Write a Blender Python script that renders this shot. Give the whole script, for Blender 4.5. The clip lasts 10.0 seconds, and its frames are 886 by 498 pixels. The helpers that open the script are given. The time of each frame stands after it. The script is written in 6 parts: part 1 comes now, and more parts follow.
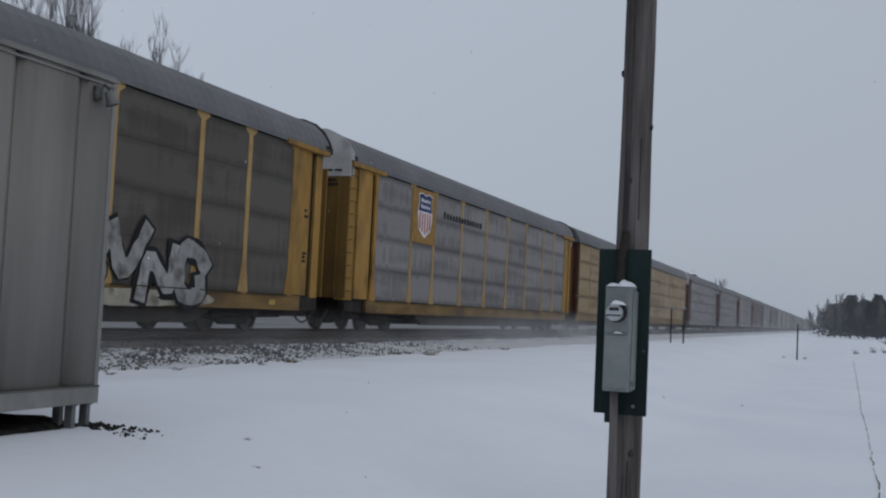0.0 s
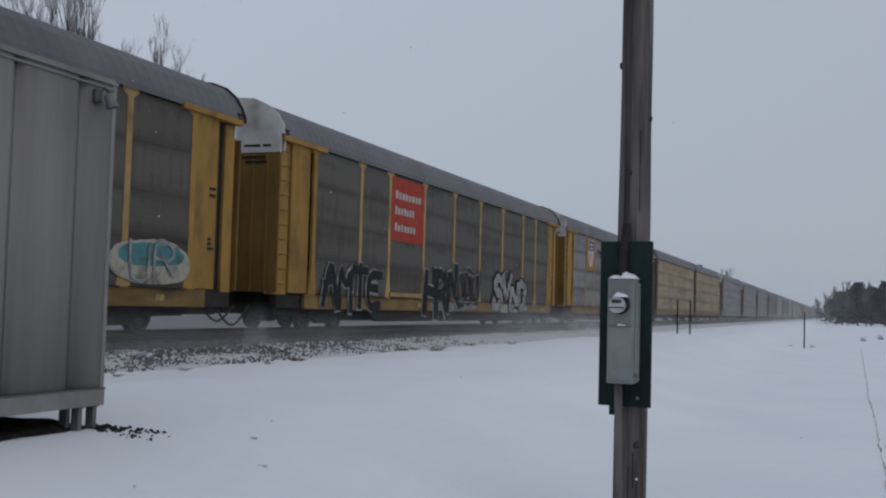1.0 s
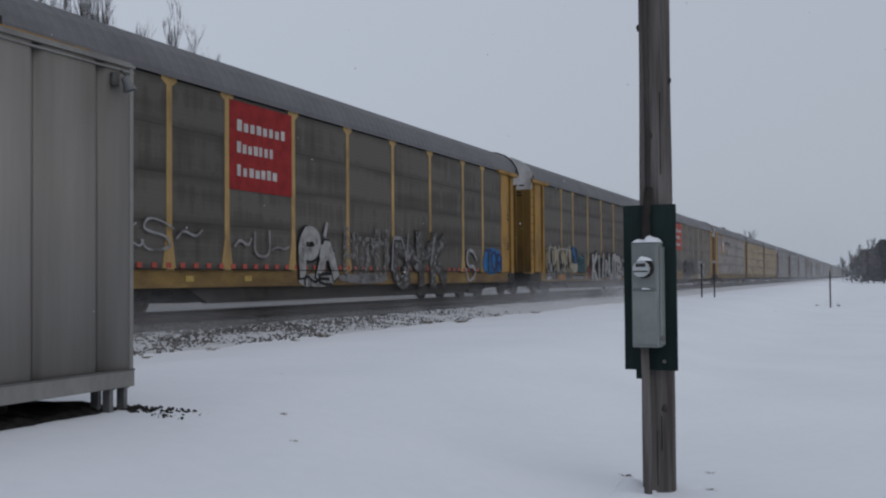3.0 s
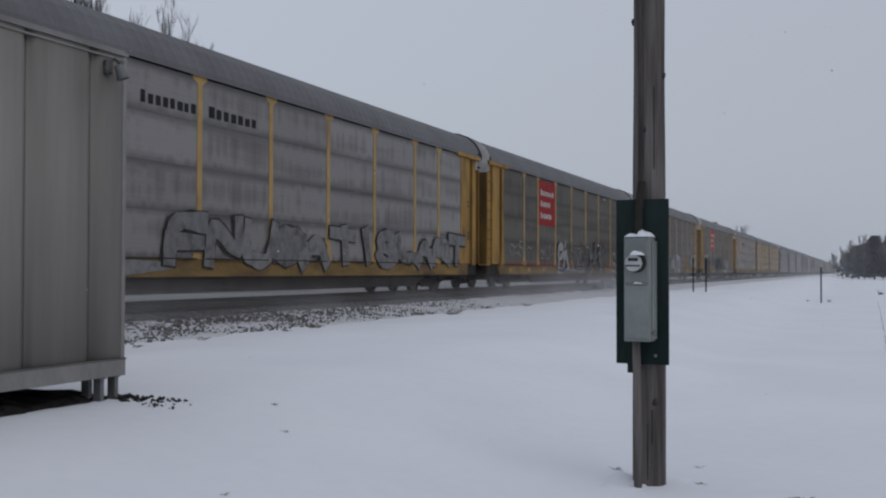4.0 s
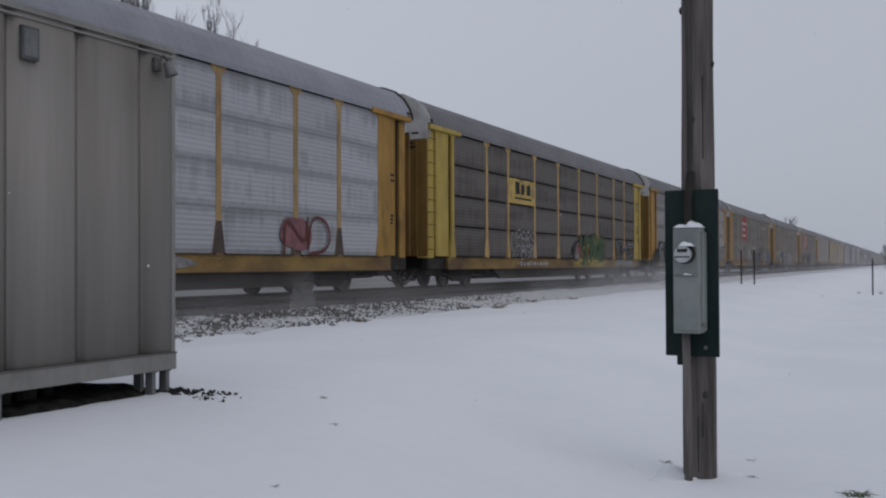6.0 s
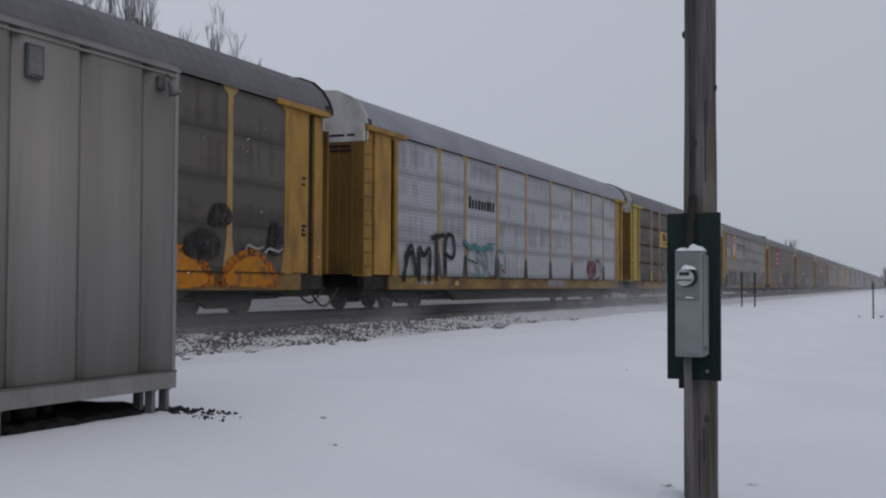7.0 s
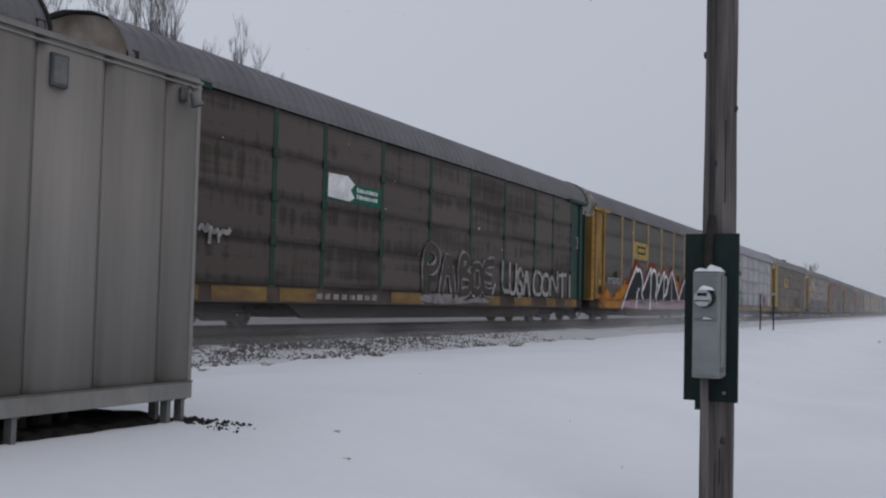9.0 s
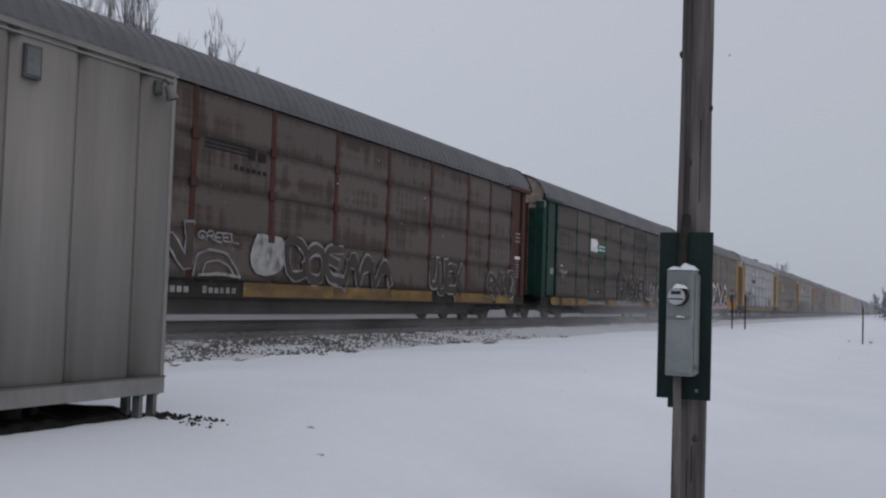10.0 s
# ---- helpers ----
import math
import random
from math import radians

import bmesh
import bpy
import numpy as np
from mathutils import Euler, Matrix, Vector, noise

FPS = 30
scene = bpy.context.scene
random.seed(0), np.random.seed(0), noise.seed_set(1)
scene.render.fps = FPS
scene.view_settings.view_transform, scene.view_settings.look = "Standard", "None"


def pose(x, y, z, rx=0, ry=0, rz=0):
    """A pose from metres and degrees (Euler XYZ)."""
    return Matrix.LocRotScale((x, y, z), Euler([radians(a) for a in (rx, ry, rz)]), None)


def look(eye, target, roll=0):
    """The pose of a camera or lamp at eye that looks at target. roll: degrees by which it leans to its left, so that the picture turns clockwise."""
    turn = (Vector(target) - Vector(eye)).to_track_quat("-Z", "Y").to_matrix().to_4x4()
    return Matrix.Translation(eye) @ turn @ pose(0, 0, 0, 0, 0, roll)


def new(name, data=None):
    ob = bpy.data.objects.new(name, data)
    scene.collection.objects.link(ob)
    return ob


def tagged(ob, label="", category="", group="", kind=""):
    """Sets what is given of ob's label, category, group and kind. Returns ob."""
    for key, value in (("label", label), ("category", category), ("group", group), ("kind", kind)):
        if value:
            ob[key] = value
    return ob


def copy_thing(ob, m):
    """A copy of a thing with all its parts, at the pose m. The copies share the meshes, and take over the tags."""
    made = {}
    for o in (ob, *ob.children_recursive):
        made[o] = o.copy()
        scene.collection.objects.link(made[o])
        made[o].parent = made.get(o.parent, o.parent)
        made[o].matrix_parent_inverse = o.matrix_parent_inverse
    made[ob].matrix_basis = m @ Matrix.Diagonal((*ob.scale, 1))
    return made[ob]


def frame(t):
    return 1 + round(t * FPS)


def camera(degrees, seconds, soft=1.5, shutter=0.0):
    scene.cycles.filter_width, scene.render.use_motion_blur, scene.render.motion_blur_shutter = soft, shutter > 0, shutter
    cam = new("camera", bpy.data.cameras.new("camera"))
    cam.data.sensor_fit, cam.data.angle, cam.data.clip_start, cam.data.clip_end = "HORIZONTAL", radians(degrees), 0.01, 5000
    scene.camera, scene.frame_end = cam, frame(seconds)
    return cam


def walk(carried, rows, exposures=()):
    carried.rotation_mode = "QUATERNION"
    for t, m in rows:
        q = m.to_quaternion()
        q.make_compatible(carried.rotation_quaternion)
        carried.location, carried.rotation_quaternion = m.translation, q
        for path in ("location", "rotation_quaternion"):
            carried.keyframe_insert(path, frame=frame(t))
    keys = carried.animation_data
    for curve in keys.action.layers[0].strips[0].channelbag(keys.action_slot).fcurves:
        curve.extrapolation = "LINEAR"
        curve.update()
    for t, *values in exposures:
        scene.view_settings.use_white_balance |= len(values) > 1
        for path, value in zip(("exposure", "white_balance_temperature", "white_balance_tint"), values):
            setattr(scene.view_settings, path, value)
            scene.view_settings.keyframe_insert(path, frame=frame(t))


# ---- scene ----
# The world's y runs along the track, x to the right of it; z = 0 is the snow at the foot of the pole.
cam = camera(45.2, 10.0, soft=2.15)
PATH = [  # seconds, x, z, pitch, roll, yaw
    (0, -0.006, 1.562, 3.37, -2.69, 20.04),
    (0.5, 0.004, 1.559, 2.89, -2.32, 20.26),
    (1, 0.022, 1.565, 3.11, -1.55, 20.39),
    (1.5, 0.027, 1.554, 2.50, -0.85, 20.46),
    (2, 0.037, 1.551, 3.27, 0.32, 21.31),
    (2.5, 0.034, 1.550, 0.99, 1.82, 20.22),
    (3, 0.017, 1.551, 1.62, 0.46, 21.63),
    (4.5, 0.010, 1.556, 0.93, -0.40, 21.14),
    (5, -0.004, 1.547, 1.23, 0.37, 23.16),
    (6.5, -0.009, 1.542, 0.80, 0.25, 23.63),
    (7, -0.019, 1.554, 1.92, -0.27, 23.61),
    (7.5, -0.013, 1.547, 2.67, -0.34, 24.40),
    (8, -0.020, 1.537, 2.96, -0.17, 24.24),
    (8.5, -0.008, 1.544, 2.87, -0.68, 24.76),
    (9, -0.015, 1.545, 2.81, -1.44, 24.53),
    (9.5, -0.018, 1.544, 2.59, -1.70, 24.29),
    (10, -0.023, 1.541, 2.69, -1.85, 23.13),
]
walk(cam, [(t, pose(x, 0, z, 90 + p, r, w)) for t, x, z, p, r, w in PATH],
     exposures=[(0, -0.05, 6450, 8), (2.5, 0.0, 6500, 9), (4.5, 0.03, 6630, 11), (6.5, 0.03, 6720, 12), (7.5, 0.0, 6735, 12), (8, 0.01, 6740, 12), (8.5, 0.08, 6740, 12), (10, 0.09, 6740, 12)])

RAIL = 0.86          # top of rail
SIDE = -12.685       # near side of the train
PITCH = 28.65        # from coupler to coupler
LEAD = [(0, 24.78), (0.5, 37.05), (1, 49.32), (1.5, 61.29), (2, 73.42), (2.5, 85.65), (3, 97.68), (4.5, 134.12), (5, 145.54),
        (6.5, 182.02), (7, 194.14), (7.5, 206.24), (8, 218.41), (8.5, 230.39), (9, 241.75), (9.5, 253.96), (10, 266.86)]
SLACK = {-1: 0.5, 0: 0.47, 1: 0.03, 2: -0.5, 5: 0.21, 6: -0.21, 7: 0.22, 8: -0.22}   # play in the couplings
SLACK.update({-2: -5.2, -3: -10.9})                      # the close-coupled pair is shorter
SLACK.update({k: -10.6 for k in range(-32, -3)})

# ---- overcast winter light ----
world = bpy.data.worlds.new("overcast_sky")
scene.world = world
world.use_nodes = True
wn, wl = world.node_tree.nodes, world.node_tree.links
background = wn["Background"]
sky = wn.new("ShaderNodeTexSky")
sky.sky_type, sky.sun_disc = "NISHITA", False
sky.sun_elevation, sky.sun_rotation = radians(25), radians(60)
sky.air_density, sky.dust_density = 1.0, 4.0
dim = wn.new("ShaderNodeVectorMath")
dim.operation = "SCALE"
dim.inputs["Scale"].default_value = 0.10
wl.new(sky.outputs[0], dim.inputs[0])
coords, parts_xyz, ramp = wn.new("ShaderNodeTexCoord"), wn.new("ShaderNodeSeparateXYZ"), wn.new("ShaderNodeValToRGB")
wl.new(coords.outputs["Generated"], parts_xyz.inputs[0])
wl.new(parts_xyz.outputs["Z"], ramp.inputs[0])
ramp.color_ramp.elements[0].position, ramp.color_ramp.elements[0].color = 0.0, (0.395, 0.445, 0.520, 1)
ramp.color_ramp.elements[1].position, ramp.color_ramp.elements[1].color = 0.45, (0.455, 0.490, 0.575, 1)
cloud_mix = wn.new("ShaderNodeMixRGB")
cloud_mix.inputs[0].default_value = 0.94
wl.new(dim.outputs[0], cloud_mix.inputs[1])
wl.new(ramp.outputs[0], cloud_mix.inputs[2])
side_glow, tint = wn.new("ShaderNodeMapRange"), wn.new("ShaderNodeVectorMath")
side_glow.inputs["From Min"].default_value, side_glow.inputs["From Max"].default_value = -0.75, 0.15
side_glow.inputs["To Min"].default_value, side_glow.inputs["To Max"].default_value = 1.13, 0.95
wl.new(parts_xyz.outputs["X"], side_glow.inputs[0])
tint.operation = "SCALE"
wl.new(cloud_mix.outputs[0], tint.inputs[0])
wl.new(side_glow.outputs[0], tint.inputs["Scale"])
wl.new(tint.outputs[0], background.inputs[0])
background.inputs[1].default_value = 1.0

sun = new("sun", bpy.data.lights.new("sun", "SUN"))
sun.data.energy, sun.data.angle, sun.data.color = 0.3, radians(40), (1.0, 0.98, 0.96)
sun.matrix_world = look((0, 0, 0), (-0.75, 0.45, -1.0))


# ---- materials ----
def nodes_of(name, rough=0.7, metal=0.0, spec=0.12):
    m = bpy.data.materials.new(name)
    m.use_nodes = True
    b = m.node_tree.nodes["Principled BSDF"]
    b.inputs["Roughness"].default_value, b.inputs["Metallic"].default_value = rough, metal
    b.inputs["Specular IOR Level"].default_value = spec
    return m, m.node_tree.nodes, m.node_tree.links, b


def surface(name, low, high, scale=3.0, stretch=(1, 1, 1), rough=0.7, metal=0.0, bump=0.15, fine=40.0, spread=0.0, dirt=None, dirt_amount=0.5):
    """Two scales of noise between two colours, an optional dirt colour in streaks, and a fine relief."""
    m, n, k, b = nodes_of(name, rough, metal)
    tc, mp = n.new("ShaderNodeTexCoord"), n.new("ShaderNodeMapping")
    mp.inputs["Scale"].default_value = stretch
    k.new(tc.outputs["Object"], mp.inputs[0])
    info = n.new("ShaderNodeObjectInfo")
    shift = n.new("ShaderNodeVectorMath")
    shift.operation = "MULTIPLY_ADD"
    shift.inputs[1].default_value = (37.0, 37.0, 37.0)
    k.new(info.outputs["Random"], shift.inputs[0])
    k.new(mp.outputs[0], shift.inputs[2])
    big, small = n.new("ShaderNodeTexNoise"), n.new("ShaderNodeTexNoise")
    for tex, s, det in ((big, scale, 5), (small, fine, 3)):
        tex.inputs["Scale"].default_value, tex.inputs["Detail"].default_value = s, det
        k.new(shift.outputs[0], tex.inputs["Vector"])
    add = n.new("ShaderNodeMath")
    add.operation = "MULTIPLY_ADD"
    add.inputs[1].default_value = 0.35
    k.new(small.outputs[0], add.inputs[0])
    k.new(big.outputs[0], add.inputs[2])
    ramp = n.new("ShaderNodeValToRGB")
    ramp.color_ramp.elements[0].position, ramp.color_ramp.elements[1].position = 0.48, 0.88
    ramp.color_ramp.elements[0].color, ramp.color_ramp.elements[1].color = (*low, 1), (*high, 1)
    k.new(add.outputs[0], ramp.inputs[0])
    colour = ramp.outputs[0]
    if dirt:
        d, dr, mix = n.new("ShaderNodeTexNoise"), n.new("ShaderNodeValToRGB"), n.new("ShaderNodeMixRGB")
        d.inputs["Scale"].default_value, d.inputs["Detail"].default_value = scale * 0.6, 8
        k.new(shift.outputs[0], d.inputs["Vector"])
        dr.color_ramp.elements[0].position, dr.color_ramp.elements[1].position = 0.5, 0.72
        dr.color_ramp.elements[0].color = (0, 0, 0, 1)
        dr.color_ramp.elements[1].color = (dirt_amount,) * 3 + (1,)
        k.new(d.outputs[0], dr.inputs[0])
        k.new(dr.outputs[0], mix.inputs[0])
        k.new(colour, mix.inputs[1])
        mix.inputs[2].default_value = (*dirt, 1)
        colour = mix.outputs[0]
    if spread:
        hsv, rng = n.new("ShaderNodeHueSaturation"), n.new("ShaderNodeMapRange")
        rng.inputs["To Min"].default_value, rng.inputs["To Max"].default_value = 1 - spread, 1 + spread
        k.new(info.outputs["Random"], rng.inputs[0])
        k.new(rng.outputs[0], hsv.inputs["Value"])
        k.new(colour, hsv.inputs["Color"])
        colour = hsv.outputs[0]
    k.new(colour, b.inputs["Base Color"])
    if bump:
        bp = n.new("ShaderNodeBump")
        bp.inputs["Strength"].default_value, bp.inputs["Distance"].default_value = bump, 0.02
        k.new(add.outputs[0], bp.inputs["Height"])
        k.new(bp.outputs[0], b.inputs["Normal"])
    return m


def panel_metal(name, low, high, streak, corrugated=0.0, rough=0.6, joint=0.72, rows=0.0):
    """Weathered galvanised side screens: vertical streaks, darker joint bands, panel to panel change, fine ribs."""
    m, n, k, b = nodes_of(name, rough, 0.0)
    tc, info = n.new("ShaderNodeTexCoord"), n.new("ShaderNodeObjectInfo")
    shift = n.new("ShaderNodeVectorMath")
    shift.operation = "MULTIPLY_ADD"
    shift.inputs[1].default_value = (0.0, 53.0, 29.0)
    k.new(info.outputs["Random"], shift.inputs[0])
    k.new(tc.outputs["Object"], shift.inputs[2])
    def noise_at(stretch, scale, detail):
        mp, tex = n.new("ShaderNodeMapping"), n.new("ShaderNodeTexNoise")
        mp.inputs["Scale"].default_value = stretch
        k.new(shift.outputs[0], mp.inputs[0])
        k.new(mp.outputs[0], tex.inputs["Vector"])
        tex.inputs["Scale"].default_value, tex.inputs["Detail"].default_value = scale, detail
        return tex.outputs[0]
    vert, horiz, grain = noise_at((1, 2.2, 0.22), 1.6, 5), noise_at((1, 0.12, 1.1), 1.2, 3), noise_at((1, 1, 1), 30.0, 2)
    s1, s2 = n.new("ShaderNodeMath"), n.new("ShaderNodeMath")
    s1.operation = s2.operation = "MULTIPLY_ADD"
    s1.inputs[1].default_value, s2.inputs[1].default_value = 0.7, 0.25
    k.new(vert, s1.inputs[0]), k.new(horiz, s1.inputs[2])
    k.new(grain, s2.inputs[0]), k.new(s1.outputs[0], s2.inputs[2])
    if rows:
        # long level soot lines
        s3, level = n.new("ShaderNodeMath"), n.new("ShaderNodeMath")
        s3.operation, level.operation = "MULTIPLY_ADD", "SUBTRACT"
        k.new(noise_at((1, 0.05, 4.0), 1.3, 4), level.inputs[0])
        level.inputs[1].default_value = 0.5
        s3.inputs[1].default_value = rows
        k.new(level.outputs[0], s3.inputs[0]), k.new(s2.outputs[0], s3.inputs[2])
        s2 = s3
    ramp = n.new("ShaderNodeValToRGB")
    ramp.color_ramp.elements[0].position, ramp.color_ramp.elements[1].position = 0.72, 1.22
    mid = ramp.color_ramp.elements.new(0.95)
    ramp.color_ramp.elements[0].color, mid.color = (*streak, 1), (*low, 1)
    ramp.color_ramp.elements[2].color = (*high, 1)
    ramp.color_ramp.elements[2].position = 1.0
    ramp.color_ramp.elements[1].position = 0.9
    k.new(s2.outputs[0], ramp.inputs[0])
    hsv, rng = n.new("ShaderNodeHueSaturation"), n.new("ShaderNodeMapRange")
    rng.inputs["To Min"].default_value, rng.inputs["To Max"].default_value = 0.93, 1.13
    k.new(info.outputs["Random"], rng.inputs[0])
    # wavy darker bands along the joints between the rows of screens
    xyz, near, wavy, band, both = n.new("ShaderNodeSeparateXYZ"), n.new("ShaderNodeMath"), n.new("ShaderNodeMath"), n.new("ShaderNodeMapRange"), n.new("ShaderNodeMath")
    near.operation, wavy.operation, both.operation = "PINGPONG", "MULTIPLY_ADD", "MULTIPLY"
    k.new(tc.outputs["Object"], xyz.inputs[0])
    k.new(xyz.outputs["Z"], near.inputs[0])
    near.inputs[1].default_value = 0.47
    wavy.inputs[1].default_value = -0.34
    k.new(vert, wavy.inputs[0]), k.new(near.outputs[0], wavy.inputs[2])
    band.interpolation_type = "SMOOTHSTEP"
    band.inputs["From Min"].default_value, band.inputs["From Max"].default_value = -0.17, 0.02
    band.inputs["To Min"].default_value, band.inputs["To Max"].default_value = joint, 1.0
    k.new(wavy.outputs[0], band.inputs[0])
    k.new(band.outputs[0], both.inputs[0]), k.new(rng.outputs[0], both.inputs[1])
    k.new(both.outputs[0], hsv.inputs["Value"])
    k.new(ramp.outputs[0], hsv.inputs["Color"])
    k.new(hsv.outputs[0], b.inputs["Base Color"])
    wave = n.new("ShaderNodeTexWave")
    wave.bands_direction = "Z"
    wave.inputs["Scale"].default_value, wave.inputs["Distortion"].default_value = 3.2, 0.2
    k.new(tc.outputs["Object"], wave.inputs["Vector"])
    bp = n.new("ShaderNodeBump")
    bp.inputs["Strength"].default_value, bp.inputs["Distance"].default_value = 0.06 + corrugated, 0.03
    k.new(wave.outputs["Fac"], bp.inputs["Height"])
    k.new(bp.outputs[0], b.inputs["Normal"])
    return m


def paint(name, colour, rough=0.75):
    return surface(name, tuple(c * 0.75 for c in colour), tuple(min(1, c * 1.1) for c in colour), 4, rough=rough, bump=0.05)


def spray_paint(name, colour):
    """Old spray paint: thin, patchy and sooted over."""
    return surface(name, tuple(c * 0.72 for c in colour), colour, 5.0, rough=0.8, fine=35, bump=0.05, dirt=(0.075, 0.07, 0.066), dirt_amount=0.85, spread=0.12)


def spray_mist(name, colour, low=0.40, high=0.62):
    """Overspray so thin that the steel shows through in flecks."""
    m = spray_paint(name, colour)
    n, k = m.node_tree.nodes, m.node_tree.links
    tc, tex, ramp = n.new("ShaderNodeTexCoord"), n.new("ShaderNodeTexNoise"), n.new("ShaderNodeValToRGB")
    tex.inputs["Scale"].default_value, tex.inputs["Detail"].default_value = 7.0, 6
    ramp.color_ramp.elements[0].position, ramp.color_ramp.elements[1].position = low, high
    k.new(tc.outputs["Object"], tex.inputs["Vector"])
    k.new(tex.outputs[0], ramp.inputs[0])
    k.new(ramp.outputs[0], n["Principled BSDF"].inputs["Alpha"])
    return m


SNOW = surface("snow", (0.74, 0.77, 0.81), (0.80, 0.825, 0.86), 0.35, rough=0.85, bump=0.35, fine=6.0)
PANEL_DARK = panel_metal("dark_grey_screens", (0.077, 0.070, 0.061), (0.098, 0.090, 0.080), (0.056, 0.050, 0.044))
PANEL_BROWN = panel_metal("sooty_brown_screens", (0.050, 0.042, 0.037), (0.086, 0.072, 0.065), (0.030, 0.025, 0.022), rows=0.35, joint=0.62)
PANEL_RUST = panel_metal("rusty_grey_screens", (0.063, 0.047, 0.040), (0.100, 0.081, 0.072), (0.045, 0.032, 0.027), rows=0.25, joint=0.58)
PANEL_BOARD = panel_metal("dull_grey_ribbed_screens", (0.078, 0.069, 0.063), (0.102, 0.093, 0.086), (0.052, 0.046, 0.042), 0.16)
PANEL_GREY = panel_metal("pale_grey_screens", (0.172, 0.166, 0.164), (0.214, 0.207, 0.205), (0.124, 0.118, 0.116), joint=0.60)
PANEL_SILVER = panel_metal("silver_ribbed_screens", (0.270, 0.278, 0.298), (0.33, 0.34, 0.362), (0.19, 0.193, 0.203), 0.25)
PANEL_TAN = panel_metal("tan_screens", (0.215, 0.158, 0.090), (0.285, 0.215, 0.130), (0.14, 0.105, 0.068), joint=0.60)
YELLOW = surface("weathered_yellow_paint", (0.255, 0.145, 0.038), (0.345, 0.200, 0.052), 2.5, (1, 1, 0.5), rough=0.6, fine=22, dirt=(0.10, 0.065, 0.035), dirt_amount=0.75, spread=0.12)
# YELLOW darkened for the shade between the cars, plus dirt streaks
SHADED_END = surface("grimy_shaded_yellow_end_doors", (0.135, 0.080, 0.025), (0.205, 0.122, 0.036), 1.4, (1, 1, 0.4), rough=0.7, fine=18, dirt=(0.05, 0.035, 0.022), dirt_amount=0.8, spread=0.1)
YELLOW_POST = surface("dusty_yellow_paint", (0.305, 0.205, 0.088), (0.405, 0.275, 0.118), 3.0, (1, 1, 0.6), rough=0.65, fine=25, dirt=(0.15, 0.10, 0.05), dirt_amount=0.6, spread=0.1)
LEMON = surface("lemon_yellow_paint", (0.32, 0.235, 0.058), (0.40, 0.30, 0.078), 2.5, (1, 1, 0.5), rough=0.6, fine=22, dirt=(0.2, 0.15, 0.06), dirt_amount=0.5)
SILL_BROWN = surface("rusty_brown_sill", (0.062, 0.047, 0.041), (0.105, 0.084, 0.075), 1.6, rough=0.75, fine=14, dirt=(0.035, 0.03, 0.028), dirt_amount=0.8)
SILL_YELLOW = surface("grimy_yellow_sill_paint", (0.14, 0.090, 0.040), (0.26, 0.170, 0.062), 1.2, (1, 0.7, 2.0), rough=0.7, fine=14, dirt=(0.085, 0.055, 0.042), dirt_amount=0.95, spread=0.1)
ORANGE_POST = surface("tan_orange_paint", (0.27, 0.185, 0.085), (0.36, 0.25, 0.12), 3.0, (1, 1, 0.6), rough=0.65, fine=25, dirt=(0.13, 0.08, 0.05), dirt_amount=0.7)
GREEN = surface("dark_green_paint", (0.008, 0.032, 0.024), (0.014, 0.048, 0.036), 2.5, rough=0.55, fine=22, dirt=(0.03, 0.03, 0.025), dirt_amount=0.6)
GREEN_POST = surface("sooty_green_paint", (0.014, 0.042, 0.031), (0.026, 0.065, 0.048), 3, rough=0.6, fine=22, dirt=(0.045, 0.038, 0.03), dirt_amount=0.8)
OXIDE = surface("red_oxide_paint", (0.052, 0.022, 0.017), (0.082, 0.033, 0.026), 2.5, rough=0.65, fine=22, dirt=(0.045, 0.033, 0.028), dirt_amount=0.8)
GREY_POST = surface("grey_steel_posts", (0.20, 0.19, 0.18), (0.29, 0.28, 0.27), 3, rough=0.65, dirt=(0.1, 0.09, 0.08), dirt_amount=0.6)
GABLE = surface("dirty_white_gable_paint", (0.46, 0.455, 0.45), (0.60, 0.595, 0.59), 1.8, rough=0.7, dirt=(0.20, 0.17, 0.14), dirt_amount=0.7, spread=0.1)
GABLE_RUSTY = surface("rust-stained_white_gable_paint", (0.36, 0.34, 0.31), (0.56, 0.54, 0.51), 2.2, rough=0.7, dirt=(0.16, 0.11, 0.07), dirt_amount=0.9)
GABLE_TAN = surface("stained_cream_gable_paint", (0.36, 0.30, 0.24), (0.52, 0.47, 0.41), 1.8, rough=0.7, dirt=(0.12, 0.09, 0.07), dirt_amount=0.8)
ROOF = surface("galvanised_roof_steel", (0.116, 0.116, 0.123), (0.152, 0.152, 0.160), 1.1, (1, 0.6, 1), rough=0.55, metal=0.15, fine=20, bump=0.08, spread=0.1)
ROOF_PALE = surface("pale_galvanised_roof_steel", (0.21, 0.22, 0.245), (0.27, 0.28, 0.31), 1.1, (1, 0.6, 1), rough=0.5, metal=0.15, fine=20, bump=0.08)
BLACKISH = surface("sooty_underframe_steel", (0.022, 0.020, 0.019), (0.045, 0.040, 0.036), 3, rough=0.85, fine=20)
# near-black: the shade inside the cars put into the colour
INNER_SHADE = surface("painted_inner_shade", (0.02, 0.02, 0.02), (0.03, 0.03, 0.03), 3, rough=0.9)
WHEEL = surface("worn_wheel_steel", (0.045, 0.038, 0.034), (0.10, 0.085, 0.075), 5, rough=0.6, metal=0.3)
RAIL_STEEL = surface("rail_steel", (0.05, 0.041, 0.037), (0.095, 0.078, 0.07), 6, (1, 0.2, 1), rough=0.5, metal=0.4)
TIE = surface("creosoted_ties", (0.045, 0.040, 0.036), (0.11, 0.10, 0.09), 4, (1, 4, 1), rough=0.9)
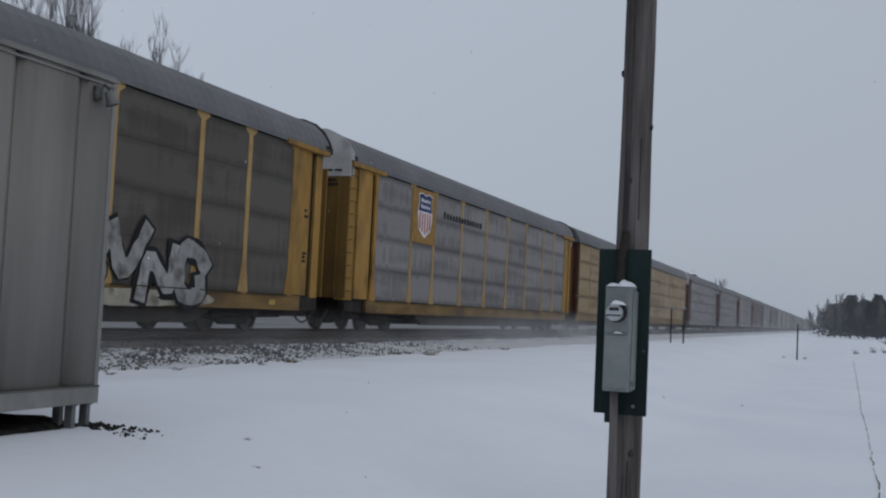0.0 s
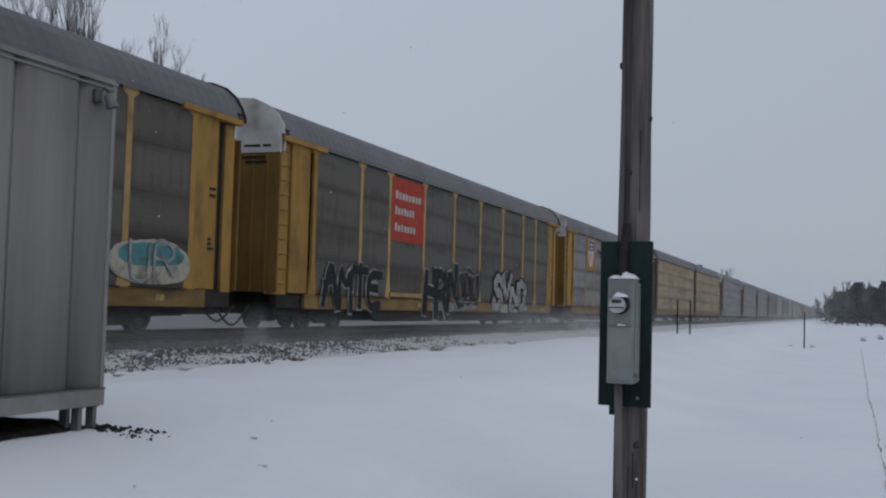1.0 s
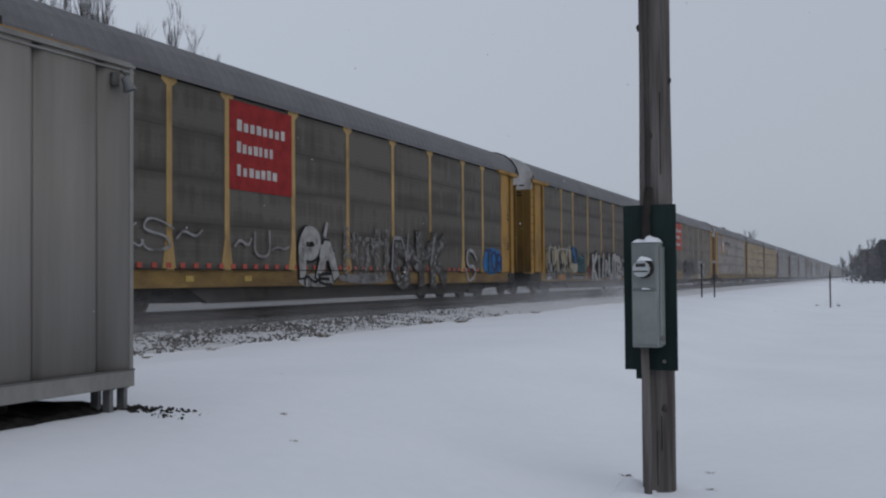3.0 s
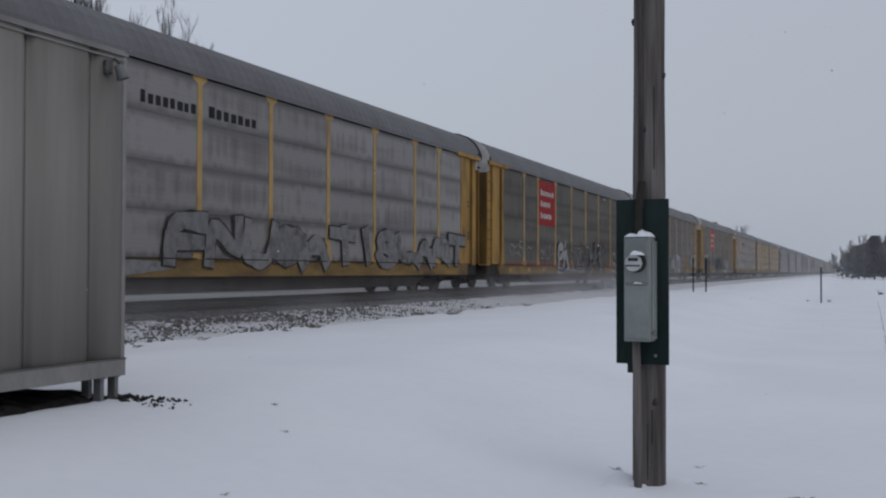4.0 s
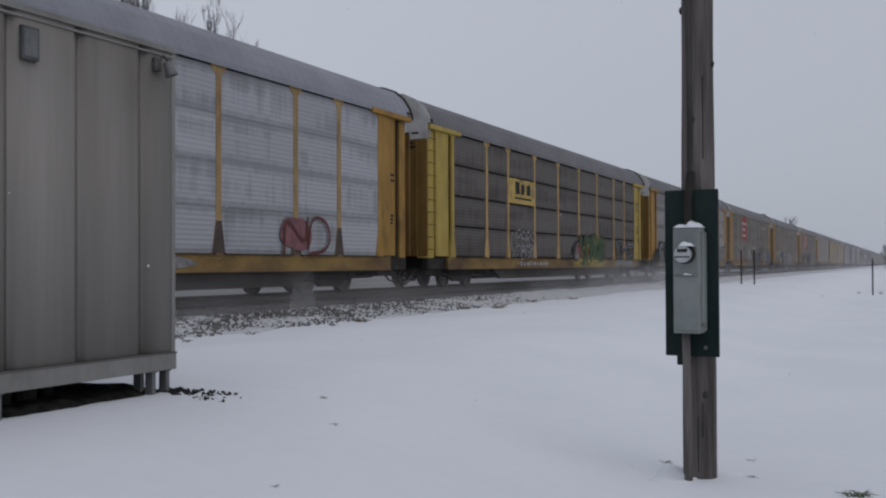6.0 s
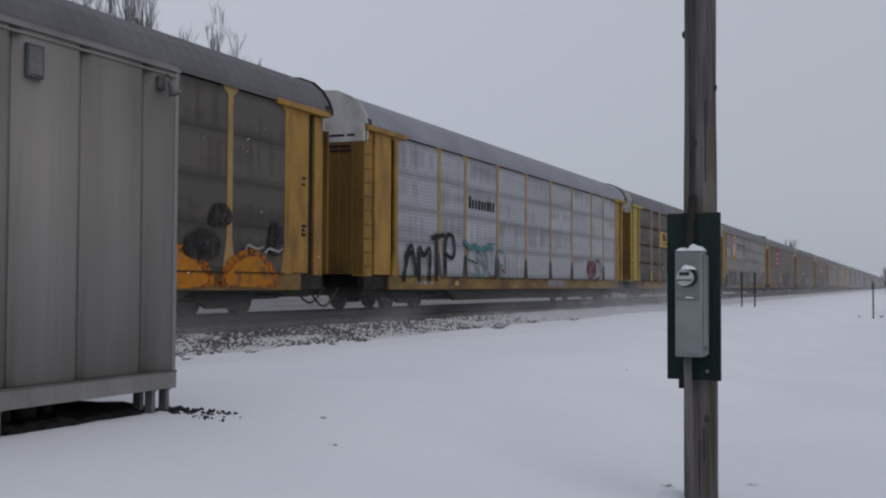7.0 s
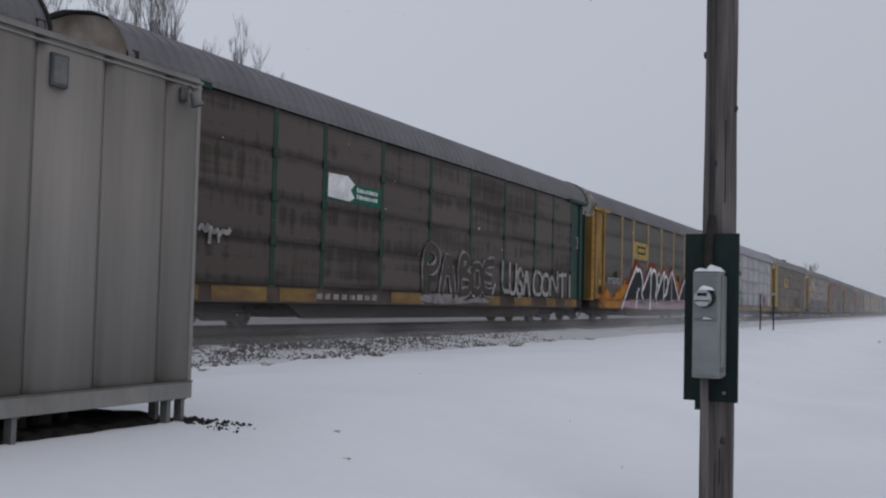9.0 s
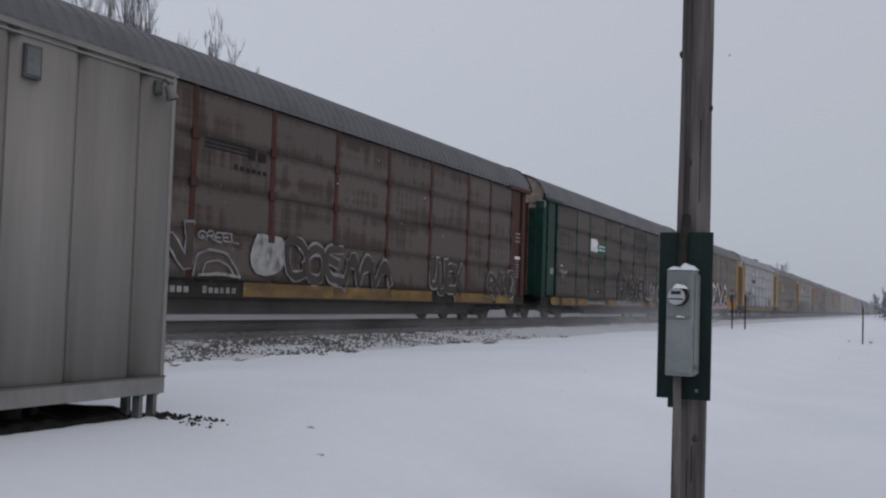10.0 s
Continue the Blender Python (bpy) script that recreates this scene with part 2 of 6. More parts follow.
STONE = surface("dark_ballast_stone", (0.085, 0.082, 0.08), (0.21, 0.205, 0.20), 5, rough=0.9, spread=0.25)
BED = surface("ballast_bed_with_blown_snow", (0.048, 0.047, 0.048), (0.125, 0.125, 0.13), 2.2, rough=0.9, fine=18, bump=0.8)
HUT_SKIN = surface("dull_aluminium_siding", (0.212, 0.200, 0.184), (0.274, 0.259, 0.240), 0.9, (1, 2.2, 0.16), rough=0.5, metal=0.25, fine=8, bump=0.06, dirt=(0.135, 0.127, 0.115), dirt_amount=0.75)
HUT_SEAM = surface("grimy_seam_and_lip_shadow", (0.09, 0.088, 0.084), (0.15, 0.147, 0.14), 4, (1, 1, 0.2), rough=0.8)
HUT_TRIM = surface("pale_aluminium_trim", (0.18, 0.178, 0.17), (0.25, 0.247, 0.237), 2.0, (1, 1, 0.5), rough=0.5, metal=0.25, fine=16, bump=0.05)
GALV = surface("galvanised_steel", (0.12, 0.125, 0.125), (0.19, 0.195, 0.195), 5, rough=0.55, metal=0.3, fine=30)
BOX_GREY = surface("grey_enamelled_meter_box", (0.205, 0.232, 0.226), (0.285, 0.312, 0.302), 3, rough=0.5, metal=0.1, fine=25, bump=0.05, dirt=(0.19, 0.20, 0.195), dirt_amount=0.5)
BOARD = surface("dark_green_painted_plywood", (0.010, 0.019, 0.019), (0.022, 0.036, 0.034), 3, (1, 1, 0.25), rough=0.7, fine=30, bump=0.2)
POLE_WOOD = surface("weathered_pole_wood", (0.070, 0.062, 0.060), (0.190, 0.173, 0.165), 7, (1.6, 1.6, 0.10), rough=0.9, fine=36, bump=0.9, dirt=(0.04, 0.032, 0.028), dirt_amount=0.85)
POLE_DARK = surface("dark_pole_streak", (0.045, 0.041, 0.040), (0.085, 0.078, 0.075), 6, (1, 1, 0.2), rough=0.85)
BARK = surface("grey_bark", (0.04, 0.036, 0.036), (0.085, 0.078, 0.076), 5, (1, 1, 0.3), rough=0.95, fine=30)
TWIG = surface("brown_grey_twigs", (0.085, 0.078, 0.078), (0.15, 0.14, 0.138), 5, rough=0.95)
NEEDLE = surface("dark_evergreen_needles", (0.028, 0.034, 0.037), (0.058, 0.067, 0.072), 2, rough=0.95)
GRASS = surface("dead_grass", (0.09, 0.075, 0.05), (0.2, 0.165, 0.11), 8, rough=0.95)
WEED = surface("frosted_green_weed", (0.06, 0.085, 0.045), (0.13, 0.16, 0.09), 10, rough=0.9)
SOIL = surface("black_cinder_soil", (0.010, 0.010, 0.010), (0.045, 0.042, 0.04), 9, rough=0.95, fine=40, bump=1.0)
FIELD = surface("grey_far_field", (0.135, 0.132, 0.129), (0.235, 0.236, 0.24), 0.5, (1, 0.25, 1), rough=0.9, fine=9, bump=0.4, dirt=(0.20, 0.185, 0.165), dirt_amount=0.6)
RED = paint("red_sign_paint", (0.36, 0.055, 0.036))
DEEP_RED = paint("deep_red_sign_paint", (0.26, 0.026, 0.026))
WHITE = paint("white_paint", (0.70, 0.70, 0.72))
DULL_WHITE = spray_paint("dusty_white_paint", (0.34, 0.34, 0.335))
BLACK = paint("black_paint", (0.022, 0.022, 0.024))
SIGN_WHITE = paint("dusty_sign_white", (0.44, 0.43, 0.42))
NAVY = paint("navy_paint", (0.035, 0.05, 0.13))
STRIPE_RED = paint("faded_red_paint", (0.40, 0.09, 0.07))
SIGN_YELLOW = spray_paint("sooted_sign_yellow_paint", (0.46, 0.34, 0.11))
SIGN_AMBER = paint("sign_amber_paint", (0.40, 0.22, 0.04))
FADED_AMBER = paint("faded_amber_sign_paint", (0.30, 0.175, 0.06))
SIGN_GREEN = paint("sign_green_paint", (0.012, 0.115, 0.075))
SPRAY_RED = spray_paint("red_spray", (0.36, 0.045, 0.04))
SPRAY_PINK = spray_paint("pale_pink_spray", (0.46, 0.32, 0.37))
SPRAY_ORANGE = spray_paint("orange_spray", (0.47, 0.185, 0.02))
SPRAY_BLUE = spray_paint("blue_spray", (0.03, 0.13, 0.30))
SPRAY_TEAL = spray_paint("teal_spray", (0.09, 0.24, 0.25))
SPRAY_GREEN = spray_paint("green_spray", (0.065, 0.110, 0.055))
SPRAY_CREAM = spray_paint("cream_spray", (0.36, 0.34, 0.28))
SPRAY_MAUVE = spray_paint("mauve_grey_spray", (0.27, 0.25, 0.26))
SPRAY_SILVER = spray_paint("silver_spray", (0.29, 0.29, 0.30))
SPRAY_CHROME = spray_paint("bright_silver_spray", (0.40, 0.40, 0.405))
SPRAY_FADED = spray_paint("faded_silver_spray", (0.225, 0.225, 0.232))
SPRAY_NAVY = spray_paint("navy_spray", (0.018, 0.050, 0.10))
SPRAY_MAROON = spray_paint("maroon_spray", (0.15, 0.055, 0.055))
SPRAY_ROSE = spray_paint("faded_rose_spray", (0.27, 0.13, 0.14))
SPRAY_STEEL = spray_paint("dull_steel_spray", (0.20, 0.198, 0.20))
SPRAY_UMBER = spray_paint("umber_spray", (0.075, 0.062, 0.054))
RED_MIST = spray_mist("red_overspray", (0.40, 0.05, 0.035))
SOOT_MIST = spray_mist("black_overspray", (0.035, 0.033, 0.033), 0.34, 0.58)
GHOST_MIST = spray_mist("worn_grey_overspray", (0.22, 0.215, 0.21), 0.38, 0.66)
SEA_MIST = spray_mist("worn_sea_green_overspray", (0.06, 0.125, 0.145), 0.34, 0.60)
ORANGE_MIST = spray_mist("orange_overspray", (0.46, 0.15, 0.02), 0.40, 0.62)
SPRAY_TAN = spray_paint("tan_yellow_spray", (0.34, 0.25, 0.10))
SPRAY_SOOT = spray_paint("dark_grey_spray", (0.05, 0.047, 0.047))
SPRAY_YELLOW = spray_paint("yellow_spray", (0.40, 0.30, 0.07))
PLATE = surface("dark_plate_enamel", (0.062, 0.066, 0.072), (0.10, 0.105, 0.112), 6, rough=0.5)
LAMP_STEEL = surface("tarnished_lamp_steel", (0.045, 0.046, 0.045), (0.13, 0.13, 0.125), 18, rough=0.5, metal=0.3)
METER_FACE = surface("pale_meter_dial", (0.60, 0.62, 0.63), (0.72, 0.74, 0.75), 4, rough=0.3)
GLASS, gn, gk, gb = nodes_of("meter_glass", 0.05, 0.0, 0.5)
gb.inputs["Transmission Weight"].default_value, gb.inputs["IOR"].default_value = 1.0, 1.45
gb.inputs["Base Color"].default_value = (0.9, 0.93, 0.94, 1)


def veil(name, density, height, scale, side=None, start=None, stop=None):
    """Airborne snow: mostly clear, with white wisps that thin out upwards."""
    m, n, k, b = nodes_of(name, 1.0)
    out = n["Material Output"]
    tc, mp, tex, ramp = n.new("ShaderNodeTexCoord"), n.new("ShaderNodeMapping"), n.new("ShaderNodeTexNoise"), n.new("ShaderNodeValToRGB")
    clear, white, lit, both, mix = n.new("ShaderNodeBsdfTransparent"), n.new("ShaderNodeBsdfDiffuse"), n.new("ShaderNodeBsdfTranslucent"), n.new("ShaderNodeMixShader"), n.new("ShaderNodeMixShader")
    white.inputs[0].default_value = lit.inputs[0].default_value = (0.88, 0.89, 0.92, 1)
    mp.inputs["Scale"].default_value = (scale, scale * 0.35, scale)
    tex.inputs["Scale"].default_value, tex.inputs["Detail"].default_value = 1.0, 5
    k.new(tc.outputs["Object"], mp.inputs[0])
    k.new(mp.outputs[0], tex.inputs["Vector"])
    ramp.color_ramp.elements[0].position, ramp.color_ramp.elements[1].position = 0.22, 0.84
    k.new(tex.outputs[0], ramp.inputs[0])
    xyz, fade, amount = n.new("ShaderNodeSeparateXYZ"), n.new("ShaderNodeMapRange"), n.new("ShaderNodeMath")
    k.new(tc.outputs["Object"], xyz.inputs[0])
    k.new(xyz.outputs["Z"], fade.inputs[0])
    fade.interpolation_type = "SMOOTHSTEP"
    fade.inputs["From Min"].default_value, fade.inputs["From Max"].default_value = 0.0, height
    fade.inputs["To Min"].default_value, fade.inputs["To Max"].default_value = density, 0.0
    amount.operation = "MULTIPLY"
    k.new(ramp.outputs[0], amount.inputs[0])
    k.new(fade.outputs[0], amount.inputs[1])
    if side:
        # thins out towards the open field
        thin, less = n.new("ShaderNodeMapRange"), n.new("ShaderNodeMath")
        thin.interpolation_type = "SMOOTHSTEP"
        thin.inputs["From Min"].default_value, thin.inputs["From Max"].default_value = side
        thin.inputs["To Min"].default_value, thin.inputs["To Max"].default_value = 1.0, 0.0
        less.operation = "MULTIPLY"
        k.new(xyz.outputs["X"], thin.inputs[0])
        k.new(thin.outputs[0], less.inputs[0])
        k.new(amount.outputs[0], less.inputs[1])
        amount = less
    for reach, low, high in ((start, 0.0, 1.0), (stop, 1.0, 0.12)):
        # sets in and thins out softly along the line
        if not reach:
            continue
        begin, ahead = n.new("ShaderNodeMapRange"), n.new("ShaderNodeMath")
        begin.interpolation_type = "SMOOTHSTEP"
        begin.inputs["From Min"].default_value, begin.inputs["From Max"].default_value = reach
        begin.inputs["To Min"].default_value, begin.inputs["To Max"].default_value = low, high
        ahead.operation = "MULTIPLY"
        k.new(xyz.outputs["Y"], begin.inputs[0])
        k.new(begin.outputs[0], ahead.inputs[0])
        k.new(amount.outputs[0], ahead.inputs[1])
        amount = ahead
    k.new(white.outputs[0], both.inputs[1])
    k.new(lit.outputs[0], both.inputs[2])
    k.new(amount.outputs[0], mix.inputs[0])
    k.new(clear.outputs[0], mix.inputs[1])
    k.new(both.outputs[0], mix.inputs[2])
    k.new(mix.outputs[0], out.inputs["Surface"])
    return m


VEIL = veil("blown_snow_dust", 0.40, 1.05, 0.6)
PLUME = veil("thick_snow_dust", 0.58, 1.6, 0.35, start=(24, 46), stop=(56, 82))
# distance haze put into a translucent white material for upright sheets
HAZE = veil("distant_haze_sheet", 0.30, 22.0, 0.03)
TRACK_HAZE = veil("track_haze_sheet", 0.22, 15.0, 0.05, (-9.0, 2.0))


# ---- mesh helpers ----
def add_box(bm, x0, x1, y0, y1, z0, z1):
    v = [bm.verts.new((x, y, z)) for z in (z0, z1) for y in (y0, y1) for x in (x0, x1)]
    for f in ((0, 2, 3, 1), (4, 5, 7, 6), (0, 1, 5, 4), (2, 6, 7, 3), (0, 4, 6, 2), (1, 3, 7, 5)):
        bm.faces.new([v[i] for i in f])
    return v


def box(*limits):
    bm = bmesh.new()
    add_box(bm, *limits)
    return bm


def bevelled(bm, width, segments=2):
    bmesh.ops.bevel(bm, geom=list(bm.edges), offset=width, segments=segments, affect="EDGES", profile=0.5)
    return bm


def add_prism(bm, outline, x0, x1):
    """An outline of (y, z) points pulled from x0 to x1."""
    a = [bm.verts.new((x0, y, z)) for y, z in outline]
    b = [bm.verts.new((x1, y, z)) for y, z in outline]
    n = len(outline)
    bm.faces.new(a)
    bm.faces.new(b[::-1])
    for i in range(n):
        bm.faces.new((a[i], b[i], b[(i + 1) % n], a[(i + 1) % n]))
    return bm


def add_tube(bm, points, radii, sides=8, caps=True):
    """A round tube along points."""
    rings = []
    for i, p in enumerate(points):
        p = Vector(p)
        along = Vector(points[min(i + 1, len(points) - 1)]) - Vector(points[max(i - 1, 0)])
        if along.length < 1e-6:
            along = Vector((0, 0, 1))
        side = along.cross(Vector((0.31, 0.17, 1.0)) if abs(along.normalized().z) < 0.95 else Vector((1, 0.2, 0))).normalized()
        up = along.cross(side).normalized()
        r = float(radii[i] if isinstance(radii, list) else radii)
        rings.append([bm.verts.new(p + r * (math.cos(2 * math.pi * j / sides) * side + math.sin(2 * math.pi * j / sides) * up)) for j in range(sides)])
    for a, b in zip(rings, rings[1:]):
        for j in range(sides):
            bm.faces.new((a[j], a[(j + 1) % sides], b[(j + 1) % sides], b[j]))
    if caps:
        bm.faces.new(rings[0][::-1])
        bm.faces.new(rings[-1])
    return bm


def add_lathe(bm, profile, axis="z", centre=(0, 0, 0), sides=24):
    """A turned body: profile of (radius, height) along the axis."""
    rings = []
    for r, h in profile:
        ring = []
        for j in range(sides):
            a = 2 * math.pi * j / sides
            c, s = r * math.cos(a), r * math.sin(a)
            co = {"z": (c, s, h), "x": (h, c, s), "y": (c, h, s)}[axis]
            ring.append(bm.verts.new(Vector(co) + Vector(centre)))
        rings.append(ring)
    for a, b in zip(rings, rings[1:]):
        for j in range(sides):
            bm.faces.new((a[j], a[(j + 1) % sides], b[(j + 1) % sides], b[j]))
    bm.faces.new(rings[0][::-1])
    bm.faces.new(rings[-1])
    return bm


def to_mesh(name, bm, material, smooth=False):
    bmesh.ops.recalc_face_normals(bm, faces=list(bm.faces))
    me = bpy.data.meshes.new(name)
    bm.to_mesh(me)
    bm.free()
    me.materials.append(material)
    if smooth:
        for p in me.polygons:
            p.use_smooth = True
    return me


def part(name, bm, material, parent, label="", smooth=False):
    ob = new(name, to_mesh(name, bm, material, smooth))
    ob.parent = parent
    return tagged(ob, label)


def thing(name, m, label, category, group="", kind=""):
    ob = new(name)
    ob.empty_display_size = 0.2
    ob.matrix_world = m
    return tagged(ob, label, category, group, kind)


MESHES = {}


def shared(name, key, material, build, parent, at=(0, 0, 0), label="", turn=0, smooth=False):
    """A part on a mesh that alike parts share."""
    full = (name, key, material.name)
    if full not in MESHES:
        MESHES[full] = to_mesh(name, build(), material, smooth)
    ob = new(name, MESHES[full])
    ob.parent = parent
    ob.location = at
    ob.rotation_euler = (0, 0, turn)
    return tagged(ob, label)


# ---- ground and track ----
def ease(a, b, v):
    u = min(1.0, max(0.0, (v - a) / (b - a)))
    return u * u * (3 - 2 * u)


def ground_z(x, y):
    z = 0.54 * ease(-1.7, -5.2, x) - 0.12 * ease(-7.5, -10.2, x)
    z += 0.022 * noise.noise((x * 0.35, y * 0.16, 0.3)) + 0.012 * noise.noise((x * 1.3, y * 0.7, 4.0))
    z += 0.22 * ease(-3, 3, x) * math.exp(-((y - 74 - 0.1 * x) / 7.0) ** 2)
    z += 0.15 * ease(40, 140, y) * ease(-4, 10, x) * noise.noise((x * 0.03, y * 0.02, 9.0))
    return z


def axis_steps(dense_from, dense_to, step, low, high, grow=1.25):
    mid = list(np.arange(dense_from, dense_to, step))
    up, s, v = [], step, dense_to
    while v < high:
        up.append(v)
        s *= grow
        v += s
    down, s, v = [], step, dense_from
    while v > low:
        s *= grow
        v -= s
        down.append(v)
    return down[::-1] + mid + up + [high]


def make_ground():
    xs, ys = axis_steps(-13, 8, 0.3, -2600, 2600), axis_steps(1, 45, 0.4, -700, 4500, 1.12)
    verts = [(x, y, ground_z(x, y)) for y in ys for x in xs]
    n = len(xs)
    faces = [(j * n + i, j * n + i + 1, (j + 1) * n + i + 1, (j + 1) * n + i) for j in range(len(ys) - 1) for i in range(n - 1)]
    me = bpy.data.meshes.new("ground")
    me.from_pydata(verts, [], faces)
    me.materials.append(SNOW)
    for p in me.polygons:
        p.use_smooth = True
    tagged(new("ground", me), "wide field of smooth wind-packed snow", "snow field", kind="structure")


def speckled(name, share, side=(-11.9, -10.3, 0.30), along=(20.0, 42.0, 0.30)):
    """Snow lying between dark stones: thicker on the lower slope and farther down the line."""
    m, n, k, b = nodes_of(name, 0.9)
    tc = n.new("ShaderNodeTexCoord")
    cells, patch, fac = n.new("ShaderNodeTexVoronoi"), n.new("ShaderNodeTexNoise"), n.new("ShaderNodeMath")
    cells.inputs["Scale"].default_value = 9.0
    patch.inputs["Scale"].default_value, patch.inputs["Detail"].default_value = 2.6, 6
    fac.operation = "MULTIPLY_ADD"
    fac.inputs[1].default_value = 0.55
    for tex in (cells, patch):
        k.new(tc.outputs["Object"], tex.inputs["Vector"])
    k.new(cells.outputs["Distance"], fac.inputs[0])
    k.new(patch.outputs[0], fac.inputs[2])
    xyz = n.new("ShaderNodeSeparateXYZ")
    k.new(tc.outputs["Object"], xyz.inputs[0])
    for axis, (a, b_end, gain) in (("X", side), ("Y", along)):
        cover, more = n.new("ShaderNodeMapRange"), n.new("ShaderNodeMath")
        cover.inputs["From Min"].default_value, cover.inputs["From Max"].default_value, cover.inputs["To Max"].default_value = a, b_end, gain
        k.new(xyz.outputs[axis], cover.inputs[0])
        k.new(fac.outputs[0], more.inputs[0])
        k.new(cover.outputs[0], more.inputs[1])
        fac = more
    ramp = n.new("ShaderNodeValToRGB")
    ramp.color_ramp.elements[0].position, ramp.color_ramp.elements[1].position = share - 0.06, share + 0.06
    ramp.color_ramp.elements[0].color, ramp.color_ramp.elements[1].color = (0.13, 0.127, 0.125, 1), (0.56, 0.57, 0.59, 1)
    k.new(fac.outputs[0], ramp.inputs[0])
    k.new(ramp.outputs[0], b.inputs["Base Color"])
    bp = n.new("ShaderNodeBump")
    bp.inputs["Strength"].default_value, bp.inputs["Distance"].default_value = 0.9, 0.05
    k.new(fac.outputs[0], bp.inputs["Height"])
    k.new(bp.outputs[0], b.inputs["Normal"])
    return m


def make_track():
    mid = SIDE - 1.525
    track = thing("railway_track", pose(0, 0, 0), "straight railway track on ballast dusted with blown snow", "railway track", kind="structure")
    ys = axis_steps(4, 60, 0.5, -80, 1800, 1.15)

    def strip(name, xs_zs, mat, rough):
        verts, faces = [], []
        n = len(xs_zs)
        for y in ys:
            for i, (x, z) in enumerate(xs_zs):
                wob = rough * (noise.noise((x * 1.5, y * 0.9, 2.0)) + 0.5 * noise.noise((x * 4, y * 3, 7.0)))
                verts.append((x + wob * 1.5, y, z + wob * 0.5))
        for j in range(len(ys) - 1):
            for i in range(n - 1):
                faces.append((j * n + i, (j + 1) * n + i, (j + 1) * n + i + 1, j * n + i + 1))
        me = bpy.data.meshes.new(name)
        me.from_pydata(verts, [], faces)
        me.materials.append(mat)
        ob = new(name, me)
        ob.parent = track
        return ob

    strip("ballast_shoulder", [(-9.6, 0.30), (-10.3, 0.435), (-11.0, 0.50), (-11.7, 0.565), (-12.25, 0.61)], speckled("snowy_ballast", 0.74), 0.10)
    strip("ballast_bed", [(-12.22, 0.608), (-12.6, 0.655), (-13.2, 0.675), (mid, 0.68), (-15.2, 0.675), (-15.9, 0.655)], BED, 0.03)
    strip("far_ballast_shoulder", [(-15.88, 0.655), (-16.6, 0.56), (-17.6, 0.46), (-18.8, 0.30)], speckled("snowier_ballast", 0.72, (-18.8, -17.0, 0.0)), 0.08)
    for sign in (1, -1):
        x = mid + sign * 0.755
        bm = bmesh.new()
        outline = [(-0.07, 0.0), (0.07, 0.0), (0.07, 0.015), (0.012, 0.035), (0.012, 0.13), (0.036, 0.14), (0.036, 0.175), (-0.036, 0.175), (-0.036, 0.14), (-0.012, 0.13), (-0.012, 0.035), (-0.07, 0.015)]
        a = [bm.verts.new((x + px, -80, RAIL - 0.175 + pz)) for px, pz in outline]
        b = [bm.verts.new((x + px, 1800, RAIL - 0.175 + pz)) for px, pz in outline]
        for i in range(len(outline)):
            j = (i + 1) % len(outline)
            bm.faces.new((a[i], b[i], b[j], a[j]))
        part("rail", bm, RAIL_STEEL, track)
    for i in range(250):
        shared("tie", "tie", TIE, lambda: box(-1.3, 1.3, -0.115, 0.115, -0.16, 0.0), track, (mid + random.uniform(-0.03, 0.03), 2 + i * 0.54, RAIL - 0.17))
    # loose stones on the shoulder, fewer where the snow lies deeper
    thin = random.Random(41)
    verts, faces = [], []
    for i in range(14000):
        y = 6 + 40 * random.random() ** 1.5
        x = -13.2 + 3.0 * random.random() ** 1.45
        z = np.interp(x, [-13.3, -12.6, -12.25, -11.0, -10.3, -9.6], [0.672, 0.655, 0.61, 0.50, 0.435, 0.40])
        r = random.uniform(0.013, 0.040)
        base, corners = len(verts), []
        turn = Euler((random.uniform(0, 6), random.uniform(0, 6), random.uniform(0, 6))).to_matrix()
        for cx, cy, cz in ((1, 0, 0), (-1, 0, 0), (0, 1, 0), (0, -1, 0), (0, 0, 1), (0, 0, -1)):
            d = turn @ Vector((cx * random.uniform(0.7, 1.3), cy * random.uniform(0.7, 1.3), cz * random.uniform(0.5, 1.0)))
            corners.append((x + d.x * r, y + d.y * r, z + 0.01 + d.z * r))
        if thin.random() > (34.0 - y) / 16.0:
            continue
        verts += corners
        for f in ((0, 2, 4), (2, 1, 4), (1, 3, 4), (3, 0, 4), (2, 0, 5), (1, 2, 5), (3, 1, 5), (0, 3, 5)):
            faces.append(tuple(base + q for q in f))
    me = bpy.data.meshes.new("loose_ballast")
    me.from_pydata(verts, [], faces)
    me.materials.append(STONE)
    tagged(new("loose_ballast", me), "dark loose ballast stones showing through snow", "ballast", kind="stuff")


make_ground()
make_track()

# ---- lettering, marks and spray paint on the cars ----
GLYPHS = {
    "A": "00 24 40|12 32", "B": "00 04 34 33 02|02 42 40 00", "C": "43 34 04 00 40 41", "D": "00 04 34 42 30 00", "E": "44 04 00 40|02 32",
    "F": "00 04 44|02 32", "G": "43 24 03 01 20 41 22", "H": "00 04|40 44|02 42", "I": "20 24", "K": "00 04|44 02 40", "L": "04 00 40",
    "M": "00 04 22 44 40", "N": "00 04 40 44", "O": "03 14 34 43 41 30 10 01 03", "P": "00 04 34 43 32 02", "R": "00 04 34 43 32 02|22 40",
    "S": "43 34 14 03 12 32 41 30 10 01", "T": "04 44|24 20", "U": "04 01 10 30 41 44", "V": "04 20 44", "W": "04 10 22 30 44", "X": "00 44|04 40",
    "Y": "04 22 44|22 20", "Z": "04 44 00 40", "~": "02 13 32 43", "*": "00 14 23 34 40|11 31", " ": "",
}


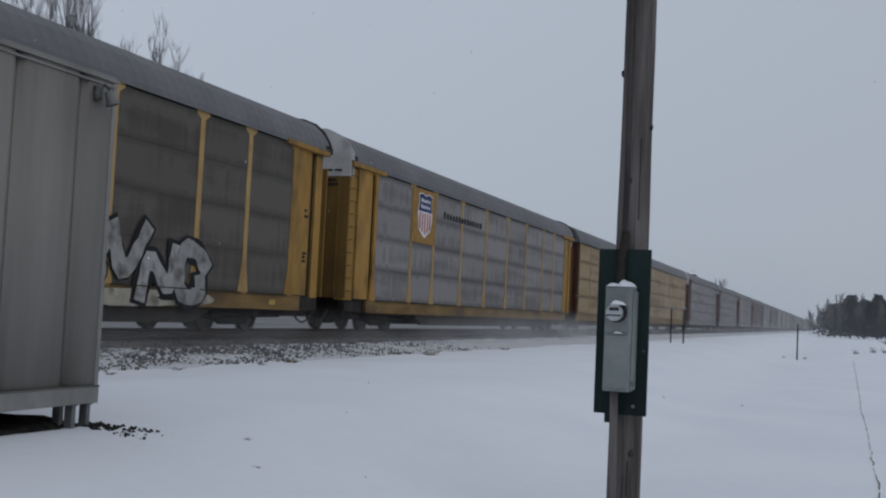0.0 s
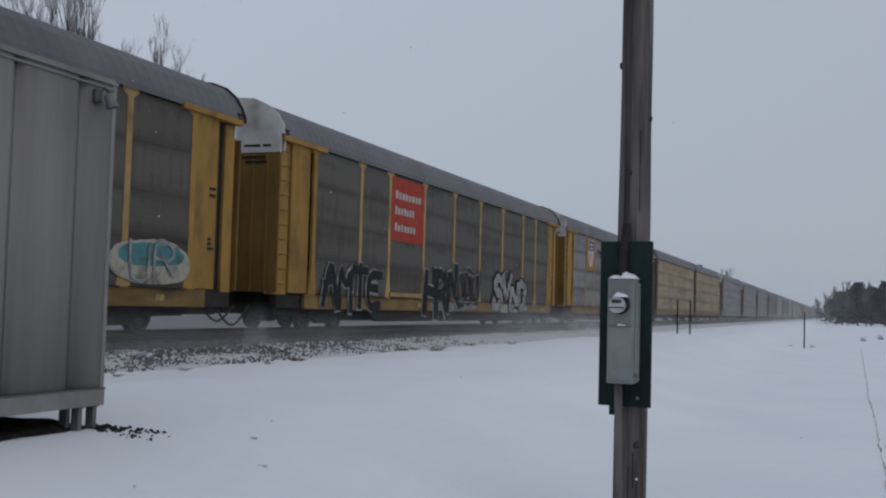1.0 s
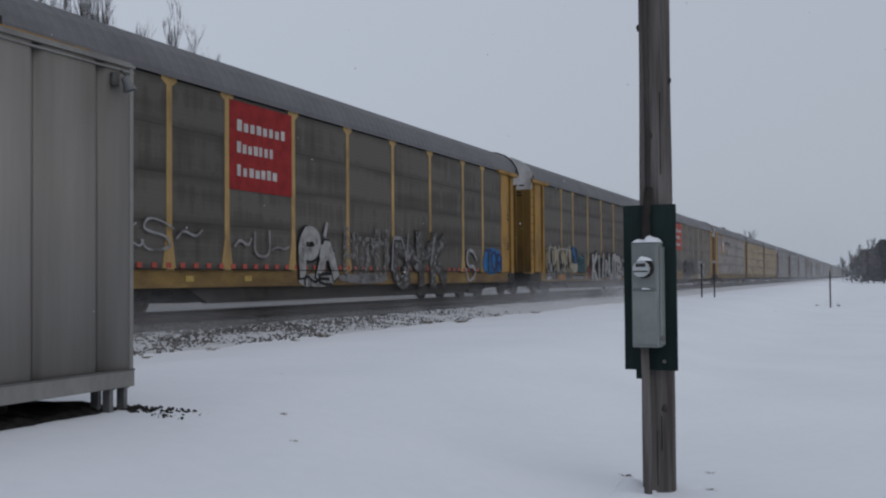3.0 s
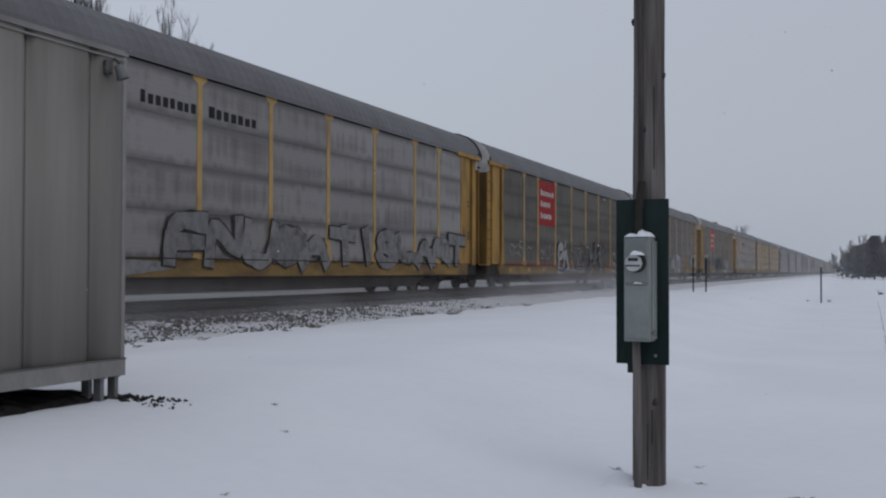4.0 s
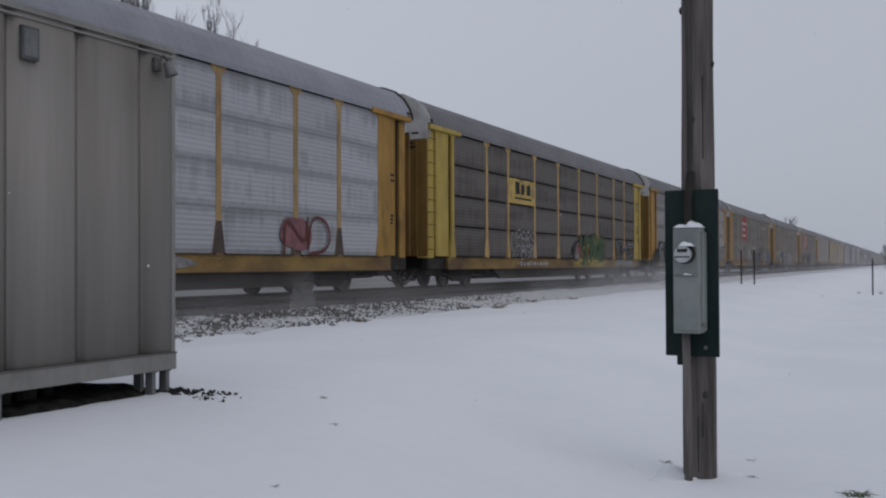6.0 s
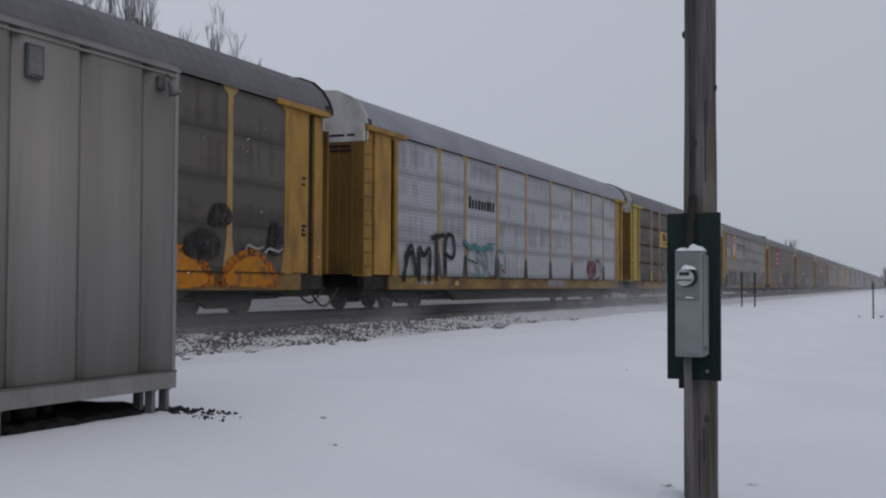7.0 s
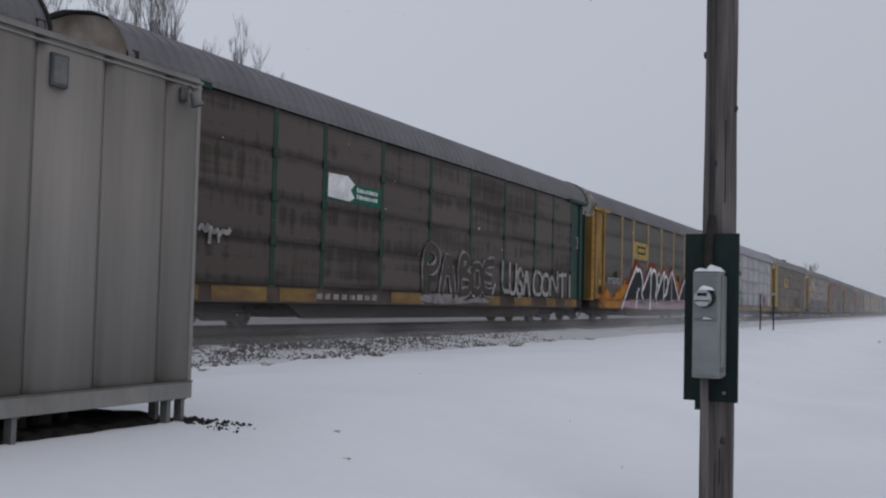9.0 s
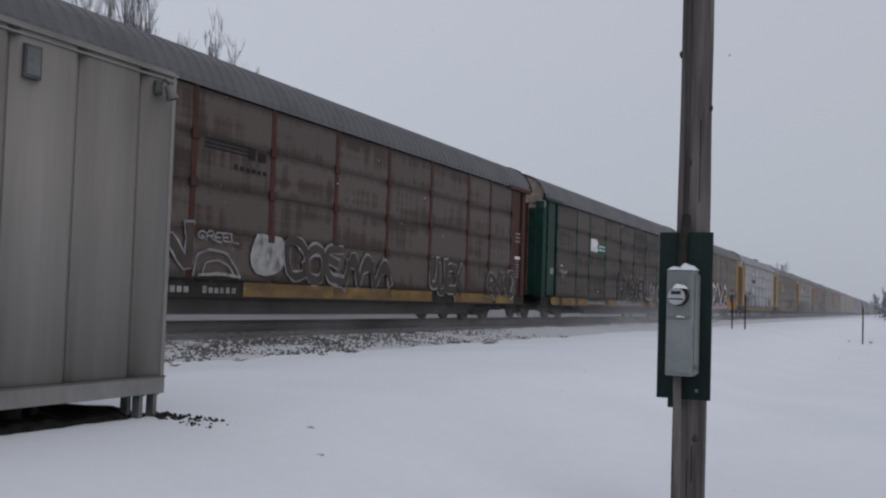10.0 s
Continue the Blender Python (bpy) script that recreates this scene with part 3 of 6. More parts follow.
def letter_strokes(text, s0, s1, z0, z1, slant=0.0, jitter=0.06, rounded=True):
    """Stroke paths for text that runs from s0 (its left end) to s1 along a car's side."""
    out = []
    step = (s1 - s0) / max(1, len(text))
    for i, ch in enumerate(text):
        dz, grow = random.uniform(-jitter, jitter) * (z1 - z0), random.uniform(1 - jitter, 1 + 2 * jitter)
        for stroke in GLYPHS[ch].split("|"):
            pts = []
            for p in stroke.split():
                u, v = int(p[0]) / 4 + random.uniform(-jitter, jitter), int(p[1]) / 4 + random.uniform(-jitter, jitter)
                pts.append((s0 + step * (i + 0.08 + 0.86 * u + slant * v), z0 + dz + (z1 - z0) * v * grow))
            for again in range(2 if rounded and len(pts) > 2 else 0):
                cut = [pts[0]]
                for a, b in zip(pts, pts[1:]):
                    cut += [(a[0] * 0.75 + b[0] * 0.25, a[1] * 0.75 + b[1] * 0.25), (a[0] * 0.25 + b[0] * 0.75, a[1] * 0.25 + b[1] * 0.75)]
                pts = cut + [pts[-1]]
            if pts:
                out.append(pts)
    return out


def ribbon(paths, width, depth):
    """Flat strokes of paint; each lies a hair above the last."""
    bm = bmesh.new()
    for i, path in enumerate(paths):
        pts = [Vector((s, z)) for s, z in path]
        left, right = [], []
        for j, p in enumerate(pts):
            a, b = pts[max(j - 1, 0)], pts[min(j + 1, len(pts) - 1)]
            d = (b - a).normalized() if (b - a).length > 1e-6 else Vector((1, 0))
            end = d * width * 0.5 * (-1 if j == 0 else 1 if j == len(pts) - 1 else 0)
            nrm = Vector((-d.y, d.x)) * width * (0.5 + 0.22 * noise.noise((p.x * 3.1, p.y * 3.7, width * 9)))
            if 0 < j < len(pts) - 1:
                bend = (p - a).normalized().dot((b - p).normalized())
                nrm *= min(1.8, 1 / max(0.45, math.sqrt(max(0.0, (1 + bend) / 2))))
            left.append(p + nrm + end)
            right.append(p - nrm + end)
        x, rise = depth + 0.0006 * i, 0.0005 / len(pts)
        lv = [bm.verts.new((x + rise * j, -q.x, q.y)) for j, q in enumerate(left)]
        rv = [bm.verts.new((x + rise * j, -q.x, q.y)) for j, q in enumerate(right)]
        for j in range(len(pts) - 1):
            bm.faces.new((lv[j], rv[j], rv[j + 1], lv[j + 1]))
    return bm


FACE = 0.010   # paint lies just proud of the posts


def spray(car, text, s0, s1, z0, z1, fill, edge=None, width=0.14, border=0.06, slant=0.0, label="", jitter=0.09):
    """Sprayed lettering, each letter a part of its own."""
    step = (s1 - s0) / len(text)
    for i, ch in enumerate(text):
        paths = letter_strokes(ch, s0 + step * i, s0 + step * (i + 1), z0, z1, slant, jitter)
        if not paths:
            continue
        if edge:
            part("graffiti_outline", ribbon(paths, width + 2 * border, FACE + 0.0016 * i), edge, car)
        part("graffiti", ribbon(paths, width, FACE + 0.02 + 0.0004 * i), fill, car, label)


def eased(path):
    """Takes the hard edge off each bend."""
    turned = [path[0]]
    for a, b in zip(path, path[1:]):
        turned += [(a[0] * 0.88 + b[0] * 0.12, a[1] * 0.88 + b[1] * 0.12), (a[0] * 0.12 + b[0] * 0.88, a[1] * 0.12 + b[1] * 0.88)]
    return turned + [path[-1]]


def stroke(car, path, width, mat, depth, name="graffiti", label=""):
    return part(name, ribbon([eased(path)], width, depth), mat, car, label)


def patch(car, name, outline, mat, depth=0.012, thick=0.004, label=""):
    bm = bmesh.new()
    for again in range(3 if name == "spray_patch" else 0):
        cut = []
        for i, a in enumerate(outline):
            b = outline[(i + 1) % len(outline)]
            wob = 0.05 / (again + 1)
            cut += [(a[0] * 0.75 + b[0] * 0.25 + random.uniform(-wob, wob), a[1] * 0.75 + b[1] * 0.25 + random.uniform(-wob, wob)), (a[0] * 0.25 + b[0] * 0.75, a[1] * 0.25 + b[1] * 0.75)]
        outline = cut
    add_prism(bm, [(-s, z) for s, z in outline], depth, depth + thick)
    return part(name, bm, mat, car, label)


def rect(s0, s1, z0, z1):
    return [(s0, z0), (s1, z0), (s1, z1), (s0, z1)]


def bars(car, s0, s1, z0, z1, mat, count, depth=0.0, label=""):
    """A row of upright blocks that stands for a line of lettering."""
    step = (s1 - s0) / count
    for i in range(count):
        h = (z1 - z0) * (1.0 if i == 0 else random.uniform(0.72, 0.88))
        a, w = s0 + step * (i + 0.12), step * random.uniform(0.55, 0.75)
        part("lettering", box(depth, depth + 0.004, -max(a, a + w), -min(a, a + w), z0, z0 + h), mat, car, label)


# ---- the train ----
POSTS = [3.9, 5.9, 8.85, 11.7, 14.6, 17.5, 20.35, 22.4]
EDGES = [1.72, *POSTS, 25.25]
ROWS_Z = [(0.95, 1.87), (1.89, 2.81), (2.83, 3.75), (3.77, 4.69)]
WIDE = 3.05
BACK = 26.95


def post_mesh():
    bm = bmesh.new()
    add_prism(bm, [(-0.23, 0.60), (0.23, 0.60), (0.22, 0.95), (0.092, 1.62), (0.088, 4.56), (0.25, 4.66), (0.25, 4.77), (-0.25, 4.77), (-0.25, 4.66), (-0.088, 4.56), (-0.092, 1.62), (-0.22, 0.95)], -0.09, -0.018)
    return bm


def plain_post_mesh():
    bm = bmesh.new()
    add_prism(bm, [(-0.085, 0.62), (0.085, 0.62), (0.085, 4.74), (-0.085, 4.74)], -0.09, -0.018)
    for z in (1.88, 2.82, 3.76):
        add_box(bm, -0.02, 0.02, -0.12, 0.12, z - 0.09, z + 0.09)
    return bm


def panel_mesh(width, z0, z1, flush):
    """One screen panel with folded top and bottom edges."""
    bm = bmesh.new()
    w = width / 2 - 0.03
    if flush:
        add_box(bm, -0.075, -0.03, -w, w, z0 - 0.008, z1 + 0.008)
        return bm
    add_box(bm, -0.075, -0.03, -w, w, z0 + 0.03, z1 - 0.03)
    add_box(bm, -0.075, -0.022, -w, w, z0, z0 + 0.03)
    add_box(bm, -0.075, -0.022, -w, w, z1 - 0.03, z1)
    return bm


def bay_mesh(width):
    bm = bmesh.new()
    w = width / 2 - 0.03
    for z0, z1 in ROWS_Z:
        add_box(bm, -0.075, -0.03, -w, w, z0, z1)
    return bm


ROOF_LINE = [(0.03, 4.72), (0.03, 4.84), (-0.05, 5.05), (-0.22, 5.31), (-0.48, 5.53), (-0.86, 5.67), (-1.525, 5.75)]


def roof_mesh(rise=0.012):
    """Arched roof of cross corrugations with closed ends."""
    bm = bmesh.new()
    half = ROOF_LINE
    profile = half + [(-WIDE - x, z) for x, z in half[-2::-1]]
    rows, y = [], 0.15
    stations = []
    while y > -(BACK + 0.2):
        for off, lift in ((0.0, 0.0), (0.09, 0.0), (0.13, rise), (0.22, rise), (0.26, 0.0)):
            stations.append((y - off, lift))
        y -= 0.36
    for yy, lift in stations:
        rows.append([bm.verts.new((x + (lift if i < 4 and i > 0 else -lift if i > len(profile) - 5 and i < len(profile) - 1 else 0), yy, z + (lift if 0 < i < len(profile) - 1 else 0))) for i, (x, z) in enumerate(profile)])
    for a, b in zip(rows, rows[1:]):
        for i in range(len(profile) - 1):
            bm.faces.new((a[i], b[i], b[i + 1], a[i + 1]))
    return bm


def roof_trim_mesh():
    bm = bmesh.new()
    profile = ROOF_LINE + [(-WIDE - x, z) for x, z in ROOF_LINE[-2::-1]]
    add_tube(bm, [(x, 0.16, z + 0.012) for x, z in profile], 0.045, 5)
    return bm


def gable_mesh():
    bm = bmesh.new()
    profile = [(-0.06, 4.36)] + [(min(-0.03, x - 0.04), z - 0.03) for x, z in ROOF_LINE[1:]]
    full = profile + [(-WIDE - x, z) for x, z in profile[-2::-1]]
    f = [bm.verts.new((x, 0.0, z)) for x, z in full]
    b = [bm.verts.new((x, 0.05, z)) for x, z in full]
    bm.faces.new(f)
    bm.faces.new(b[::-1])
    for i in range(len(full)):
        j = (i + 1) % len(full)
        bm.faces.new((f[i], b[i], b[j], f[j]))
    return bm


def end_hood_mesh():
    """The faceted cap that closes the roof over the end doors."""
    half = [(-0.03, 4.36), (-0.03, 4.80), (0.035, 4.82), (0.035, 5.02), (-0.14, 5.30), (-0.40, 5.52), (-0.80, 5.70), (-1.525, 5.765)]
    full = half + [(-WIDE - x, z) for x, z in half[-2::-1]]
    bm = bmesh.new()
    f = [bm.verts.new((x, -0.18, z)) for x, z in full]
    b = [bm.verts.new((x, -0.13, z)) for x, z in full]
    bm.faces.new(f), bm.faces.new(b[::-1])
    for i in range(len(full)):
        j = (i + 1) % len(full)
        bm.faces.new((f[i], b[i], b[j], f[j]))
    bmesh.ops.recalc_face_normals(bm, faces=list(bm.faces))
    return bm


def end_door_mesh():
    """One of two end doors: a sheet with pressed upright ribs on both faces."""
    front = [(-1.50, 0.03)]
    for x in (-1.15, -0.75, -0.35):
        front += [(x - 0.05, 0.03), (x - 0.035, 0.048), (x + 0.035, 0.048), (x + 0.05, 0.03)]
    front.append((-0.04, 0.03))
    return folded(front + [(x, -y) for x, y in front[::-1]], 0.95, 4.35)


def folded(line, z0, z1):
    """An upright sheet whose plan is the closed outline (x, y)."""
    bm = bmesh.new()
    lo = [bm.verts.new((x, y, z0)) for x, y in line]
    hi = [bm.verts.new((x, y, z1)) for x, y in line]
    for a in range(len(line)):
        b = (a + 1) % len(line)
        bm.faces.new((lo[a], lo[b], hi[b], hi[a]))
    bm.faces.new(lo[::-1]), bm.faces.new(hi)
    bmesh.ops.recalc_face_normals(bm, faces=list(bm.faces))
    return bm


def corner_panel_mesh(width, rear):
    """The sheet between the last post and the end: at the rear a dark slot beside the post, at the front a stepped-back strip."""
    w = width / 2
    if rear:
        line = [(-0.16, -w), (-0.055, -w), (-0.035, -w + 0.02), (-0.035, w - 0.17), (-0.085, w - 0.16), (-0.085, w), (-0.16, w)]
    else:
        line = [(-0.16, -w), (-0.05, -w), (-0.05, -w + 0.05), (-0.035, -w + 0.06), (-0.035, w - 0.34), (-0.075, w - 0.33), (-0.075, w - 0.03), (-0.06, w - 0.02), (-0.06, w), (-0.16, w)]
    return folded(line, 0.95, 4.68)


def corner_post_mesh():
    """The edge of the end door, which curves round the corner."""
    return folded([(-0.09, -0.25), (-0.09, 0.05), (-0.105, 0.15), (-0.15, 0.24), (-0.23, 0.30), (-0.36, 0.325), (-0.36, 0.28), (-0.16, 0.19), (-0.16, -0.25)], 0.90, 4.62)


def rung_mesh():
    return add_tube(bmesh.new(), [(-0.10, -0.19, 0), (0.0, -0.19, 0), (0.0, 0.19, 0), (-0.10, 0.19, 0)], 0.011, 4)


def underframe_mesh():
    """Deep centre sill between the trucks, cross bearers, brake gear and pipes."""
    bm = bmesh.new()
    add_prism(bm, [(-0.2, 0.92), (-0.2, 0.44), (-5.1, 0.44), (-6.0, 0.22), (-20.9, 0.22), (-21.8, 0.44), (-BACK + 0.2, 0.44), (-BACK + 0.2, 0.92)], -2.10, -0.95)
    add_box(bm, -WIDE + 0.12, -0.12, -BACK + 0.1, -0.1, 0.80, 0.93)
    for s in np.arange(6.6, 21, 2.4):
        add_prism(bm, [(-s, 0.40), (-s - 0.14, 0.40), (-s - 0.14, 0.82), (-s, 0.82)], -WIDE + 0.15, -0.15)
    for a, b in ((0.25, 1.35), (5.05, 5.9), (21.1, 21.9), (25.5, 26.7)):
        add_box(bm, -2.75, -0.30, -b, -a, 0.40, 0.82)
    add_box(bm, -0.75, -0.35, -16.2, -13.4, 0.30, 0.74)
    add_tube(bm, [(-0.45, -9.0, 0.55), (-0.45, -12.6, 0.55)], 0.18, 10)
    add_tube(bm, [(-0.30, -1.2, 0.52), (-0.30, -26.0, 0.52)], 0.03, 6)
    add_tube(bm, [(-0.55, -1.2, 0.40), (-0.55, -5.6, 0.36)], 0.04, 6)
    add_tube(bm, [(-0.55, -21.4, 0.36), (-0.55, -25.9, 0.40)], 0.04, 6)
    return bm


def skirt_mesh():
    bm = bmesh.new()
    add_prism(bm, [(-4.9, 0.62), (-5.8, 0.22), (-21.0, 0.22), (-21.9, 0.62)], -0.20, -0.06)
    return bm


def truck_mesh():
    """Cast side frames with spring windows, bolster and brake beams."""
    bm = bmesh.new()
    for x in (-0.62, -2.43):
        add_prism(bm, [(1.18, 0.52), (1.18, 0.36), (0.72, 0.30), (0.45, 0.17), (-0.45, 0.17), (-0.72, 0.30), (-1.18, 0.36), (-1.18, 0.52), (-0.72, 0.60), (-0.3, 0.66), (0.3, 0.66), (0.72, 0.60)], x - 0.07, x + 0.07)
        for y in (-0.93, 0.93):
            add_lathe(bm, [(0.10, -0.13), (0.13, -0.10), (0.13, 0.10), (0.10, 0.13)], "x", (x, y, 0.43), 10)
        for y in (-0.14, 0.0, 0.14):
            add_tube(bm, [(x, y, 0.22), (x, y, 0.45)], 0.06, 8)
    add_box(bm, -2.5, -0.55, -0.2, 0.2, 0.46, 0.72)
    add_box(bm, -2.3, -0.75, -0.5, -0.42, 0.34, 0.44)
    add_box(bm, -2.3, -0.75, 0.42, 0.5, 0.34, 0.44)
    return bm


def wheelset_mesh():
    bm = bmesh.new()
    for x, out in ((-0.77, 1), (-2.28, -1)):
        add_lathe(bm, [(0.10, -0.09 * out), (0.11, -0.02 * out), (0.34, 0.0), (0.355, -0.05 * out), (0.455, -0.055 * out), (0.455, -0.03 * out), (0.42, -0.02 * out), (0.415, 0.075 * out), (0.34, 0.075 * out), (0.33, 0.03 * out), (0.13, 0.06 * out), (0.10, 0.08 * out)], "x", (x, 0, 0.42), 28)
    add_tube(bm, [(-0.6, 0, 0.42), (-2.45, 0, 0.42)], 0.085, 10)
    return bm


def coupler_mesh():
    bm = bmesh.new()
    add_box(bm, -1.62, -1.43, -0.1, 0.62, 0.66, 0.84)
    add_box(bm, -1.70, -1.38, 0.55, 0.86, 0.60, 0.90)
    add_box(bm, -1.75, -1.30, -0.05, 0.08, 0.52, 0.95)
    return bm


def hose_mesh():
    bm = bmesh.new()
    for x, sag in ((-0.95, 0.34), (-0.55, 0.42)):
        add_tube(bm, [(x, 0.1 + 1.5 * u, 0.60 - sag * 4 * u * (1 - u) + 0.03 * math.sin(9 * u)) for u in np.linspace(0, 1, 13)], 0.028, 6)
    add_tube(bm, [(-0.35, 0.0, 0.62), (-0.35, 0.32, 0.60), (-2.6, 0.32, 0.60), (-2.6, 0.0, 0.62)], 0.022, 6)
    return bm


def sill_mesh():
    bm = bmesh.new()
    add_box(bm, -0.10, -0.012, -25.68, -1.12, 0.56, 0.93)
    add_box(bm, -0.10, 0.002, -25.68, -1.12, 0.56, 0.60)
    add_box(bm, -0.10, 0.0, -25.68, -1.12, 0.895, 0.93)
    return bm


def end_sill_mesh():
    """The dark stepped-back sill under a corner."""
    return bevelled(box(-0.30, -0.10, -0.60, 0.60, 0.56, 0.90), 0.02, 1)


def autorack(style, detail, label):
    car = thing("autorack_car", pose(0, 0, 0), label, "railcar", "train of covered automobile carriers")
    s = style
    shared("underframe", "u", BLACKISH, underframe_mesh, car)
    # backing box, painted as dark as the hollow behind the screens
    shared("inner_body", "i", INNER_SHADE, lambda: box(-WIDE + 0.17, -0.17, -BACK + 0.25, -0.25, 0.93, 4.72), car)
    shared("roof", "rp" if s["plain"] else "r", s["roof"], lambda: roof_mesh(0.020 if s["plain"] else 0.006), car)
    shared("roof_end_trim", "rt", BLACKISH, roof_trim_mesh, car)
    for side in (0, 1):
        # the far side is the near one turned about the car's middle
        turn, flip = (math.pi, 1) if side else (0, 0)
        def at(pos):
            return (-WIDE if flip else 0.0, (-BACK + pos) if flip else -pos, 0)
        shared("side_sill", "s", s["sill"], sill_mesh, car, (-WIDE, -BACK, 0) if flip else (0, 0, 0), turn=turn)
        for c in (0.58, BACK - 0.60):
            shared("end_sill", "es", BLACKISH, end_sill_mesh, car, at(c), turn=turn)
        if side == 0:
            shared("centre_skirt", "k", BLACKISH, skirt_mesh, car)
        for a, b in zip(EDGES, EDGES[1:]):
            width = round(b - a, 3)
            if detail and side == 0:
                shared("lower_lip", ("lip", width), BLACKISH, lambda: box(-0.03, 0.034, -width / 2 + 0.16, width / 2 - 0.16, 0.918, 0.942), car, at((a + b) / 2), turn=turn)
            if detail and side == 0:
                for z0, z1 in ROWS_Z:
                    g = s["gap"]
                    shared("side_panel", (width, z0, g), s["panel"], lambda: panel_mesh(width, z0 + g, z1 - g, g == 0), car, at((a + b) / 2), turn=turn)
            else:
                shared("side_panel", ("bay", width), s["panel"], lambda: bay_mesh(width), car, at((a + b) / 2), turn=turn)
        build, key = (plain_post_mesh, "pp") if s.get("plain") else (post_mesh, "fp")
        for p in EDGES:
            shared("side_post", key, s["end"] if p in (EDGES[0], EDGES[-1]) and not s.get("plain") else s["post"], build, car, at(p), turn=turn)
        for c, w, rear in ((1.20, 0.94, False), (25.97, 1.04, True)):
            shared("corner_panel", w, s["end"], lambda: corner_panel_mesh(w, rear), car, at(c), turn=turn)
        for c, half in ((0.16, 0), (BACK - 0.16, math.pi)):
            shared("corner_post", half > 0, s["end"], (lambda: corner_post_mesh()) if not half else (lambda: mirrored(corner_post_mesh())), car, at(c), turn=turn)
        for c in (1.08, 25.92):
            shared("header_beam", "h", s["end"], lambda: bevelled(box(-0.12, 0.065, -1.16, 1.16, 4.655, 4.785), 0.012, 1), car, at(c), turn=turn)
        for c in (0.02, BACK - 0.02):
            shared("roof_bracket", "b", BLACKISH, lambda: box(-0.10, 0.035, -0.09, 0.09, 4.79, 4.93), car, at(c), turn=turn)
        if detail and side == 0:
            for z in np.arange(1.15, 4.5, 0.36):
                shared("rung", "l", s["door"], rung_mesh, car, (0, -26.74, z))
    for y, turn in ((-0.12, 0), (-BACK + 0.12, math.pi)):
        off = 0.0 if turn == 0 else -WIDE
        shared("gable", "g", s["gable"], gable_mesh, car, (off, y + (0.03 if turn == 0 else -0.03), 0), turn=turn)
        for shift_x in (0.0, -1.51):
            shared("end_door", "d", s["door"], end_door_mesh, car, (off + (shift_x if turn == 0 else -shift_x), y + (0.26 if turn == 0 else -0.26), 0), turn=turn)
        shared("coupler", "c", BLACKISH, coupler_mesh, car, (off, 0.0 if turn == 0 else -BACK, 0), turn=turn)
    shared("air_hose", "a", BLACKISH, hose_mesh, car)
    if not s["plain"]:
        shared("end_hood", "hood", s["gable"], end_hood_mesh, car, (0, -BACK, 0), "dirty white end hood")
    if detail:
        for x0, x1, z in ((-1.05, -0.60, 4.50), (-0.52, -0.30, 4.50), (-1.1, -0.45, 4.22), (-1.0, -0.4, 4.10)):
            face = -BACK - (0.19 if z > 4.4 else 0.195)
            part("stencil", box(x0, x1, face, face + 0.012, z, z + 0.055), BLACK, car)
    for mid_s in (3.38, 23.45):
        truck = shared("truck", "t", BLACKISH, truck_mesh, car, (0, -mid_s, 0))
        for dy in (-0.93, 0.93):
            shared("wheelset", "w", WHEEL, wheelset_mesh, truck, (0, dy, 0))
    return car


def mirrored(bm):
    for v in bm.verts:
        v.co.y = -v.co.y
    return bm


def style(panel, post=YELLOW_POST, end=YELLOW, gable=GABLE, sill=SILL_YELLOW, roof=ROOF, gap=0.0, plain=False):
    return {"panel": panel, "post": post, "end": end, "gable": gable, "sill": sill, "roof": roof, "gap": gap, "plain": plain, "door": {YELLOW: SHADED_END, LEMON: SHADED_END}.get(end, end)}


def reflectors(car, places, mat=SIGN_YELLOW):
    for s in places:
        part("reflective_strip", box(-0.008, 0.0, -s - 0.28, -s, 0.68, 0.80), mat, car, "yellow reflective strip")


def grime_marks(car, seed):
    """Small stencils on the end corners."""
    rnd = random.Random(seed)
    for c in (1.0, 25.95):
        for z in (3.1, 2.95, 2.0, 1.9, 1.8):
            w = rnd.uniform(0.15, 0.4)
            part("stencil", box(-0.064, -0.038, -c - w / 2, -c + w / 2, z, z + 0.05), BLACK, car)


def red_sign(car, mat):
    patch(car, "sign_panel", rect(17.58, 20.27, 2.68, 4.63), mat, -0.026, 0.014, "red sign panel with white rows of marks")
    for z, w, n in ((3.98, 2.15, 8), (3.50, 1.6, 7), (2.99, 1.75, 7)):
        bars(car, 20.0, 20.0 - w, z, z + 0.25, SIGN_WHITE, n, -0.011)


def shield_sign(car, ground=None):
    patch(car, "sign_panel", rect(20.30, 22.45, 2.90, 4.66), ground or SIGN_AMBER, -0.026, 0.034, "amber sign panel with a striped shield")
    mid, zt = 21.35, 4.50
    shape = [(-0.62, 0.0), (-0.30, 0.06), (0.0, -0.02), (0.30, 0.06), (0.62, 0.0), (0.55, -0.25), (0.66, -0.62), (0.55, -1.15), (0.0, -1.42), (-0.55, -1.15), (-0.66, -0.62), (-0.55, -0.25)]
    patch(car, "shield", [(mid + a, zt + b) for a, b in shape], WHITE, 0.009, 0.004)
    patch(car, "shield_top", [(mid + 0.93 * a, zt - 0.03 + 0.93 * max(b, -0.52)) for a, b in shape[:6]] + [(mid + 0.60, zt - 0.55), (mid - 0.60, zt - 0.55)] + [(mid - 0.51, zt - 0.26)], NAVY, 0.014, 0.004)
    for u in (-0.46, -0.23, 0.0, 0.23, 0.46):
        patch(car, "shield_stripe", rect(mid + u - 0.055, mid + u + 0.055, zt - (1.30 - 0.35 * abs(u)), zt - 0.60), STRIPE_RED, 0.014, 0.004)
    for z in (4.25, 4.05):
        bars(car, mid + 0.42, mid - 0.42, z, z + 0.12, WHITE, 5, 0.019)


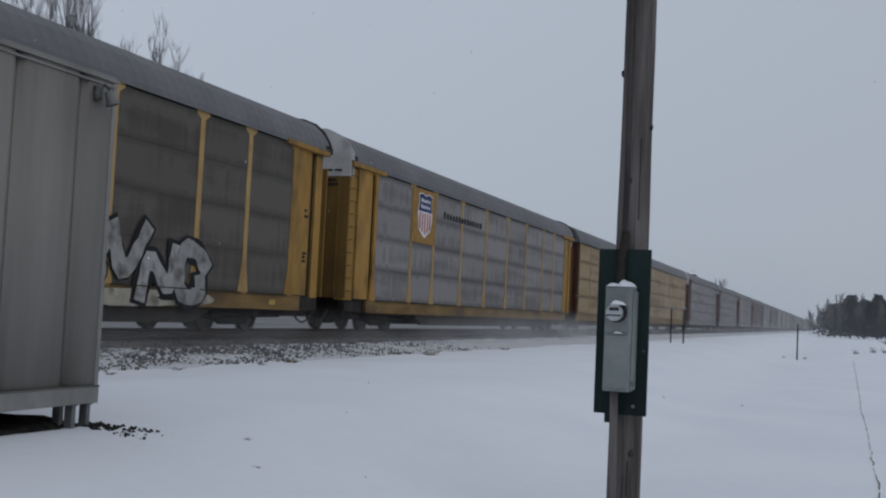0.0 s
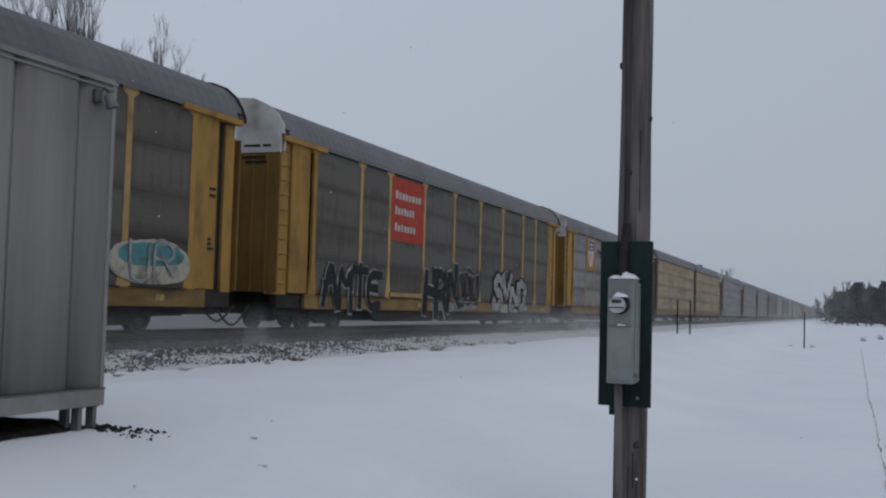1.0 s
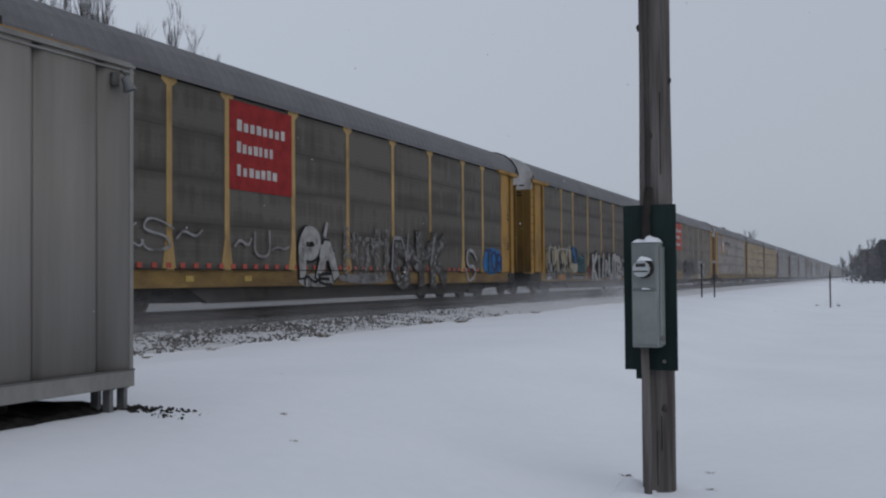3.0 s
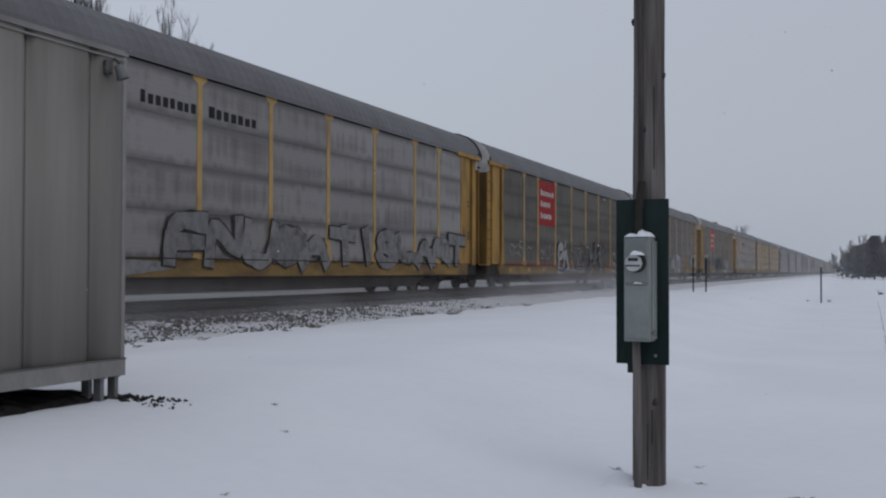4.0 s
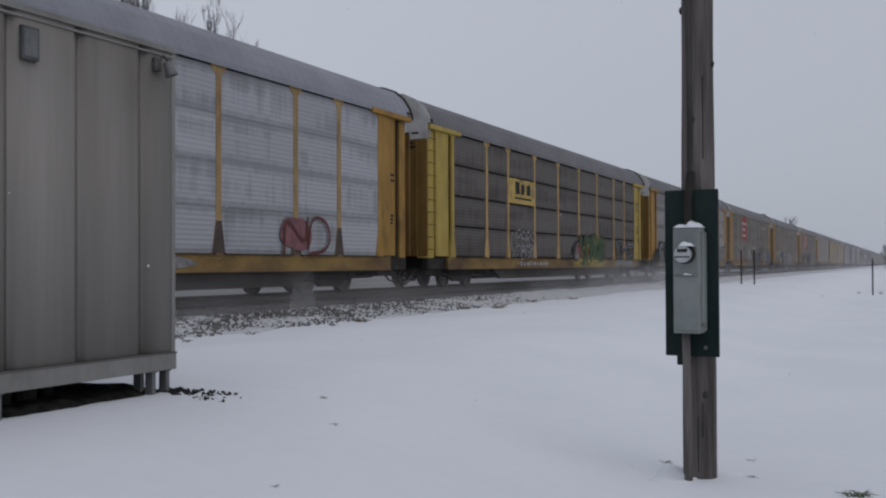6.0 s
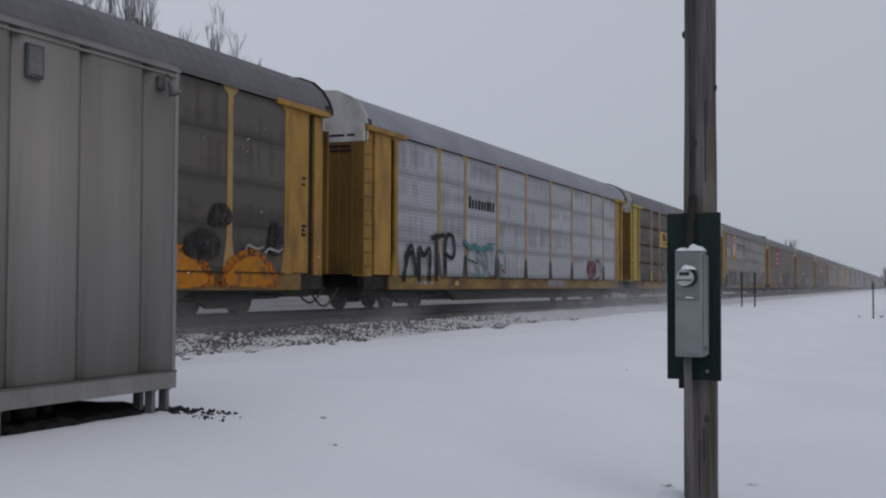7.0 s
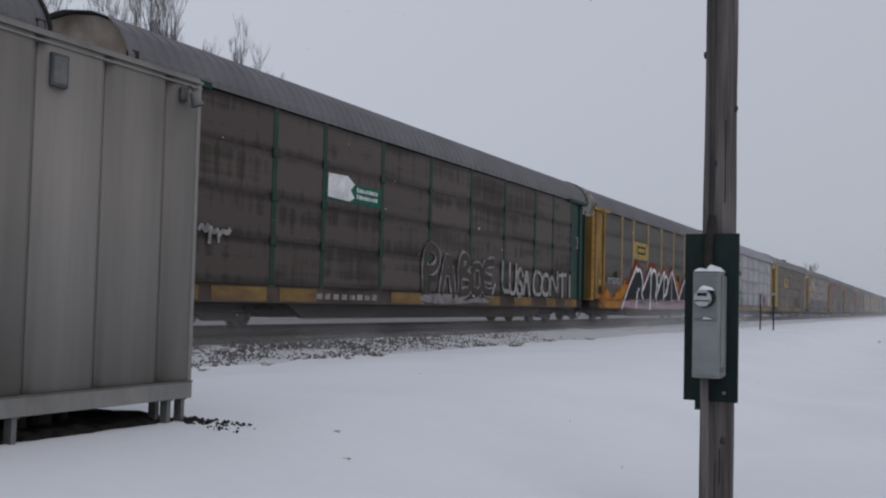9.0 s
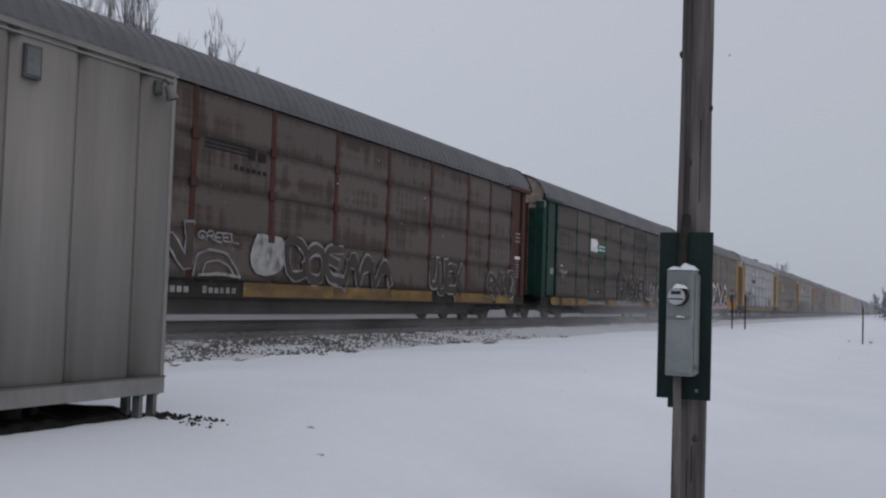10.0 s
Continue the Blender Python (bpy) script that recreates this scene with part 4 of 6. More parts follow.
TRAIN = {}


def near_cars():
    # sooty car with a red sign, lettered along its foot
    c = autorack(style(PANEL_DARK), True, "dark grey automobile carrier with yellow posts and red sign")
    red_sign(c, RED)
    part("ledge", box(-0.03, 0.02, -20.25, -17.6, 0.97, 1.10), YELLOW_POST, c)
    spray(c, "AMTE", 24.8, 21.0, 0.62, 1.64, BLACK, DULL_WHITE, 0.25, 0.045)
    spray(c, "HRN", 17.4, 14.3, 0.66, 1.74, BLACK, DULL_WHITE, 0.36, 0.045, jitter=0.12)
    spray(c, "COU", 14.3, 11.8, 0.92, 1.88, SPRAY_SOOT, SPRAY_MAUVE, 0.26, 0.04, jitter=0.13)
    stroke(c, [(14.4, 1.1), (14.2, 1.9), (13.3, 2.0), (12.6, 1.85), (11.8, 2.0), (11.8, 1.3), (12.0, 0.9), (14.2, 0.9)], 0.05, SPRAY_MAUVE, 0.034)
    spray(c, "SVNC", 10.1, 5.6, 0.92, 1.90, DULL_WHITE, BLACK, 0.36, 0.08, 0.10, jitter=0.12)
    patch(c, "spray_patch", rect(16.9, 11.9, 0.60, 0.88), SPRAY_MAUVE, 0.004, 0.003)
    patch(c, "spray_patch", [(10.1, 0.58), (10.2, 0.86), (7.5, 0.90), (5.2, 0.88), (5.0, 0.60), (7.5, 0.56)], SPRAY_CREAM, 0.004, 0.003, "pale sprayed ground on the sill")
    patch(c, "spray_patch", [(7.4, 0.66), (6.9, 0.80), (5.6, 0.82), (6.0, 0.70)], SPRAY_SOOT, 0.008, 0.003)
    reflectors(c, (2.4, 13.2, 17.6, 24.6))
    grime_marks(c, 1)
    TRAIN[0] = c
    # dark car with cream and blue lettering
    c = autorack(style(PANEL_DARK), True, "dark grey automobile carrier sprayed in cream and blue")
    patch(c, "spray_patch", [(25.1, 0.60), (25.1, 1.75), (23.5, 1.7), (20.9, 1.6), (20.8, 0.62), (23.0, 0.58)], SPRAY_SOOT, 0.003, 0.002)
    rnd = random.Random(31)
    for i, a in enumerate(np.arange(25.0, 20.95, -0.20)):
        tone = (SPRAY_CREAM, SPRAY_TAN, SPRAY_CREAM, SPRAY_MAUVE, BLACK, SPRAY_CREAM, SPRAY_TAN)[i % 7]
        top, low = rnd.uniform(1.72, 2.08), rnd.uniform(0.85, 1.45)
        stroke(c, [(a, top), (a - rnd.uniform(-0.1, 0.2), (top + low) / 2), (a - rnd.uniform(-0.1, 0.3), low)], rnd.uniform(0.14, 0.26), tone, 0.010 + 0.0009 * i)
    stroke(c, [(25.1, 1.95), (24.3, 2.05), (23.4, 1.93), (22.3, 2.02), (21.0, 1.95)], 0.06, SPRAY_CREAM, 0.0295)
    for i, a in enumerate((24.6, 23.6, 22.5, 21.6)):
        stroke(c, [(a + 0.35, 0.72), (a, 1.25), (a - 0.2, 0.90), (a - 0.45, 1.30)], 0.11, (DULL_WHITE, SPRAY_CREAM)[i % 2], 0.030 + 0.001 * i)
        stroke(c, [(a + 0.45, 0.70), (a + 0.15, 1.35), (a - 0.1, 0.95)], 0.09, BLACK, 0.035 + 0.001 * i)
    patch(c, "spray_patch", [(23.3, 0.62), (23.2, 0.86), (22.6, 0.90), (21.9, 0.84), (21.8, 0.62)], SPRAY_ORANGE, 0.014, 0.003)
    patch(c, "spray_patch", [(25.0, 0.62), (24.9, 0.82), (24.1, 0.80), (24.2, 0.62)], DULL_WHITE, 0.012, 0.003)
    patch(c, "spray_patch", [(20.95, 1.35), (20.95, 2.05), (20.4, 2.15), (19.7, 2.08), (19.65, 1.30), (20.3, 1.20)], SPRAY_NAVY, 0.012, 0.003, "deep blue sprayed blot")
    stroke(c, [(20.5, 2.0), (20.2, 1.75), (20.1, 1.45)], 0.30, SPRAY_BLUE, 0.0165)
    patch(c, "spray_patch", [(20.85, 0.95), (20.8, 1.45), (20.3, 1.30), (19.75, 1.42), (19.7, 0.98)], SPRAY_CREAM, 0.016, 0.003)
    patch(c, "spray_patch", [(19.7, 0.95), (19.65, 1.7), (18.9, 1.85), (18.2, 1.7), (18.1, 1.0), (18.9, 0.90)], SEA_MIST, 0.004, 0.003)
    patch(c, "spray_patch", [(17.75, 0.62), (17.7, 1.25), (17.4, 1.40), (16.9, 1.0), (16.8, 0.64)], SPRAY_MAROON, 0.005, 0.003)
    patch(c, "spray_patch", [(17.3, 0.66), (17.2, 1.86), (15.0, 1.72), (10.4, 1.66), (10.3, 0.74), (13.5, 0.68)], BLACK, 0.003, 0.002)
    spray(c, "KIINUTS", 16.8, 10.2, 0.78, 1.72, DULL_WHITE, BLACK, 0.36, 0.05, jitter=0.08)
    spray(c, "GR", 10.1, 8.3, 0.86, 1.64, SPRAY_MAUVE, SPRAY_SOOT, 0.16, 0.05)
    spray(c, "RES", 8.3, 5.9, 0.84, 1.55, SPRAY_TAN, STRIPE_RED, 0.14, 0.035)
    patch(c, "spray_patch", [(4.35, 0.98), (4.4, 1.75), (3.2, 1.88), (1.8, 1.80), (1.7, 1.0)], SPRAY_CREAM, 0.003, 0.003)
    patch(c, "spray_patch", [(4.1, 1.35), (4.1, 1.8), (1.9, 1.78), (2.0, 1.35)], SPRAY_TEAL, 0.007, 0.003)
    spray(c, "UR", 3.9, 2.3, 1.1, 1.75, SPRAY_SILVER, None, 0.07)
    patch(c, "number_ground", rect(18.3, 20.8, 0.62, 0.86), BLACK, -0.010, 0.006)
    bars(c, 20.6, 18.5, 0.66, 0.80, DULL_WHITE, 9, 0.0)
    reflectors(c, (2.6, 22.9))
    grime_marks(c, 2)
    TRAIN[1] = c
    # dark car with a deep red sign, a big mauve piece and a blue one
    c = autorack(style(PANEL_DARK), True, "dark grey automobile carrier with deep red sign and mauve lettering")
    red_sign(c, DEEP_RED)
    spray(c, "HIMU", 14.9, 12.2, 0.94, 1.74, GHOST_MIST, None, 0.34, jitter=0.13)
    spray(c, "~~", 14.6, 12.3, 1.55, 1.85, GHOST_MIST, None, 0.14)
    spray(c, "CNMK", 11.8, 7.8, 0.60, 1.70, GHOST_MIST, SPRAY_SOOT, 0.36, 0.06, jitter=0.12)
    stroke(c, [(11.9, 1.0), (11.8, 1.9), (11.2, 1.9), (10.9, 1.4)], 0.10, SPRAY_FADED, 0.036)
    stroke(c, [(10.9, 1.3), (10.7, 2.0)], 0.12, SPRAY_FADED, 0.037)
    stroke(c, [(8.9, 1.3), (8.65, 1.98)], 0.12, SPRAY_FADED, 0.038)
    spray(c, "S", 5.9, 4.7, 0.75, 1.70, SPRAY_SILVER, None, 0.12)
    patch(c, "spray_patch", [(3.95, 0.80), (4.0, 1.6), (3.2, 1.85), (2.0, 1.72), (1.65, 0.9)], SPRAY_BLUE, 0.009, 0.003)
    spray(c, "TOR", 3.7, 1.9, 1.0, 1.65, NAVY, None, 0.10)
    spray(c, "PA", 17.2, 15.4, 0.96, 1.88, DULL_WHITE, BLACK, 0.34, 0.05)
    stroke(c, [(16.0, 1.85), (15.9, 2.08)], 0.16, DULL_WHITE, 0.036)
    patch(c, "spray_patch", rect(15.4, 17.3, 0.54, 0.86), DULL_WHITE, 0.006, 0.003, "white sprayed ground on the sill")
    spray(c, "NE", 17.1, 15.6, 0.58, 0.82, BLACK, None, 0.07)
    patch(c, "spray_patch", rect(12.2, 15.2, 0.58, 0.88), SPRAY_FADED, 0.005, 0.003)
    spray(c, "~U~", 20.2, 17.8, 1.2, 1.7, SPRAY_MAUVE, None, 0.06)
    spray(c, "~S~", 24.6, 21.2, 1.3, 1.85, SPRAY_SILVER, None, 0.05)
    spray(c, "V~", 24.5, 23.2, 1.2, 1.6, SPRAY_SILVER, None, 0.05)
    reflectors(c, (4.8, 8.3, 10.9, 13.9, 19.4, 21.6, 24.2))
    for s in np.arange(4.4, 24.5, 0.46):
        shared("reflective_strip", "red", STRIPE_RED, lambda: box(-0.019, -0.012, -0.16, 0.0, 0.955, 1.06), c, (0, -s, 0))
    grime_marks(c, 3)
    TRAIN[2] = c
    # pale car with the shield
    c = autorack(style(PANEL_GREY), True, "pale grey automobile carrier with amber shield sign")
    shield_sign(c)
    bars(c, 19.5, 17.6, 3.92, 4.16, BLACK, 8, -0.020)
    bars(c, 17.2, 15.2, 3.92, 4.16, BLACK, 7, -0.020)
    patch(c, "spray_patch", [(24.9, 0.58), (24.9, 0.90), (21.0, 0.92), (18.6, 0.90), (18.4, 0.60)], SPRAY_FADED, 0.004, 0.003, "faded sprayed ground on the sill")
    stroke(c, [(23.52, 1.86), (23.56, 0.56)], 0.20, BLACK, 0.036)
    stroke(c, [(22.1, 1.78), (22.0, 0.95)], 0.16, BLACK, 0.036)
    stroke(c, [(21.7, 1.0), (21.3, 0.55), (20.75, 1.60)], 0.18, BLACK, 0.037)
    spray(c, "EIYM", 24.7, 20.4, 0.98, 1.62, SPRAY_STEEL, SPRAY_SOOT, 0.30, 0.05)
    spray(c, "FNUSA", 18.6, 11.8, 0.98, 1.62, SPRAY_STEEL, SPRAY_SOOT, 0.36, 0.035)
    spray(c, "TISLART", 11.6, 1.6, 0.98, 1.60, SPRAY_STEEL, SPRAY_SOOT, 0.36, 0.03)
    patch(c, "spray_patch", [(26.4, 0.60), (26.35, 0.95), (25.95, 1.42), (24.8, 1.70), (24.75, 0.60)], SPRAY_SOOT, 0.010, 0.003)
    grime_marks(c, 4)
    TRAIN[3] = c
    # ribbed car with dark seams and a yellow sign
    c = autorack(style(PANEL_BOARD, end=LEMON, sill=SILL_YELLOW, gap=0.018), True, "dull grey ribbed automobile carrier with lemon yellow corners")
    patch(c, "sign_panel", rect(17.58, 20.27, 2.86, 3.73), SIGN_YELLOW, -0.026, 0.012, "yellow sign panel with dark plain marks")
    bars(c, 19.7, 17.9, 3.20, 3.64, BLACK, 3, -0.012)
    patch(c, "lettering", rect(17.9, 19.7, 3.02, 3.09), BLACK, -0.012, 0.004)
    spray(c, "NPERS", 20.2, 17.6, 1.35, 1.85, SPRAY_SILVER, None, 0.05)
    spray(c, "XRBSO", 20.2, 17.6, 0.95, 1.35, SPRAY_SILVER, None, 0.05)
    spray(c, "UOEKS", 11.6, 8.0, 0.86, 1.76, SPRAY_GREEN, SPRAY_SOOT, 0.30, 0.06)
    patch(c, "spray_patch", [(12.9, 0.75), (12.8, 1.55), (11.6, 1.78), (9.0, 1.80), (7.7, 1.35), (7.6, 0.75)], SPRAY_SOOT, 0.003, 0.002)
    patch(c, "spray_patch", [(12.4, 0.85), (12.3, 1.45), (11.8, 1.68), (11.5, 1.0)], SPRAY_MAUVE, 0.006, 0.003)
    spray(c, "NVK", 11.4, 8.6, 0.86, 1.68, SPRAY_TAN, None, 0.10, jitter=0.15)
    stroke(c, [(12.2, 1.1), (11.9, 1.6), (11.6, 1.0)], 0.07, SPRAY_RED, 0.034)
    spray(c, "TINKS", 12.0, 8.3, 0.60, 0.90, SPRAY_YELLOW, None, 0.12)
    spray(c, "OMO", 5.5, 2.3, 0.98, 1.60, SPRAY_SOOT, SPRAY_SILVER, 0.10, 0.06)
    patch(c, "spray_patch", rect(2.2, 5.6, 0.60, 0.88), SPRAY_FADED, 0.004, 0.003)
    spray(c, "GS", 1.55, 1.02, 3.35, 3.85, SPRAY_GREEN, None, 0.05)
    spray(c, "UO", 1.5, 1.05, 2.25, 2.6, SPRAY_GREEN, None, 0.05)
    reflectors(c, (3.2, 4.3))
    patch(c, "spray_patch", rect(7.5, 12.6, 0.60, 0.86), SPRAY_YELLOW, 0.004, 0.003)
    bars(c, 19.2, 15.9, 0.66, 0.82, DULL_WHITE, 9, -0.004)
    grime_marks(c, 5)
    TRAIN[4] = c
    # silver car
    c = autorack(style(PANEL_SILVER, post=ORANGE_POST, roof=ROOF_PALE), True, "silver ribbed automobile carrier with tan orange posts")
    bars(c, 20.1, 17.75, 3.12, 3.50, BLACK, 9, -0.018, "dark row of plain marks on a silver side")
    spray(c, "AMTP", 24.9, 21.2, 0.92, 1.95, BLACK, None, 0.15)
    spray(c, "HNLN", 20.3, 16.9, 0.98, 1.7, SPRAY_SOOT, None, 0.045, jitter=0.15)
    stroke(c, [(20.5, 2.04), (20.1, 1.86), (19.6, 1.96), (19.2, 1.80), (18.7, 1.92), (18.1, 1.90)], 0.13, SPRAY_TEAL, 0.034)
    spray(c, "ESTE", 20.3, 16.9, 1.0, 1.80, SPRAY_TEAL, None, 0.05)
    patch(c, "spray_patch", [(6.55, 1.05), (6.6, 1.70), (6.0, 1.82), (5.3, 1.70), (5.2, 1.08)], SPRAY_ROSE, 0.004, 0.003, "faded red sprayed block")
    spray(c, "ND", 6.5, 4.4, 1.0, 1.74, SPRAY_MAROON, None, 0.08)
    for s0 in POSTS:
        shared("post_foot", "foot", SILL_BROWN, lambda: add_prism(bmesh.new(), [(-0.215, 0.94), (0.215, 0.94), (0.092, 1.60), (-0.092, 1.60)], -0.0175, -0.012), c, (0, -s0, 0), "rust-brown foot of the post")
    reflectors(c, (13.6, 20.9))
    patch(c, "spray_patch", rect(9.6, 12.2, 0.62, 0.88), SPRAY_SILVER, 0.004, 0.003)
    bars(c, 24.0, 22.8, 0.70, 0.82, DULL_WHITE, 5, -0.004)
    grime_marks(c, 6)
    TRAIN[5] = c
    # dark car with the largest piece
    c = autorack(style(PANEL_DARK, gable=GABLE_RUSTY), True, "dark grey automobile carrier covered with tall black and white lettering")
    patch(c, "sign_panel", rect(17.58, 20.27, 2.92, 3.74), SIGN_YELLOW, -0.026, 0.012, "yellow sign panel with a dark plain mark")
    stroke(c, [(19.62, 3.50), (18.22, 3.52), (18.10, 3.37), (18.22, 3.22), (19.55, 3.22), (19.66, 3.36), (19.62, 3.50)], 0.10, BLACK, -0.008, "emblem", "dark plain mark")
    # tall letters: red halo, black filling, pale foot, white outline
    letters = [
        [(22.4, 0.60), (21.2, 1.62), (19.85, 2.54), (19.76, 2.34), (19.38, 2.45), (18.96, 2.30), (18.70, 1.96), (18.66, 1.66), (18.85, 1.31), (18.50, 0.98), (18.15, 0.62)],
        [(18.60, 1.48), (17.75, 2.08), (16.98, 2.64), (16.99, 2.20), (17.0, 1.50), (17.1, 1.15), (17.2, 0.62)],
        [(16.99, 2.20), (16.54, 2.53), (16.05, 2.46), (15.78, 2.13), (15.76, 1.65), (16.0, 1.20), (15.42, 0.62)],
        [(15.9, 1.16), (15.1, 1.78), (14.07, 2.58), (14.11, 2.15), (14.15, 1.30), (14.37, 0.62)],
        [(14.12, 2.13), (13.7, 2.34), (13.27, 2.13), (13.23, 1.70), (13.53, 1.36), (14.05, 1.24)],
        [(13.6, 1.48), (12.28, 2.66), (11.42, 1.92), (10.51, 1.10), (10.30, 0.62)],
        [(10.51, 1.10), (9.57, 1.84), (8.35, 2.54), (8.28, 2.24), (7.75, 2.22), (7.35, 1.80), (7.45, 1.30), (6.90, 0.62)],
    ]
    loop = [(15.33, 2.41), (14.99, 2.23), (15.05, 1.91), (15.38, 1.69), (15.65, 1.88), (15.63, 2.26), (15.33, 2.41)]
    for i, path in enumerate(letters):
        stroke(c, [(a, max(z + 0.10, 1.1)) for a, z in path], 0.46, RED_MIST, 0.004 + 0.0006 * i, "graffiti_halo", "red sprayed halo")
    for i, path in enumerate(letters + [loop]):
        shape = [(a, max(z, 0.98)) for a, z in path]
        if path[0] != path[-1] and i != 4:
            shape += [(shape[-1][0], 0.97), (shape[0][0], 0.97)]
        patch(c, "graffiti_fill", shape, BLACK, 0.012 + 0.001 * i, 0.0008, "black sprayed letter filling")
    patch(c, "spray_patch", [(22.4, 0.58), (22.2, 1.0), (17.0, 1.06), (12.0, 1.04), (7.4, 1.06), (6.8, 0.58), (14.0, 0.56)], SPRAY_PINK, 0.0215, 0.001, "pale pink sprayed base")
    for i, path in enumerate(letters):
        if path[-1][1] < 0.7:
            stroke(c, path[-2:], 0.34, BLACK, 0.0235 + 0.0003 * i, "graffiti_leg")
        stroke(c, path, 0.15, WHITE, 0.027 + 0.0008 * i, "graffiti_outline", "white sprayed outline")
    stroke(c, loop, 0.10, WHITE, 0.034, "graffiti_outline", "white sprayed outline")
    stroke(c, [(12.3, 2.50), (12.34, 1.16)], 0.24, DULL_WHITE, 0.035, "graffiti_outline", "white sprayed outline")
    for path, w in (([(19.50, 1.46), (19.42, 1.50)], 0.16), ([(19.72, 1.30), (19.92, 0.62)], 0.20), ([(17.1, 1.12), (17.2, 0.62)], 0.26), ([(8.9, 0.66), (8.7, 1.50), (8.2, 1.72), (8.0, 1.40), (8.5, 1.15)], 0.10)):
        stroke(c, path, w, WHITE, 0.036, "graffiti_outline", "white sprayed outline")
    for a, b in ((22.0, 17.6), (17.3, 14.6), (14.3, 12.6), (11.6, 9.6)):
        stroke(c, [(a, 1.0), (b, 1.0)], 0.035, BLACK, 0.040, "graffiti_leg")
    for a, b in ((19.7, 18.3), (13.5, 12.9), (9.9, 9.6)):
        stroke(c, [(a, 0.80), ((a + b) / 2, 0.86), (b, 0.80)], 0.05, SPRAY_SOOT, 0.0405)
    for pts in ([(25.65, 0.59), (25.27, 1.16), (24.8, 1.42), (24.32, 1.15), (24.17, 0.92), (23.6, 1.05), (23.3, 1.32), (22.76, 1.25), (22.3, 1.66), (21.28, 1.68), (21.7, 1.10), (22.35, 0.58)], [(6.9, 0.62), (6.9, 1.25), (6.1, 1.6), (5.6, 1.3), (5.0, 1.1), (4.4, 0.62)], [(4.2, 0.62), (3.8, 1.1), (3.1, 1.35), (2.4, 1.0), (2.2, 0.62)], [(11.6, 1.9), (11.2, 2.3), (10.5, 1.9), (10.2, 1.5), (10.6, 1.3)]):
        patch(c, "spray_patch", pts, SPRAY_ORANGE, 0.0035, 0.003, "orange sprayed flame")
        patch(c, "overspray", [(sum(a for a, z in pts) / len(pts) + 1.25 * (q - sum(a for a, z in pts) / len(pts)), max(0.58, 0.62 + 1.22 * (z - 0.62))) for q, z in pts], ORANGE_MIST, 0.0005, 0.002, "thin orange overspray")
    spray(c, "SMSMSM", 24.9, 22.4, 1.66, 1.90, DULL_WHITE, None, 0.06)
    patch(c, "spray_patch", [(26.1, 1.5), (25.66, 1.5), (25.4, 1.23), (25.65, 1.02), (26.05, 1.18)], BLACK, -0.033, 0.004, "black sprayed blot")
    patch(c, "placard", rect(25.62, 26.0, 1.62, 1.76), SIGN_YELLOW, -0.034, 0.004)
    for pts in ([(4.7, 1.8), (4.5, 2.35), (3.9, 2.3), (3.8, 1.9)], [(2.6, 1.3), (2.4, 2.1), (1.9, 2.0), (1.8, 1.3)], [(5.6, 1.2), (5.2, 1.8), (4.2, 1.7), (4.3, 1.1)], [(23.85, 1.95), (23.6, 2.25), (23.15, 2.1), (23.3, 1.92)], [(11.0, 2.2), (10.6, 2.5), (10.2, 2.3), (10.4, 2.0)], [(17.7, 2.4), (17.5, 2.6), (17.3, 2.4)]):
        patch(c, "spray_patch", pts, SOOT_MIST, 0.007, 0.003, "black sprayed smoke shape")
    spray(c, "~~", 3.5, 1.9, 1.25, 1.6, DULL_WHITE, None, 0.05)
    grime_marks(c, 7)
    TRAIN[6] = c
    # sooty green-trimmed car
    c = autorack(style(PANEL_BROWN, post=GREEN_POST, end=GREEN, gable=GABLE_TAN, plain=True, sill=SILL_BROWN), True, "sooty brown automobile carrier with dark green posts")
    patch(c, "sign_panel", rect(17.6, 20.25, 3.0, 3.45), SIGN_GREEN, -0.026, 0.012, "green sign panel with a white plain mark")
    patch(c, "emblem", [(20.2, 3.05), (20.2, 3.60), (19.3, 3.62), (18.95, 3.45), (19.15, 3.30), (18.95, 3.12), (19.2, 3.02)], WHITE, -0.012, 0.005)
    for z in (3.28, 3.12):
        bars(c, 18.85, 17.75, z, z + 0.11, WHITE, 9, -0.012)
    spray(c, "PA", 15.0, 12.9, 0.96, 2.06, SPRAY_UMBER, SPRAY_SILVER, 0.24, 0.06, jitter=0.06)
    spray(c, "BOE", 12.6, 9.9, 1.0, 1.92, SPRAY_UMBER, SPRAY_SILVER, 0.22, 0.055, jitter=0.06)
    patch(c, "spray_patch", [(15.3, 0.60), (15.2, 0.90), (12.7, 0.92), (12.0, 0.66), (10.6, 0.88), (9.8, 0.62)], SPRAY_MAUVE, 0.006, 0.003, "faded sprayed ground on the sill")
    stroke(c, [(9.75, 1.25), (9.95, 0.98)], 0.10, SPRAY_SILVER, 0.034)
    spray(c, "LUSA", 9.15, 6.5, 0.98, 1.86, DULL_WHITE, None, 0.15, jitter=0.06)
    spray(c, "CONTI", 6.2, 1.5, 0.96, 1.74, DULL_WHITE, None, 0.14, jitter=0.06)
    patch(c, "placard", rect(25.68, 26.08, 1.82, 2.06), DULL_WHITE, -0.034, 0.004, "white placard on green steel")
    spray(c, "~M~", 25.0, 24.0, 1.76, 2.06, DULL_WHITE, None, 0.09)
    for s0, w in ((1.0, 1.5), (3.6, 1.1), (6.2, 1.7), (9.2, 1.2), (12.0, 2.2), (15.0, 1.9), (20.6, 1.5), (22.6, 1.9), (24.9, 1.1)):
        part("sill_panel", box(-0.008, 0.004, -s0 - w, -s0, 0.60, 0.89), SILL_YELLOW, c, "amber panel on the sill")
